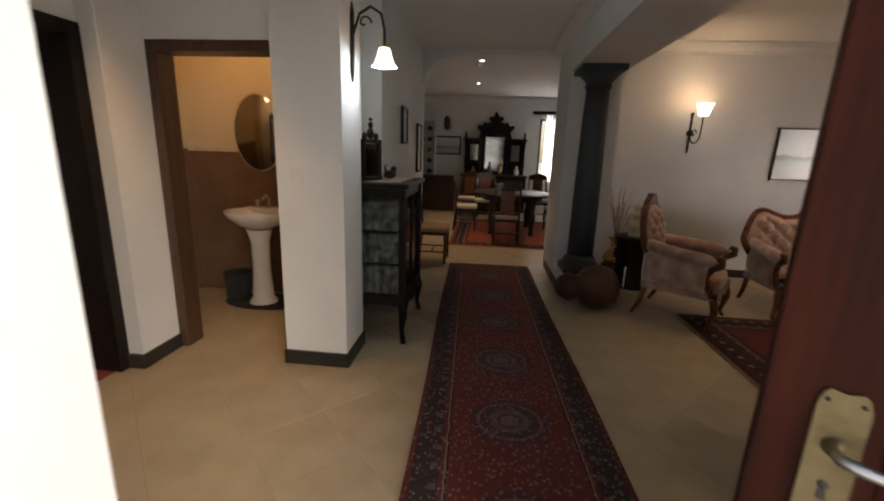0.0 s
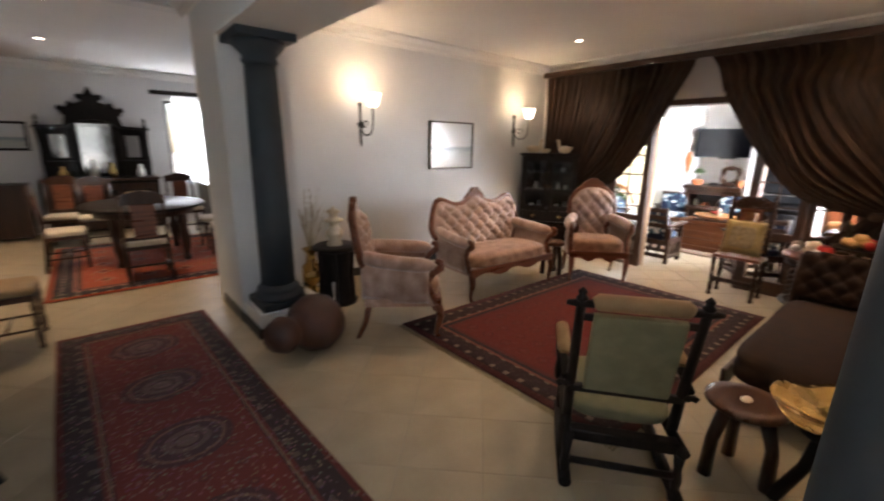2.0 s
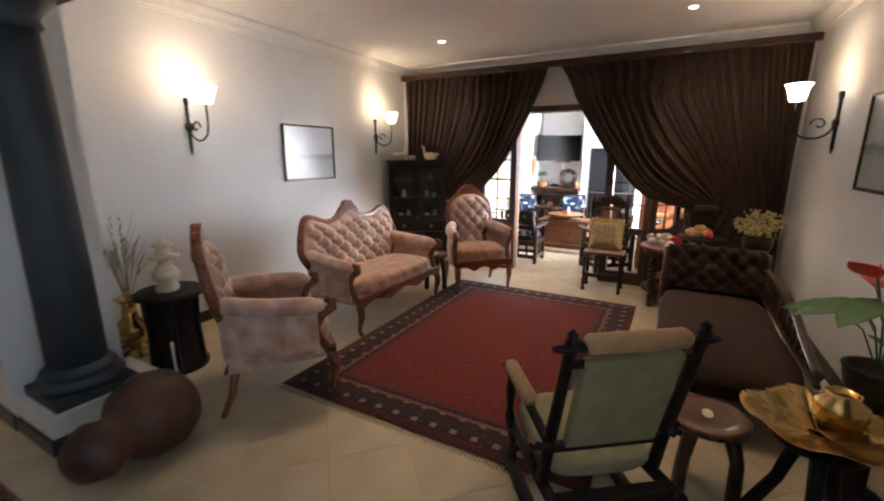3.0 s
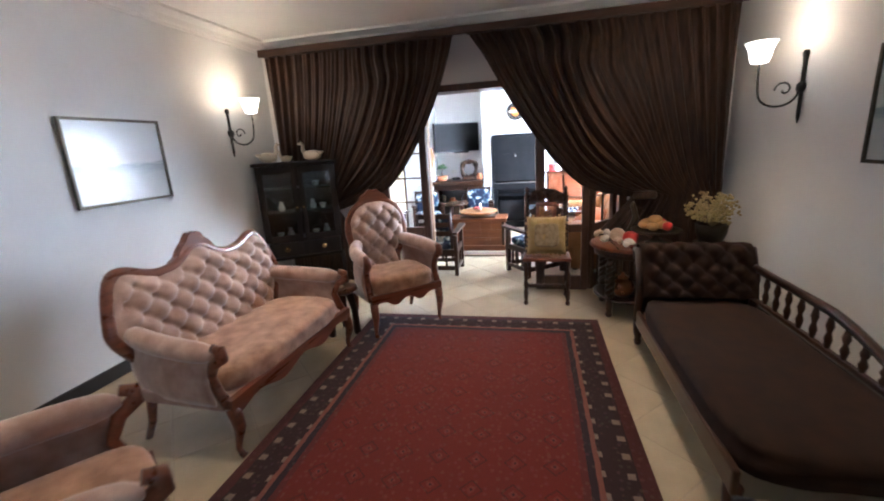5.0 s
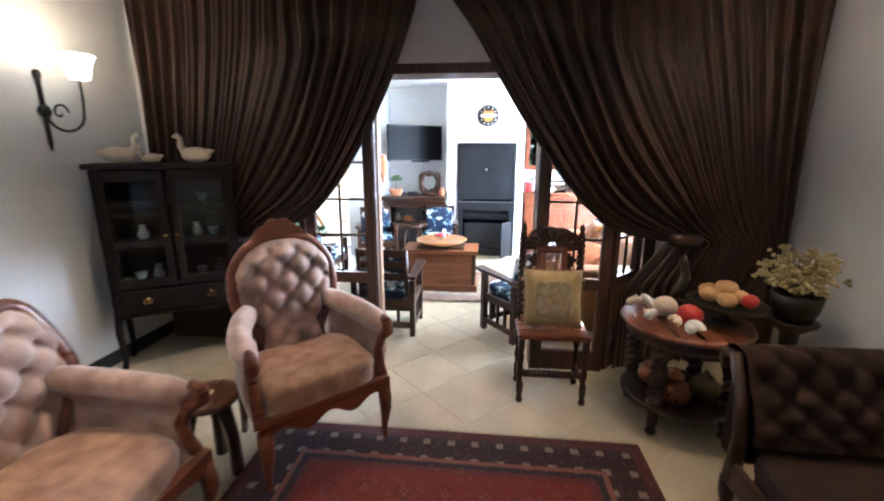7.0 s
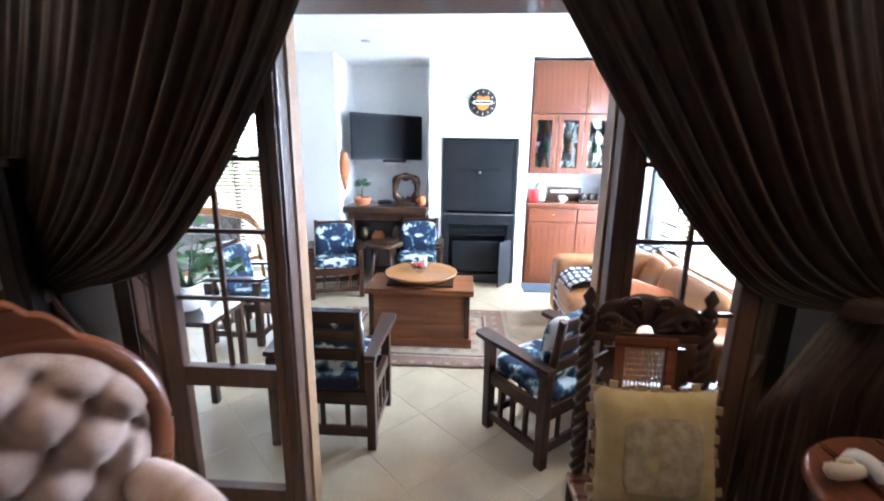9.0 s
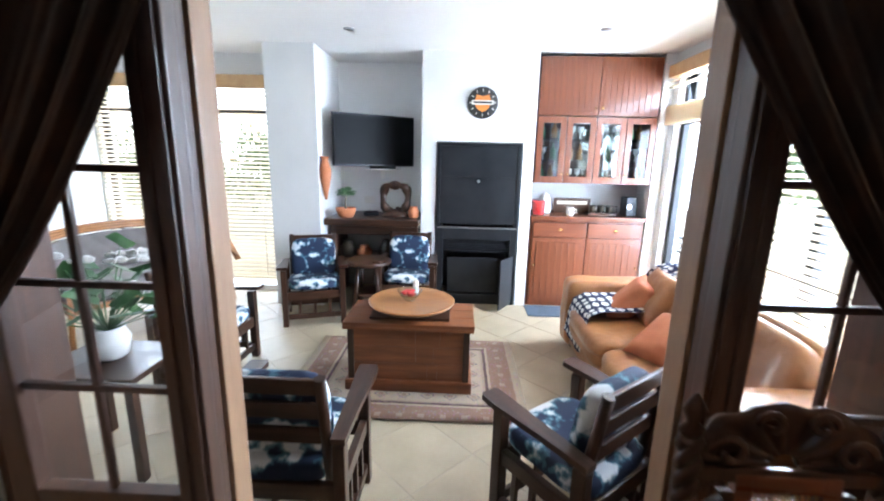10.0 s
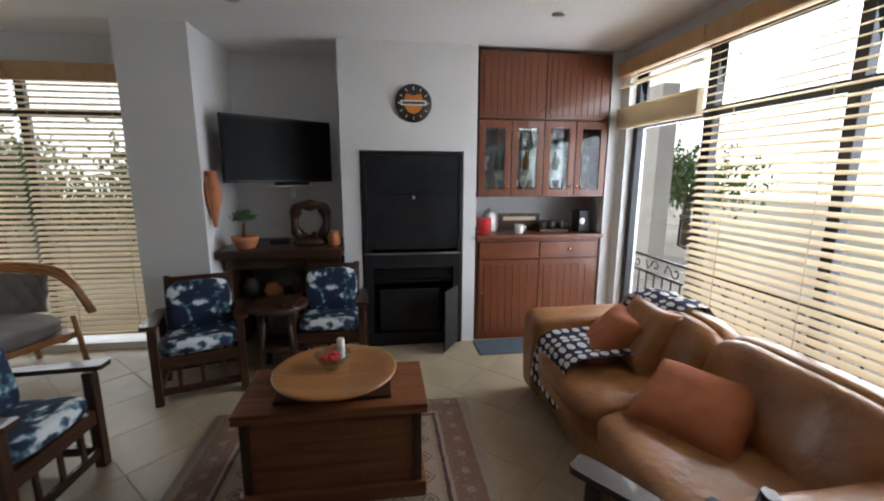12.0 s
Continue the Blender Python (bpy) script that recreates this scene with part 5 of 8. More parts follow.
# ---- chaise longue ----
def chaise():
    t = thing("chaise_longue", "dark brown chaise longue with buttoned scroll end and spindle gallery", "chaise longue", 2.95, 1.06)
    L, W = 1.62, 0.78
    part("seat_cushion", add_pillow(B(), L, W - 0.06, 0.2, pose(L / 2 - 0.02, W / 2 + 0.02, 0.31), 6, 10), CHAISE, t)
    part("seat_rail", add_box(B(), 0.0, L, W - 0.03, W, 0.17, 0.29, 0.012), DARKWOOD_X, t)
    part("seat_rail", add_box(B(), 0.0, L, 0.02, 0.05, 0.17, 0.29, 0.012), DARKWOOD_X, t)
    for xx in (0.05, L + 0.0):
        for yy in (0.06, W - 0.03):
            part("leg", add_lathe(B(), [(0.02, 0), (0.028, 0.03), (0.02, 0.05), (0.034, 0.1), (0.036, 0.18)], 10, pose(xx, yy, 0)), DARKWOOD, t)

    def scroll(u, v):
        a = -0.5 + v * 4.0
        yy = 0.04 + (W - 0.06) * u
        if v < 0.45:
            k = v / 0.45
            base = Vector((L - 0.12 + 0.10 * k * k, yy, 0.42 + 0.24 * k))
        else:
            k = (v - 0.45) / 0.55
            an = math.pi * (1.0 - 1.35 * k)
            base = Vector((L + 0.08 + 0.1 * math.cos(an), yy, 0.66 + 0.1 * math.sin(an)))
        p1, p2 = yy / 0.14 + v / 0.22, yy / 0.14 - v / 0.22
        q1, q2 = math.sin(math.pi * p1) ** 2, math.sin(math.pi * p2) ** 2
        dep = 0.034 * (q1 * q2 + 0.002) ** 0.32 - 0.025 * math.exp(-(q1 + q2) / 0.14)
        edge = min(1, 10 * u, 10 * (1 - u))
        return base + Vector((-dep * edge, 0, dep * edge * 0.6))
    part("scroll_end", add_sheet(B(), scroll, 60, 44), CHAISE, t, "buttoned brown scroll end")
    back = B()
    add_box(back, L - 0.02, L + 0.1, 0.045, W - 0.025, 0.26, 0.66, 0.02)
    part("end_back", back, CHAISE, t)
    for yy in (0.03, W - 0.02):
        pts = [(L - 0.02, yy, 0.2), (L - 0.04, yy, 0.4), (L + 0.0, yy, 0.58), (L + 0.07, yy, 0.72), (L + 0.15, yy, 0.7), (L + 0.14, yy, 0.63)]
        part("end_scroll", add_tube(B(), pts, [0.035, 0.03, 0.028, 0.03, 0.028, 0.02], 8), DARKWOOD, t)

    def rail_z(x):
        k = min(1.0, max(0.0, (x - 0.02) / 0.85))
        return 0.47 + 0.16 * k * k * (3 - 2 * k)
    rail = B()
    add_sheet(rail, lambda u, v: Vector((0.02 + (L - 0.04) * u, 0.02 + 0.05 * v, rail_z(0.02 + (L - 0.04) * u) + 0.012 * math.sin(math.pi * v))), 30, 4, 0.05)
    add_box(rail, 0.02, L - 0.02, 0.03, 0.06, 0.395, 0.42, 0.006)
    gal = part("gallery", rail, DARKWOOD_X, t, "dark wooden spindle gallery sloping to the foot")
    sp = None
    for i in range(13):
        xx = 0.08 + i * (L - 0.16) / 12
        k = (rail_z(xx) - 0.04 - 0.42) / 0.14
        if k < 0.1:
            continue
        at = pose(xx, 0.044, 0.42) @ Matrix.Diagonal((1, 1, k, 1))
        if sp is None:
            sp = part("spindle", add_lathe(B(), [(0.012, 0), (0.02, 0.04), (0.011, 0.07), (0.02, 0.1), (0.011, 0.14)], 8), DARKWOOD, gal)
            sp.matrix_basis = at
        else:
            repeat(sp, at)
    return t


chaise()


# ---- rocking chair seen from behind ----
def rocker():
    t = thing("rocking_chair", "dark wooden platform rocker with sage green back and tan arm pads", "rocking chair", 2.09, 2.05, 0, -53)
    t.scale = (1, 1, 0.92)
    # faces local +y turned; the back leans away
    for s in (-1, 1):
        x = s * 0.24
        part("back_post", add_tube(B(), [(x, -0.1, 0.30), (x, -0.14, 0.5), (x, -0.26, 0.98), (x, -0.27, 1.02)], [0.026, 0.024, 0.02, 0.026], 8), BLACKWOOD, t)
        part("finial", add_lathe(B(), [(0.018, 0), (0.026, 0.02), (0.014, 0.035), (0.02, 0.05), (0.003, 0.07)], 8, pose(x, -0.272, 1.01)), BLACKWOOD, t)
        part("base_rail", add_tube(B(), [(x, -0.3, 0.05), (x, 0.0, 0.035), (x, 0.34, 0.05)], [0.03, 0.034, 0.03], 8), BLACKWOOD, t)
        part("rocker_rail", add_tube(B(), [(x, -0.28, 0.30), (x, 0.0, 0.27), (x, 0.3, 0.31)], 0.026, 8), BLACKWOOD, t)
        part("leg", add_lathe(B(), [(0.024, 0), (0.028, 0.03), (0.018, 0.06), (0.026, 0.12), (0.018, 0.18), (0.026, 0.26)], 8, pose(x, -0.24, 0)), BLACKWOOD, t)
        part("leg", add_lathe(B(), [(0.024, 0), (0.028, 0.03), (0.018, 0.06), (0.026, 0.12), (0.018, 0.18), (0.026, 0.26)], 8, pose(x, 0.27, 0)), BLACKWOOD, t)
        arm = part("arm", add_tube(B(), [(x * 1.1, -0.17, 0.56), (x * 1.12, 0.05, 0.6), (x * 1.12, 0.3, 0.62), (x * 1.12, 0.33, 0.6)], [0.02, 0.02, 0.022, 0.018], 8), BLACKWOOD, t)
        part("arm_pad", add_tube(B(), [(x * 1.12, -0.02, 0.61), (x * 1.12, 0.01, 0.625), (x * 1.12, 0.24, 0.645), (x * 1.12, 0.27, 0.64)], [0.02, 0.034, 0.034, 0.02], 10), TAN, arm, "tan padded arm roll")
        part("arm_post", add_lathe(B(), [(0.018, 0.3), (0.024, 0.36), (0.014, 0.42), (0.024, 0.5), (0.016, 0.6)], 8, pose(x * 1.12, 0.24, 0)), BLACKWOOD, t)
        part("side_knob", add_lathe(B(), [(0.012, 0), (0.022, 0.02), (0.012, 0.035), (0.02, 0.05), (0.004, 0.07)], 8, pose(x, -0.16, 0.52, 0, 90 * s, 0)), BLACKWOOD, t)
    part("top_rail", add_tube(B(), [(-0.3, -0.265, 1.0), (-0.26, -0.265, 1.0), (0.26, -0.265, 1.0), (0.3, -0.265, 1.0)], [0.012, 0.02, 0.02, 0.012], 8), BLACKWOOD, t)
    part("head_roll", add_tube(B(), [(-0.19, -0.262, 1.005), (-0.17, -0.262, 1.01), (0.17, -0.262, 1.01), (0.19, -0.262, 1.005)], [0.025, 0.04, 0.04, 0.025], 12), TAN, t, "tan padded head roll")
    part("lower_rail", add_box(B(), -0.24, 0.24, -0.165, -0.135, 0.48, 0.52, 0.006), BLACKWOOD, t)
    part("upper_rail", add_box(B(), -0.24, 0.24, -0.258, -0.235, 0.91, 0.945, 0.006), BLACKWOOD, t)
    sl = pose(0, -0.148, 0.5, 13.5, 0, 0)
    part("backrest", add_box(B(), -0.185, 0.185, -0.018, 0.02, 0.0, 0.46, 0.01, sl), SAGE, t, "sage green cloth back")
    part("seat", add_pillow(B(), 0.46, 0.46, 0.1, pose(0, 0.08, 0.38, 5, 0, 0), 5, 8), SAGE, t)
    part("cross_bar", add_tube(B(), [(-0.24, -0.24, 0.14), (0.24, -0.24, 0.14)], 0.018, 8), BLACKWOOD, t)
    part("cross_bar", add_tube(B(), [(-0.24, 0.27, 0.14), (0.24, 0.27, 0.14)], 0.018, 8), BLACKWOOD, t)
    part("spring_board", add_box(B(), -0.23, 0.23, -0.26, -0.2, 0.27, 0.33, 0.008), BLACKWOOD, t)
    return t


rocker()


# ---- stool, brass dish on its table, flowering plant ----
STOOLWOOD = wood("stool_wood", (0.07, 0.026, 0.012), (0.14, 0.055, 0.025), 0.3, "x", 0.4)


def low_stool(x, y, h, r, label):
    t = thing("stool", label, "stool", x, y)
    part("seat", add_lathe(B(), [(r - 0.02, h - 0.045), (r, h - 0.03), (r, h - 0.01), (r - 0.02, h), (r * 0.6, h - 0.004), (0.01, h - 0.004)], 30), STOOLWOOD, t)
    part("inlay", add_lathe(B(), [(0.03, h - 0.0042), (0.026, h - 0.001), (0.004, h - 0.001)], 10, None, 1.3, 0.8), CREAMCHINA, t, "small pale inlaid motif")
    for i in range(3):
        a = 2.1 * i + 0.4
        part("leg", add_tube(B(), [(r * 0.5 * math.cos(a), r * 0.5 * math.sin(a), h - 0.03), (r * 0.8 * math.cos(a), r * 0.8 * math.sin(a), h * 0.5), (r * 0.85 * math.cos(a), r * 0.85 * math.sin(a), 0)], [0.035, 0.028, 0.032], 8), DARKWOOD, t)
    return t


low_stool(2.46, 1.60, 0.41, 0.17, "low round dark wooden stool with a small pale inlay")
low_stool(4.58, 4.20, 0.42, 0.145, "small round dark wooden stool between settee and armchair")


def folding_stand(x, y, h):
    t = thing("tray_stand", "dark wooden tripod stand carrying the brass dish", "table", x, y)
    part("top", add_lathe(B(), [(0.13, h - 0.03), (0.15, h - 0.02), (0.15, h), (0.01, h)], 24), BLACKWOOD, t)
    for i in range(3):
        a = 2.09 * i + 1.0
        part("leg", add_tube(B(), [(0.05 * math.cos(a), 0.05 * math.sin(a), h - 0.02), (0.1 * math.cos(a), 0.1 * math.sin(a), h * 0.5), (0.2 * math.cos(a), 0.2 * math.sin(a), 0)], [0.03, 0.024, 0.028], 8), BLACKWOOD, t)
    return t


folding_stand(2.32, 1.26, 0.5)


def brass_dish(x, y, z):
    def at(u, v):
        a, r = 2 * math.pi * u, 0.02 + 0.22 * v
        rr = r * (1 + 0.06 * v * math.sin(6 * a) + 0.1 * v * math.cos(a))
        zz = 0.05 * v ** 2 + 0.012 * v * math.sin(6 * a + 1) + 0.004 * noise.noise(Vector((8 * rr * math.cos(a), 8 * rr * math.sin(a), 1)))
        return Vector((rr * math.cos(a), rr * math.sin(a), zz))
    return solid("brass_dish", add_sheet(B(), at, 48, 12, 0.004), BRASS, "hammered brass leaf dish on the tripod stand", "dish", "", pose(x, y, z))


brass_dish(2.32, 1.26, 0.507)
b = add_lathe(B(), [(0.03, 0), (0.06, 0.01), (0.085, 0.06), (0.08, 0.1), (0.05, 0.125), (0.055, 0.14), (0.045, 0.14), (0.04, 0.12)], 20)
solid("brass_pot", b, BRASS, "small round brass pot in the brass dish", "pot", "", pose(2.41, 1.19, 0.517))


def anthurium(x, y):
    t = thing("anthurium", "anthurium with red flower and glossy leaves in dark pot", "plant", x, y)
    part("stand", add_lathe(B(), [(0.12, 0), (0.12, 0.03), (0.05, 0.05), (0.045, 0.42), (0.12, 0.46), (0.12, 0.48)], 16), BLACKWOOD, t)
    part("pot", add_lathe(B(), [(0.08, 0.48), (0.1, 0.54), (0.12, 0.64), (0.125, 0.65), (0.11, 0.65), (0.1, 0.62), (0.01, 0.62)], 20), BRONZE, t)

    def blade(m, w, ln, mat, name):
        def at(u, v):
            q = 2 * u - 1
            k = math.sin(math.pi * min(1, v * 1.02)) ** 0.6 * (1 - 0.55 * v)
            return m @ Vector((q * w * k, ln * (v - 0.12 * (1 - abs(q)) * (1 - v)), 0.05 * q * q * w - 0.12 * ln * v * v))
        return part(name, add_sheet(B(), at, 8, 10, 0.002), mat, t)
    rng = random.Random(3)
    stems = B()
    for i in range(9):
        a = i * 0.7 + 0.3
        r, h = rng.uniform(0.12, 0.24), rng.uniform(0.72, 0.98)
        p = (r * math.cos(a), r * math.sin(a), h)
        add_tube(stems, [(0, 0, 0.62), (p[0] * 0.4, p[1] * 0.4, 0.6 + (h - 0.6) * 0.7), p], 0.004, 6)
        blade(pose(*p, -18, rng.uniform(-15, 15), math.degrees(a) - 90), 0.09, 0.22, LEAF, "leaf")
    for a, r, h in ((2.2, 0.12, 1.06), (0.4, 0.1, 0.98)):
        p = (r * math.cos(a), r * math.sin(a), h)
        add_tube(stems, [(0, 0, 0.62), (p[0] * 0.3, p[1] * 0.3, 0.85), p], 0.004, 6)
        blade(pose(*p, 35, 20, math.degrees(a) - 90), 0.075, 0.14, REDFLOWER, "flower")
        part("spadix", add_tube(B(), [p, (p[0], p[1], h + 0.06)], [0.007, 0.004], 6), DRYFLOWER, t)
    part("stem", stems, LEAF, t)["kind"] = "stuff"
    return t


anthurium(2.74, 0.99)


# ---- things beside the column ----
def clay_gourd():
    b = B()
    add_lathe(b, [(0.004, -0.17), (0.1, -0.15), (0.17, -0.08), (0.19, 0.0), (0.17, 0.09), (0.11, 0.16), (0.075, 0.2), (0.1, 0.25), (0.115, 0.3), (0.085, 0.37), (0.004, 0.4)], 26, pose(0, 0, 0.188, 84, 0, -64) @ Matrix.Scale(1.18, 4))
    return solid("clay_gourd", b, CLAY, "large brown clay gourd lying on the floor beside the column", "pot", "", pose(1.42, 4.14, 0.02))


clay_gourd()


def brass_vase(x, y):
    t = thing("floor_vase", "brass floor vase with tall dried grasses", "vase", x, y)
    part("body", add_lathe(B(), [(0.09, 0), (0.095, 0.015), (0.05, 0.04), (0.04, 0.07), (0.1, 0.13), (0.13, 0.2), (0.11, 0.27), (0.055, 0.32), (0.045, 0.42), (0.085, 0.47), (0.09, 0.475), (0.075, 0.47), (0.04, 0.42)], 26), BRASS, t)
    rng = random.Random(8)
    st = B()
    for i in range(13):
        a, e, ln = rng.uniform(-0.9, 2.2), rng.uniform(0.05, 0.42), rng.uniform(0.35, 0.72)
        d = Vector((math.cos(a) * math.sin(e), math.sin(a) * math.sin(e), math.cos(e)))
        tip = Vector((0, 0, 0.45)) + d * ln + Vector((math.cos(a), math.sin(a), -0.3)) * ln * 0.18
        add_tube(st, [(0, 0, 0.4), Vector((0, 0, 0.45)) + d * ln * 0.5, tip], [0.003, 0.003, 0.0015], 5)
        for k in range(5):
            q = Vector((0, 0, 0.45)) + d * ln * (0.55 + 0.08 * k)
            add_tube(st, [q, q + d * 0.05 + Vector((rng.uniform(-0.02, 0.02), rng.uniform(-0.02, 0.02), 0))], [0.006, 0.001], 4)
    part("grass_spray", st, DRYGRASS, t, "dry brown grass stems")
    return t


brass_vase(1.93, 5.42)


def drum_table(x, y):
    t = thing("drum_table", "black carved drum table with a rounded top", "side table", x, y)
    part("body", add_lathe(B(), [(0.19, 0), (0.2, 0.03), (0.18, 0.05), (0.165, 0.2), (0.16, 0.4), (0.175, 0.52), (0.19, 0.55)], 26), BLACKWOOD, t)
    part("top", add_lathe(B(), [(0.2, 0.55), (0.225, 0.56), (0.225, 0.585), (0.2, 0.6), (0.01, 0.6)], 30), BLACKWOOD, t)
    for i in range(6):
        a = i * math.pi / 3
        part("rib", add_tube(B(), [(0.185 * math.cos(a), 0.185 * math.sin(a), 0.06), (0.17 * math.cos(a), 0.17 * math.sin(a), 0.3), (0.185 * math.cos(a), 0.185 * math.sin(a), 0.54)], 0.016, 6), BLACKWOOD, t)
    part("inlay", add_tube(B(), [(-0.12, -0.17, 0.03), (-0.115, -0.15, 0.12), (-0.11, -0.14, 0.26)], [0.012, 0.008, 0.012], 8), CERAMIC, t, "pale bone strip down the front")
    return t


drum_table(2.0, 4.95)
b = add_lathe(B(), [(0.07, 0), (0.075, 0.02), (0.06, 0.06), (0.085, 0.1), (0.09, 0.13), (0.05, 0.18), (0.035, 0.22), (0.09, 0.235), (0.1, 0.25), (0.05, 0.26), (0.04, 0.3), (0.07, 0.33), (0.02, 0.36), (0.004, 0.38)], 22)
solid("lidded_urn", b, CREAMCHINA, "cream and gold tiered china urn on the drum table", "urn", "", pose(1.98, 4.93, 0.6))


# ---- family room: built-in barbecue ----
def barbecue():
    t = thing("barbecue", "black steel built-in barbecue with a hood door and open firebox", "barbecue", F_WALL, 2.89, 0, -90)
    w = 0.415
    hood = part("hood_door", add_box(B(), -w + 0.03, w - 0.03, -0.012, 0.01, 0.86, 1.64, 0.004), STEEL, t)
    part("hood_fold", add_box(B(), -w + 0.03, w - 0.03, -0.016, -0.0125, 1.33, 1.345, 0.002), STEEL, hood)
    part("knob", add_lathe(B(), [(0.008, 0), (0.008, 0.015), (0.016, 0.02), (0.016, 0.032), (0.004, 0.036)], 12, pose(0, -0.012, 1.3, 90, 0, 0)), STEELTRIM, hood, "small steel knob")
    for a, c, e, f in ((-w, -w + 0.028, 0.83, 1.67), (w - 0.028, w, 0.83, 1.67), (-w + 0.028, w - 0.028, 1.642, 1.67)):
        part("frame", add_box(B(), a, c, -0.02, 0.01, e, f, 0.003), STEEL, t)
    part("steel_strip", add_box(B(), -w, w, -0.024, 0.01, 0.815, 0.83, 0.002), STEELTRIM, t, "bright steel strip")
    for a, c, e, f in ((-w, -w + 0.07, 0.0, 0.815), (w - 0.07, w, 0.0, 0.815), (-w + 0.07, w - 0.07, 0.7, 0.815), (-w + 0.07, w - 0.07, 0.0, 0.11)):
        part("fascia", add_box(B(), a, c, -0.018, 0.012, e, f, 0.003), STEEL, t)
    part("grate", add_box(B(), -w + 0.075, w - 0.075, 0.03, 0.4, 0.56, 0.58), STEEL, t)
    for i in range(9):
        part("grid_bar", add_box(B(), -w + 0.08, w - 0.08, -0.01 + 0.004 * i, -0.008 + 0.004 * i, 0.605 + 0.01 * i, 0.61 + 0.01 * i), STEEL, t)
    box = B()
    add_box(box, -w + 0.05, w - 0.05, 0.45, 0.47, 0.05, 1.66)
    add_box(box, -w + 0.02, -w + 0.05, 0.014, 0.45, 0.02, 1.66)
    add_box(box, w - 0.05, w - 0.02, 0.014, 0.45, 0.02, 1.66)
    add_box(box, -w + 0.05, w - 0.05, 0.014, 0.45, 0.02, 0.05)
    part("firebox", box, STEEL, t)
    part("inner_panel", add_box(B(), -w + 0.12, w - 0.18, 0.02, 0.035, 0.12, 0.5, 0.004), STEEL, t)
    d = part("stove_door", add_box(B(), 0, 0.28, -0.01, 0.006, 0.02, 0.54, 0.004), STEEL, t, "open black stove door")
    d.matrix_basis = pose(w - 0.03, -0.025, 0, 0, 0, -122)
    part("mesh_panel", add_box(B(), 0.03, 0.25, -0.014, -0.0105, 0.06, 0.5, 0.002), IRON, d)
    return t


barbecue()


# ---- wall clock ----
def clock():
    t = thing("wall_clock", "round black and orange wall clock on the chimney breast", "clock", F_WALL - 0.003, 2.88, 2.05, -90)
    part("case", add_lathe(B(), [(0.145, 0), (0.148, 0.015), (0.135, 0.022), (0.004, 0.022)], 36, pose(0, 0, 0, 90, 0, 0)), BLACKTRIM, t)
    tick = None
    for i in range(12):
        a = i * math.pi / 6
        at = pose(0.115 * math.sin(a), -0.0235, 0.115 * math.cos(a), 0, math.degrees(a), 0)
        if tick is None:
            tick = part("hour_mark", add_box(B(), -0.004, 0.004, -0.001, 0.001, -0.012, 0.012), CERAMIC, t)
            tick.matrix_basis = at
        else:
            repeat(tick, at)
    part("shield", add_prism(B(), [(-0.075, 0.03), (-0.06, 0.075), (0.0, 0.06), (0.06, 0.075), (0.075, 0.03), (0.07, -0.03), (0.045, -0.065), (0.0, -0.085), (-0.045, -0.065), (-0.07, -0.03)], -0.0255, -0.0225, "y"), ORANGEPLAQUE, t, "orange shield shape")
    part("band", add_box(B(), -0.105, 0.105, -0.0275, -0.0257, -0.018, 0.022, 0.0), CERAMIC, t, "pale band across the dial")
    part("band_bar", add_box(B(), -0.09, 0.09, -0.0287, -0.0277, -0.007, 0.011), BLACKTRIM, t)
    return t


clock()


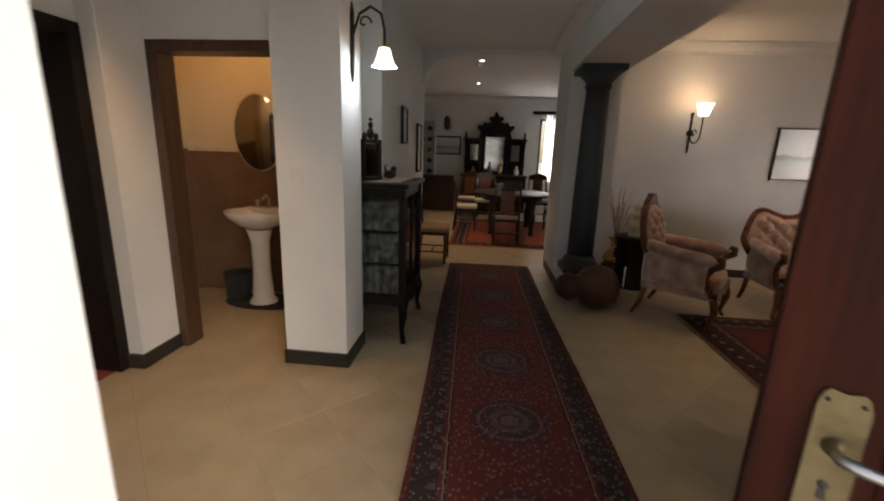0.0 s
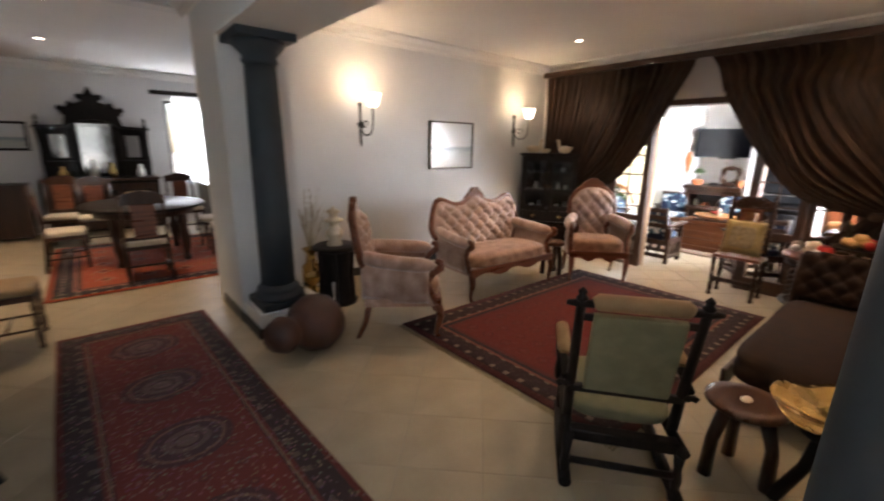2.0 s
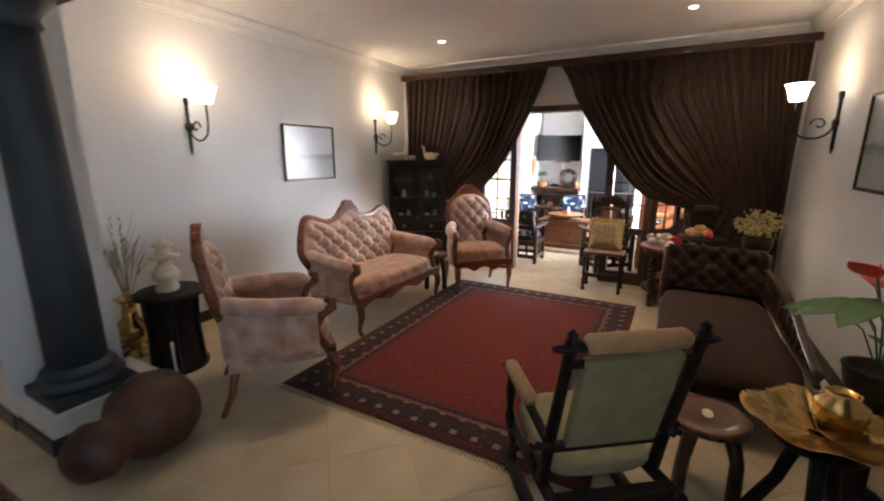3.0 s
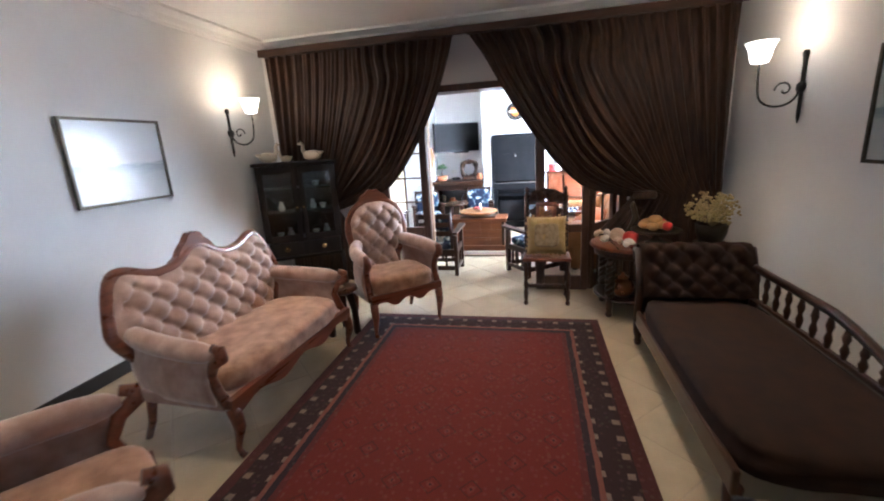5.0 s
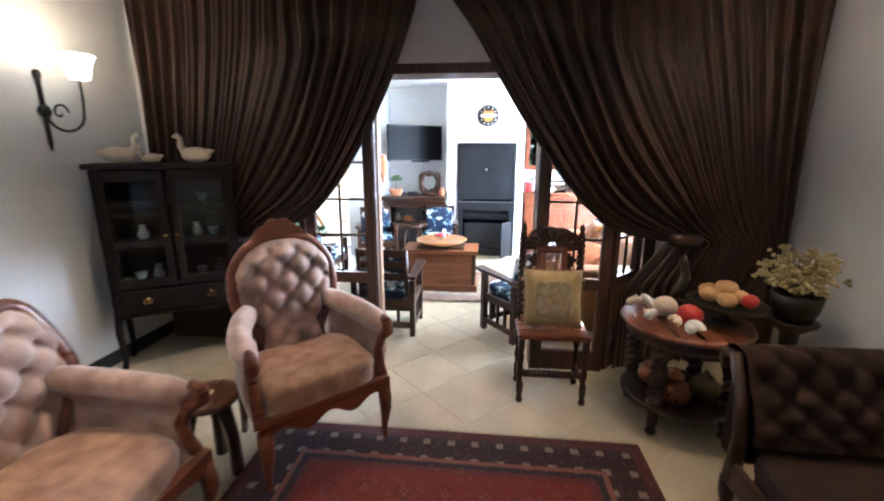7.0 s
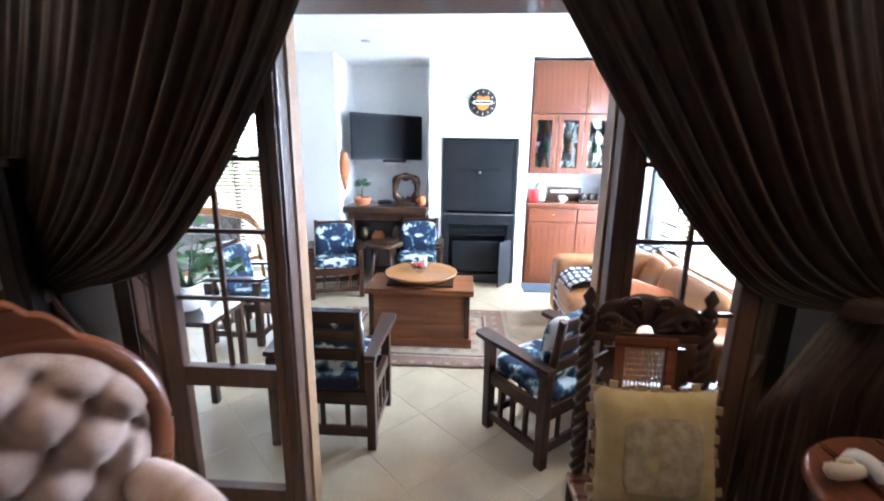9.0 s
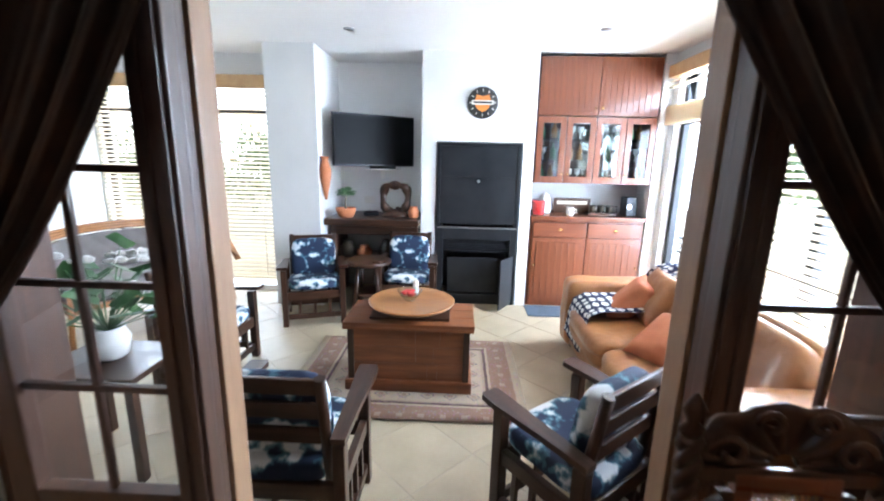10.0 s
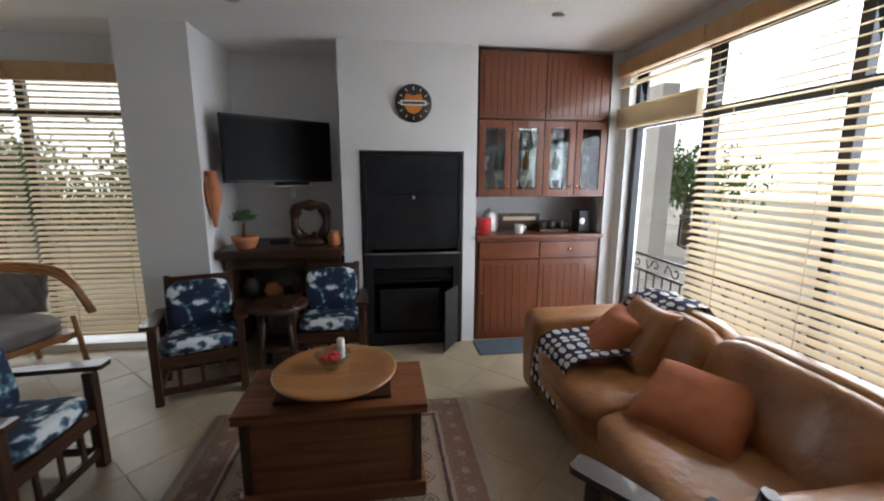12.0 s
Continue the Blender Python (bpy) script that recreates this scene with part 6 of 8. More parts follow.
# ---- fitted cabinet ----
def fitted_cabinet():
    y0, y1 = 1.19, 2.335
    xm = F_WALL
    base = thing("base_cabinet", "reddish wooden base cabinet with two drawers and panelled doors", "cabinet", xm, y0)
    W = y1 - y0
    part("body", add_box(B(), 0.02, 0.5, 0, W, 0.0, 0.93, 0.003), CABWOOD, base)
    for k in range(2):
        a, c = 0.02 + k * (W - 0.04) / 2, 0.02 + (k + 1) * (W - 0.04) / 2
        dr = part("drawer", add_box(B(), -0.008, 0.019, a + 0.006, c - 0.006, 0.755, 0.9, 0.006), CABWOOD_Y, base)
        part("knob", add_lathe(B(), [(0.006, 0), (0.006, 0.01), (0.015, 0.016), (0.013, 0.026), (0.003, 0.03)], 12, pose(-0.008, (a + c) / 2, 0.83, 0, -90, 0)), BRASS, dr, "small brass knob")
        door = part("door", add_box(B(), 0.0, 0.018, a + 0.004, c - 0.004, 0.04, 0.74, 0.003), CABWOOD, base)
        sl = None
        n = 7
        for i in range(n):
            yy = a + 0.045 + i * (c - a - 0.09) / n
            ww = (c - a - 0.09) / n - 0.004
            if sl is None:
                sl = part("board", add_box(B(), -0.007, 0.001, 0, ww, 0.085, 0.695, 0.003), CABWOOD, door)
                sl.matrix_basis = pose(0, yy, 0)
            else:
                repeat(sl, (0, yy, 0))
        part("knob", add_lathe(B(), [(0.006, 0), (0.006, 0.01), (0.014, 0.016), (0.003, 0.028)], 12, pose(0, (a + 0.03) if k == 0 else c - 0.03, 0.45, 0, -90, 0)), BRASS, door, "small brass knob")
    top = solid("countertop", add_box(B(), xm - 0.03, xm + 0.53, y0 - 0.012, y1 + 0.012, 0.931, 0.968, 0.008), CABWOOD_Y, "polished reddish wooden countertop", "countertop")
    up = thing("glass_cabinet", "reddish wooden wall cabinet with four glazed doors of glassware", "cabinet", xm, y0, 1.30)
    for s in (0, W - 0.02):
        part("side", add_box(B(), 0.02, 0.4, s, s + 0.02, 0, 0.64, 0.002), CABWOOD, up)
    part("bottom", add_box(B(), 0.02, 0.4, 0.02, W - 0.02, 0, 0.02), CABWOOD, up)
    part("back", add_box(B(), 0.385, 0.4, 0.02, W - 0.02, 0.02, 0.64), MIRROR, up, "mirrored back panel")
    part("shelf", add_box(B(), 0.03, 0.384, 0.021, W - 0.021, 0.22, 0.23), CABGLASS, up)
    part("shelf", add_box(B(), 0.03, 0.384, 0.021, W - 0.021, 0.43, 0.44), CABGLASS, up)
    for k in range(4):
        a, c = k * W / 4 + 0.004, (k + 1) * W / 4 - 0.004
        fr = B()
        add_box(fr, -0.002, 0.02, a, a + 0.055, 0.005, 0.64, 0.003)
        add_box(fr, -0.002, 0.02, c - 0.055, c, 0.005, 0.64, 0.003)
        add_box(fr, -0.001, 0.019, a + 0.055, c - 0.055, 0.005, 0.065, 0.003)
        add_box(fr, -0.001, 0.019, a + 0.055, c - 0.055, 0.58, 0.64, 0.003)
        d = part("door", fr, CABWOOD, up)
        g = part("glass", add_box(B(), 0.008, 0.011, a + 0.05, c - 0.05, 0.06, 0.585), CABGLASS, d)
        g.visible_shadow = False
        part("knob", add_lathe(B(), [(0.005, 0), (0.005, 0.008), (0.012, 0.014), (0.003, 0.024)], 10, pose(-0.002, (c - 0.025) if k % 2 == 0 else a + 0.025, 0.09, 0, -90, 0)), BRASS, d, "small brass knob")
    topc = thing("overhead_cabinet", "reddish wooden overhead cabinet with boarded doors below the ceiling", "cabinet", xm, y0, 1.95)
    part("body", add_box(B(), 0.02, 0.42, 0, W, 0.0, 0.54, 0.003), CABWOOD, topc)
    for k in range(2):
        a, c = k * W / 2 + 0.004, (k + 1) * W / 2 - 0.004
        d = part("door", add_box(B(), 0.0, 0.0195, a, c, 0.006, 0.534, 0.003), CABWOOD, topc)
        sl = None
        for i in range(9):
            yy, ww = a + 0.03 + i * (c - a - 0.06) / 9, (c - a - 0.06) / 9 - 0.004
            if sl is None:
                sl = part("board", add_box(B(), -0.006, 0.001, 0, ww, 0.03, 0.51, 0.003), CABWOOD, d)
                sl.matrix_basis = pose(0, yy, 0)
            else:
                repeat(sl, (0, yy, 0))
        part("knob", add_lathe(B(), [(0.005, 0), (0.005, 0.008), (0.013, 0.014), (0.003, 0.026)], 10, pose(-0.006, (c - 0.03) if k == 0 else a + 0.03, 0.07, 0, -90, 0)), BRASS, d, "small brass knob")
    # glassware and bottles
    rng = random.Random(12)
    bottle_mats = [surface("green_bottle", (0.03, 0.08, 0.03), (0.05, 0.12, 0.05), 5, 0.15, 0, 30), surface("amber_bottle", (0.2, 0.08, 0.02), (0.28, 0.12, 0.03), 5, 0.15, 0, 30), CERAMIC, STEELTRIM]
    for k in range(4):
        for lv in (0.02, 0.232, 0.442):
            for q in range(2):
                yy = y0 + (k + 0.33 + 0.34 * q) * W / 4
                if rng.random() < 0.5:
                    solid("bottle", add_lathe(B(), [(0.028, 0), (0.03, 0.004), (0.03, 0.09), (0.012, 0.12), (0.01, 0.155), (0.012, 0.16), (0.002, 0.16)], 12), bottle_mats[rng.randrange(2)], "dark glass bottle in the glazed cabinet", "bottle", "cabinet bottles", pose(xm + 0.12 + 0.1 * rng.random(), yy, 1.30 + lv))
                else:
                    solid("drinking_glass", add_lathe(B(), [(0.026, 0), (0.006, 0.005), (0.005, 0.05), (0.028, 0.075), (0.032, 0.12), (0.03, 0.12), (0.02, 0.075)], 12), bottle_mats[2 + rng.randrange(2)], "pale stemmed glass in the glazed cabinet", "glass", "cabinet glasses", pose(xm + 0.12 + 0.1 * rng.random(), yy, 1.30 + lv))
    # counter things
    solid("red_tin", add_lathe(B(), [(0.055, 0), (0.06, 0.01), (0.065, 0.13), (0.07, 0.14), (0.06, 0.145), (0.003, 0.145)], 18), REDPLASTIC, "red lidded tin with a white band on the counter", "tin", "", pose(xm + 0.1, 2.25, 0.968))
    solid("white_kettle", add_lathe(B(), [(0.07, 0), (0.075, 0.02), (0.06, 0.15), (0.045, 0.19), (0.02, 0.2), (0.012, 0.22), (0.003, 0.225)], 18), CERAMIC, "white kettle on the wooden counter", "kettle", "", pose(xm + 0.26, 2.16, 0.968))
    cup = thing("mug", "small white mug on the wooden counter", "mug", xm + 0.08, 1.93, 0.968)
    part("body", add_lathe(B(), [(0.03, 0), (0.038, 0.005), (0.042, 0.08), (0.039, 0.08), (0.034, 0.01)], 16), CERAMIC, cup)
    part("handle", add_tube(B(), [(0, -0.038, 0.065), (0, -0.062, 0.06), (0, -0.064, 0.03), (0, -0.036, 0.02)], 0.005, 6), CERAMIC, cup)
    pl = thing("name_board", "dark wooden board with pale raised lettering bars leaning on the wall", "sign", xm + 0.3, 1.86, 0.968, -90)
    part("board", add_box(B(), -0.2, 0.2, -0.01, 0.01, 0, 0.16, 0.004), DARKWOOD_X, pl)
    part("text_bar", add_box(B(), -0.16, 0.16, -0.013, -0.0105, 0.095, 0.13), CREAMCHINA, pl)
    solid("black_canister", add_box(B(), -0.06, 0.06, -0.06, 0.06, 0, 0.2, 0.012), STEEL, "black square canister with a pale badge on the counter", "canister", "", pose(xm + 0.16, 1.31, 0.968, 0, 0, 12))
    solid("canister_badge", add_lathe(B(), [(0.03, 0), (0.03, 0.002), (0.002, 0.002)], 20, pose(0, 0, 0, 0, -90, 0)), CERAMIC, "pale round badge on the black canister", "badge", "", pose(xm + 0.094, 1.325, 1.07, 0, 0, 12))
    rk = thing("bottle_rack", "dark low rack with glasses on the counter", "rack", xm + 0.2, 1.58, 0.968)
    part("base", add_box(B(), -0.08, 0.08, -0.14, 0.14, 0, 0.025, 0.004), DARKWOOD_Y, rk)
    part("rail", add_tube(B(), [(-0.08, -0.14, 0.02), (-0.08, -0.14, 0.1), (-0.08, 0.14, 0.1), (-0.08, 0.14, 0.02)], 0.006, 6), IRON, rk)
    for i in range(3):
        part("cup", add_lathe(B(), [(0.03, 0.026), (0.034, 0.03), (0.036, 0.1), (0.033, 0.1), (0.028, 0.035)], 12, pose(0, -0.09 + 0.09 * i, 0)), BRONZE, rk)
    return base


fitted_cabinet()
solid("doormat", add_box(B(), 8.86, 9.17, 1.78, 2.36, 0.001, 0.012, 0.004), surface("blue_grey_mat", (0.06, 0.08, 0.1), (0.09, 0.11, 0.14), 20, 0.95, 0.3, 220), "dark blue-grey mat before the wooden cabinet", "mat")


# ---- television, shelf and its things ----
tv = thing("television", "flat black television on a wall bracket in the recess", "television", 9.37, 3.97, 1.42, -53)
part("screen", add_box(B(), -0.45, 0.45, -0.02, -0.012, 0.02, 0.5), SCREEN, tv)
part("bezel", add_box(B(), -0.46, 0.46, -0.0115, 0.03, 0, 0.52, 0.008), STEEL, tv)
part("bracket", add_box(add_box(B(), -0.1, 0.1, 0.03, 0.06, 0.15, 0.4), -0.03, 0.03, 0.06, 0.28, 0.24, 0.3), STEEL, tv)
db = solid("decoder_shelf", add_box(add_box(B(), -0.2, 0.2, -0.14, 0.1, -0.006, 0.006, 0.002), -0.02, 0.02, -0.02, 0.1, -0.1, -0.007), CERAMIC, "small white wall shelf under the television", "shelf", "", pose(9.56, 3.93, 1.385, 0, 0, -80))
solid("decoder", add_box(B(), -0.14, 0.14, -0.1, 0.08, 0, 0.04, 0.004), STEEL, "slim black decoder box on the wall shelf", "decoder", "", pose(9.56, 3.93, 1.392, 0, 0, -80))

sh = thing("recess_shelf", "thick dark rustic wooden shelf built into the recess", "shelf", 9.03, 3.48, 0)
part("top", add_box(B(), 0.0, 0.7, 0.0, 0.96, 0.83, 0.9, 0.015), DARKWOOD_Y, sh)
part("front_beam", add_box(B(), 0.14, 0.2, 0.02, 0.94, 0.72, 0.829, 0.01), DARKWOOD_Y, sh)
part("upright", add_box(B(), 0.16, 0.66, 0.02, 0.07, 0.0, 0.719, 0.008), DARKWOOD, sh)
part("upright", add_box(B(), 0.16, 0.66, 0.89, 0.94, 0.0, 0.719, 0.008), DARKWOOD, sh)
part("lower_shelf", add_box(B(), 0.2, 0.66, 0.071, 0.889, 0.4, 0.44, 0.006), DARKWOOD_Y, sh)
for i, (yy, h, mt) in enumerate(((3.65, 0.15, BRASS), (3.85, 0.2, DARKWOOD), (4.1, 0.13, TERRAPOT), (4.28, 0.18, BRONZE))):
    solid("stored_pot", add_lathe(B(), [(0.05, 0), (0.08, 0.03), (0.085, h * 0.6), (0.05, h * 0.85), (0.055, h), (0.04, h), (0.03, h * 0.8)], 16), mt, "old pot stored on the lower recess shelf", "pot", "stored pots", pose(9.35, yy, 0.44))


def bonsai(x, y, z):
    t = thing("bonsai", "small bonsai in a terracotta bowl on the recess shelf", "plant", x, y, z)
    part("pot", add_lathe(B(), [(0.06, 0), (0.08, 0.02), (0.1, 0.07), (0.105, 0.1), (0.095, 0.1), (0.085, 0.08), (0.01, 0.08)], 20), TERRAPOT, t)
    part("trunk", add_tube(B(), [(0, 0, 0.08), (0.015, 0.01, 0.13), (-0.01, 0.0, 0.18), (0.01, -0.01, 0.23)], [0.016, 0.013, 0.01, 0.006], 8), BARK, t)
    rng = random.Random(21)
    lf = B()
    for i in range(260):
        a, e, r = rng.uniform(0, 6.28), rng.uniform(-0.3, 1.4), rng.uniform(0.03, 0.1)
        q = Vector((r * 1.15 * math.cos(a) * math.cos(e), r * 1.15 * math.sin(a) * math.cos(e), 0.24 + 0.7 * r * math.sin(e)))
        add_box(lf, -0.009, 0.009, -0.006, 0.006, -0.001, 0.001, 0, Matrix.Translation(q) @ pose(0, 0, 0, rng.uniform(-60, 60), rng.uniform(-60, 60), rng.uniform(0, 360)))
    part("crown", lf, LEAF, t, "dense small green leaves")
    return t


bonsai(9.16, 4.24, 0.9)
# driftwood sculpture: a twisted ring of dark wood
b = B()
pts = [(0.02 * math.sin(5 * a), 0.13 * math.cos(a), 0.2 + 0.15 * math.sin(a) + 0.02 * math.sin(3 * a)) for a in [i * 2 * math.pi / 36 - 1.2 for i in range(34)]]
add_tube(b, pts, [0.03 + 0.022 * math.sin(i * 0.5) ** 2 for i in range(34)], 9)
add_lathe(b, [(0.13, 0), (0.14, 0.02), (0.1, 0.06), (0.05, 0.08), (0.004, 0.085)], 14, None, 0.7, 1.1)
solid("driftwood", b, DARKWOOD, "twisted dark driftwood sculpture on the recess shelf", "sculpture", "", pose(9.3, 3.75, 0.9))
solid("clay_jar", add_lathe(B(), [(0.04, 0), (0.055, 0.02), (0.06, 0.07), (0.04, 0.11), (0.045, 0.12), (0.035, 0.12)], 16), TERRAPOT, "small terracotta jar beside the driftwood", "jar", "", pose(9.24, 3.55, 0.9))
solid("sunglasses_case", add_box(B(), -0.05, 0.05, -0.08, 0.08, 0, 0.05, 0.02), STEEL, "small black case on the recess shelf", "case", "", pose(9.35, 4.02, 0.9, 0, 0, 15))
wv = B()
add_lathe(wv, [(0.01, -0.26), (0.03, -0.16), (0.055, -0.05), (0.06, 0.03), (0.03, 0.13), (0.045, 0.16), (0.038, 0.16)], 16)
solid("wall_vase", wv, TERRAPOT, "slender terracotta vase hung on the recess corner", "vase", "", pose(9.04, 4.405, 1.35))
sw = solid("wall_socket", add_box(B(), -0.004, 0.004, -0.06, 0.06, -0.04, 0.04, 0.003), CERAMIC, "white wall socket in the recess", "socket", "", pose(9.755, 4.12, 1.03))


# ---- patterned seat cloth ----
def blotch_cloth(name, base, light, scale, lo, hi):
    m, n, l, p = nodes_of(name)
    tc, no, fi = n.new("ShaderNodeTexCoord"), n.new("ShaderNodeTexNoise"), n.new("ShaderNodeTexNoise")
    for q, s, d in ((no, scale, 6), (fi, 220, 2)):
        q.inputs["Scale"].default_value, q.inputs["Detail"].default_value = s, d
        l.new(tc.outputs["Object"], q.inputs["Vector"])
    r = n.new("ShaderNodeValToRGB")
    r.color_ramp.elements[0].position, r.color_ramp.elements[0].color = lo, (*base, 1)
    r.color_ramp.elements[1].position, r.color_ramp.elements[1].color = hi, (*light, 1)
    k = r.color_ramp.elements.new((lo + hi) / 2)
    k.color = (0.09, 0.2, 0.26, 1)
    l.new(no.outputs["Fac"], r.inputs[0])
    l.new(r.outputs[0], p.inputs["Base Color"])
    p.inputs["Roughness"].default_value = 0.85
    bp = n.new("ShaderNodeBump")
    bp.inputs["Strength"].default_value, bp.inputs["Distance"].default_value = 0.2, 0.004
    l.new(fi.outputs["Fac"], bp.inputs["Height"])
    l.new(bp.outputs[0], p.inputs["Normal"])
    return m


TOILE = blotch_cloth("navy_white_print", (0.012, 0.022, 0.055), (0.72, 0.75, 0.76), 9.0, 0.5, 0.6)


def morris_chair(x, y, turn, label):
    """Faces local -y."""
    t = thing("armchair", label, "armchair", x, y, 0, turn, "slatted armchairs")
    t.scale = (0.87, 0.84, 0.93)
    hw = 0.29
    for s in (-1, 1):
        part("front_leg", add_box(B(), s * hw - 0.028, s * hw + 0.028, -0.285, -0.225, 0, 0.56, 0.006), DARKWOOD, t)
        part("back_leg", add_box(B(), s * hw - 0.026, s * hw + 0.026, 0.18, 0.245, 0, 0.54, 0.006), DARKWOOD, t)
        part("side_rail", add_box(B(), s * hw - 0.018, s * hw + 0.018, -0.225, 0.18, 0.30, 0.37, 0.004), DARKWOOD_Y, t)
        part("side_rail", add_box(B(), s * hw - 0.018, s * hw + 0.018, -0.225, 0.18, 0.07, 0.12, 0.004), DARKWOOD_Y, t)
        for i in range(3):
            yy = -0.14 + 0.11 * i
            part("side_slat", add_box(B(), s * hw - 0.012, s * hw + 0.012, yy - 0.014, yy + 0.014, 0.12, 0.3, 0.003), DARKWOOD, t)
        arm = [(-0.35, 0.055), (-0.335, 0.07), (-0.25, 0.075), (0.0, 0.05), (0.25, 0.038), (0.25, -0.034), (0.0, -0.04), (-0.25, -0.05), (-0.335, -0.05), (-0.35, -0.035)]
        bm = add_prism(B(), [(s * hw + s * v * 0.85, u) for u, v in arm], 0.0, 0.026, "z")
        bmesh.ops.transform(bm, matrix=pose(0, 0, 0.565, -3, 0, 0), verts=bm.verts)
        part("arm", bm, DARKWOOD_Y, t, "broad flat dark wooden arm")
        part("back_post", add_tube(B(), [(s * (hw - 0.06), 0.16, 0.33), (s * (hw - 0.06), 0.25, 0.83)], 0.026, 6), DARKWOOD, t)
    for z in (0.56, 0.68, 0.79):
        yy = 0.16 + (z - 0.33) * 0.17
        part("back_slat", add_box(B(), -hw + 0.05, hw - 0.05, yy - 0.012, yy + 0.012, z - 0.035, z + 0.03, 0.006), DARKWOOD_X, t)
    part("front_rail", add_box(B(), -hw + 0.028, hw - 0.028, -0.275, -0.24, 0.27, 0.35, 0.004), DARKWOOD_X, t)
    part("rear_rail", add_box(B(), -hw + 0.026, hw - 0.026, 0.19, 0.225, 0.27, 0.35, 0.004), DARKWOOD_X, t)
    part("rear_rail", add_box(B(), -hw + 0.026, hw - 0.026, 0.195, 0.22, 0.07, 0.13, 0.004), DARKWOOD_X, t)
    for i in range(3):
        part("rear_slat", add_box(B(), -0.16 + 0.15 * i, -0.13 + 0.15 * i, 0.2, 0.216, 0.13, 0.27, 0.003), DARKWOOD, t)
        part("front_slat", add_box(B(), -0.16 + 0.15 * i, -0.13 + 0.15 * i, -0.265, -0.25, 0.12, 0.27, 0.003), DARKWOOD, t)
    part("front_stretcher", add_box(B(), -hw + 0.028, hw - 0.028, -0.27, -0.245, 0.07, 0.12, 0.004), DARKWOOD_X, t)
    part("seat_cushion", add_pillow(B(), 2 * hw - 0.07, 0.52, 0.11, pose(0, -0.04, 0.40, -3, 0, 0), 5, 8), TOILE, t, "navy and white printed seat cushion")
    part("back_cushion", add_pillow(B(), 2 * hw - 0.12, 0.11, 0.40, pose(0, 0.13, 0.60, -9, 0, 0), 5, 8), TOILE, t, "navy and white printed back cushion")
    return t


morris_chair(6.40, 3.74, 90, "dark slatted armchair seen from behind at the opening")
morris_chair(6.44, 2.55, 128, "dark slatted armchair with printed cushions turned to the chest")
morris_chair(8.67, 4.43, -72, "dark slatted armchair with navy printed cushions by the window")
morris_chair(8.95, 3.57, -90, "dark slatted armchair with navy printed cushions by the barbecue")
morris_chair(7.58, 4.83, -2, "dark slatted armchair with navy printed cushions beside the rug")


# small rustic table between the armchairs
st = thing("side_table", "rustic dark wooden stool table between the armchairs", "side table", 8.82, 3.94)
part("top", add_lathe(B(), [(0.2, 0.5), (0.22, 0.51), (0.22, 0.535), (0.2, 0.545), (0.01, 0.545)], 24), DARKWOOD, st)
for i in range(4):
    a = math.pi / 4 + i * math.pi / 2
    part("leg", add_tube(B(), [(0.12 * math.cos(a), 0.12 * math.sin(a), 0.505), (0.15 * math.cos(a), 0.15 * math.sin(a), 0.25), (0.18 * math.cos(a), 0.18 * math.sin(a), 0)], [0.026, 0.022, 0.024], 8), DARKWOOD, st)
part("stretcher_ring", add_lathe(B(), [(0.14, 0.2), (0.155, 0.205), (0.155, 0.225), (0.14, 0.23)], 20), DARKWOOD, st)


# ---- chest with tray, bowl and sweets ----
def chest():
    t = thing("wooden_chest", "reddish planked wooden blanket chest used as coffee table", "chest", 7.585, 3.38)
    hx, hy = 0.185, 0.385
    part("body", add_box(B(), -hx, hx, -hy, hy, 0.09, 0.44, 0.004), CHESTWOOD, t)
    part("plinth", add_box(B(), -hx - 0.03, hx + 0.03, -hy - 0.03, hy + 0.03, 0.012, 0.092, 0.01), CHESTWOOD, t)
    lid = part("lid", add_box(B(), -hx - 0.035, hx + 0.035, -hy - 0.035, hy + 0.035, 0.443, 0.463, 0.004), CHESTWOOD, t)
    for i in range(3):
        x0 = -hx - 0.035 + i * (2 * hx + 0.07) / 3
        part("plank", add_box(B(), x0 + 0.001, x0 + (2 * hx + 0.07) / 3 - 0.001, -hy - 0.036, hy + 0.036, 0.464, 0.488, 0.004), CHESTWOOD, lid)
    for sx in (-1, 1):
        rng = random.Random(4)
        for r in range(3):
            cuts = sorted([-hy + 0.03, hy - 0.03] + [rng.uniform(-hy + 0.15, hy - 0.15) for _ in range(2)])
            for a, c in zip(cuts, cuts[1:]):
                part("board", add_box(B(), min(sx * hx, sx * (hx + 0.01)), max(sx * hx, sx * (hx + 0.01)), a + 0.001, c - 0.001, 0.095 + r * 0.115, 0.208 + r * 0.115, 0.002), CHESTWOOD, t)
        for sy in (-1, 1):
            part("corner_strap", add_box(B(), sx * (hx + 0.004) - 0.012, sx * (hx + 0.004) + 0.012, sy * (hy - 0.012) - 0.02, sy * (hy - 0.012) + 0.02, 0.093, 0.44, 0.002), DARKWOOD, t)
    return t


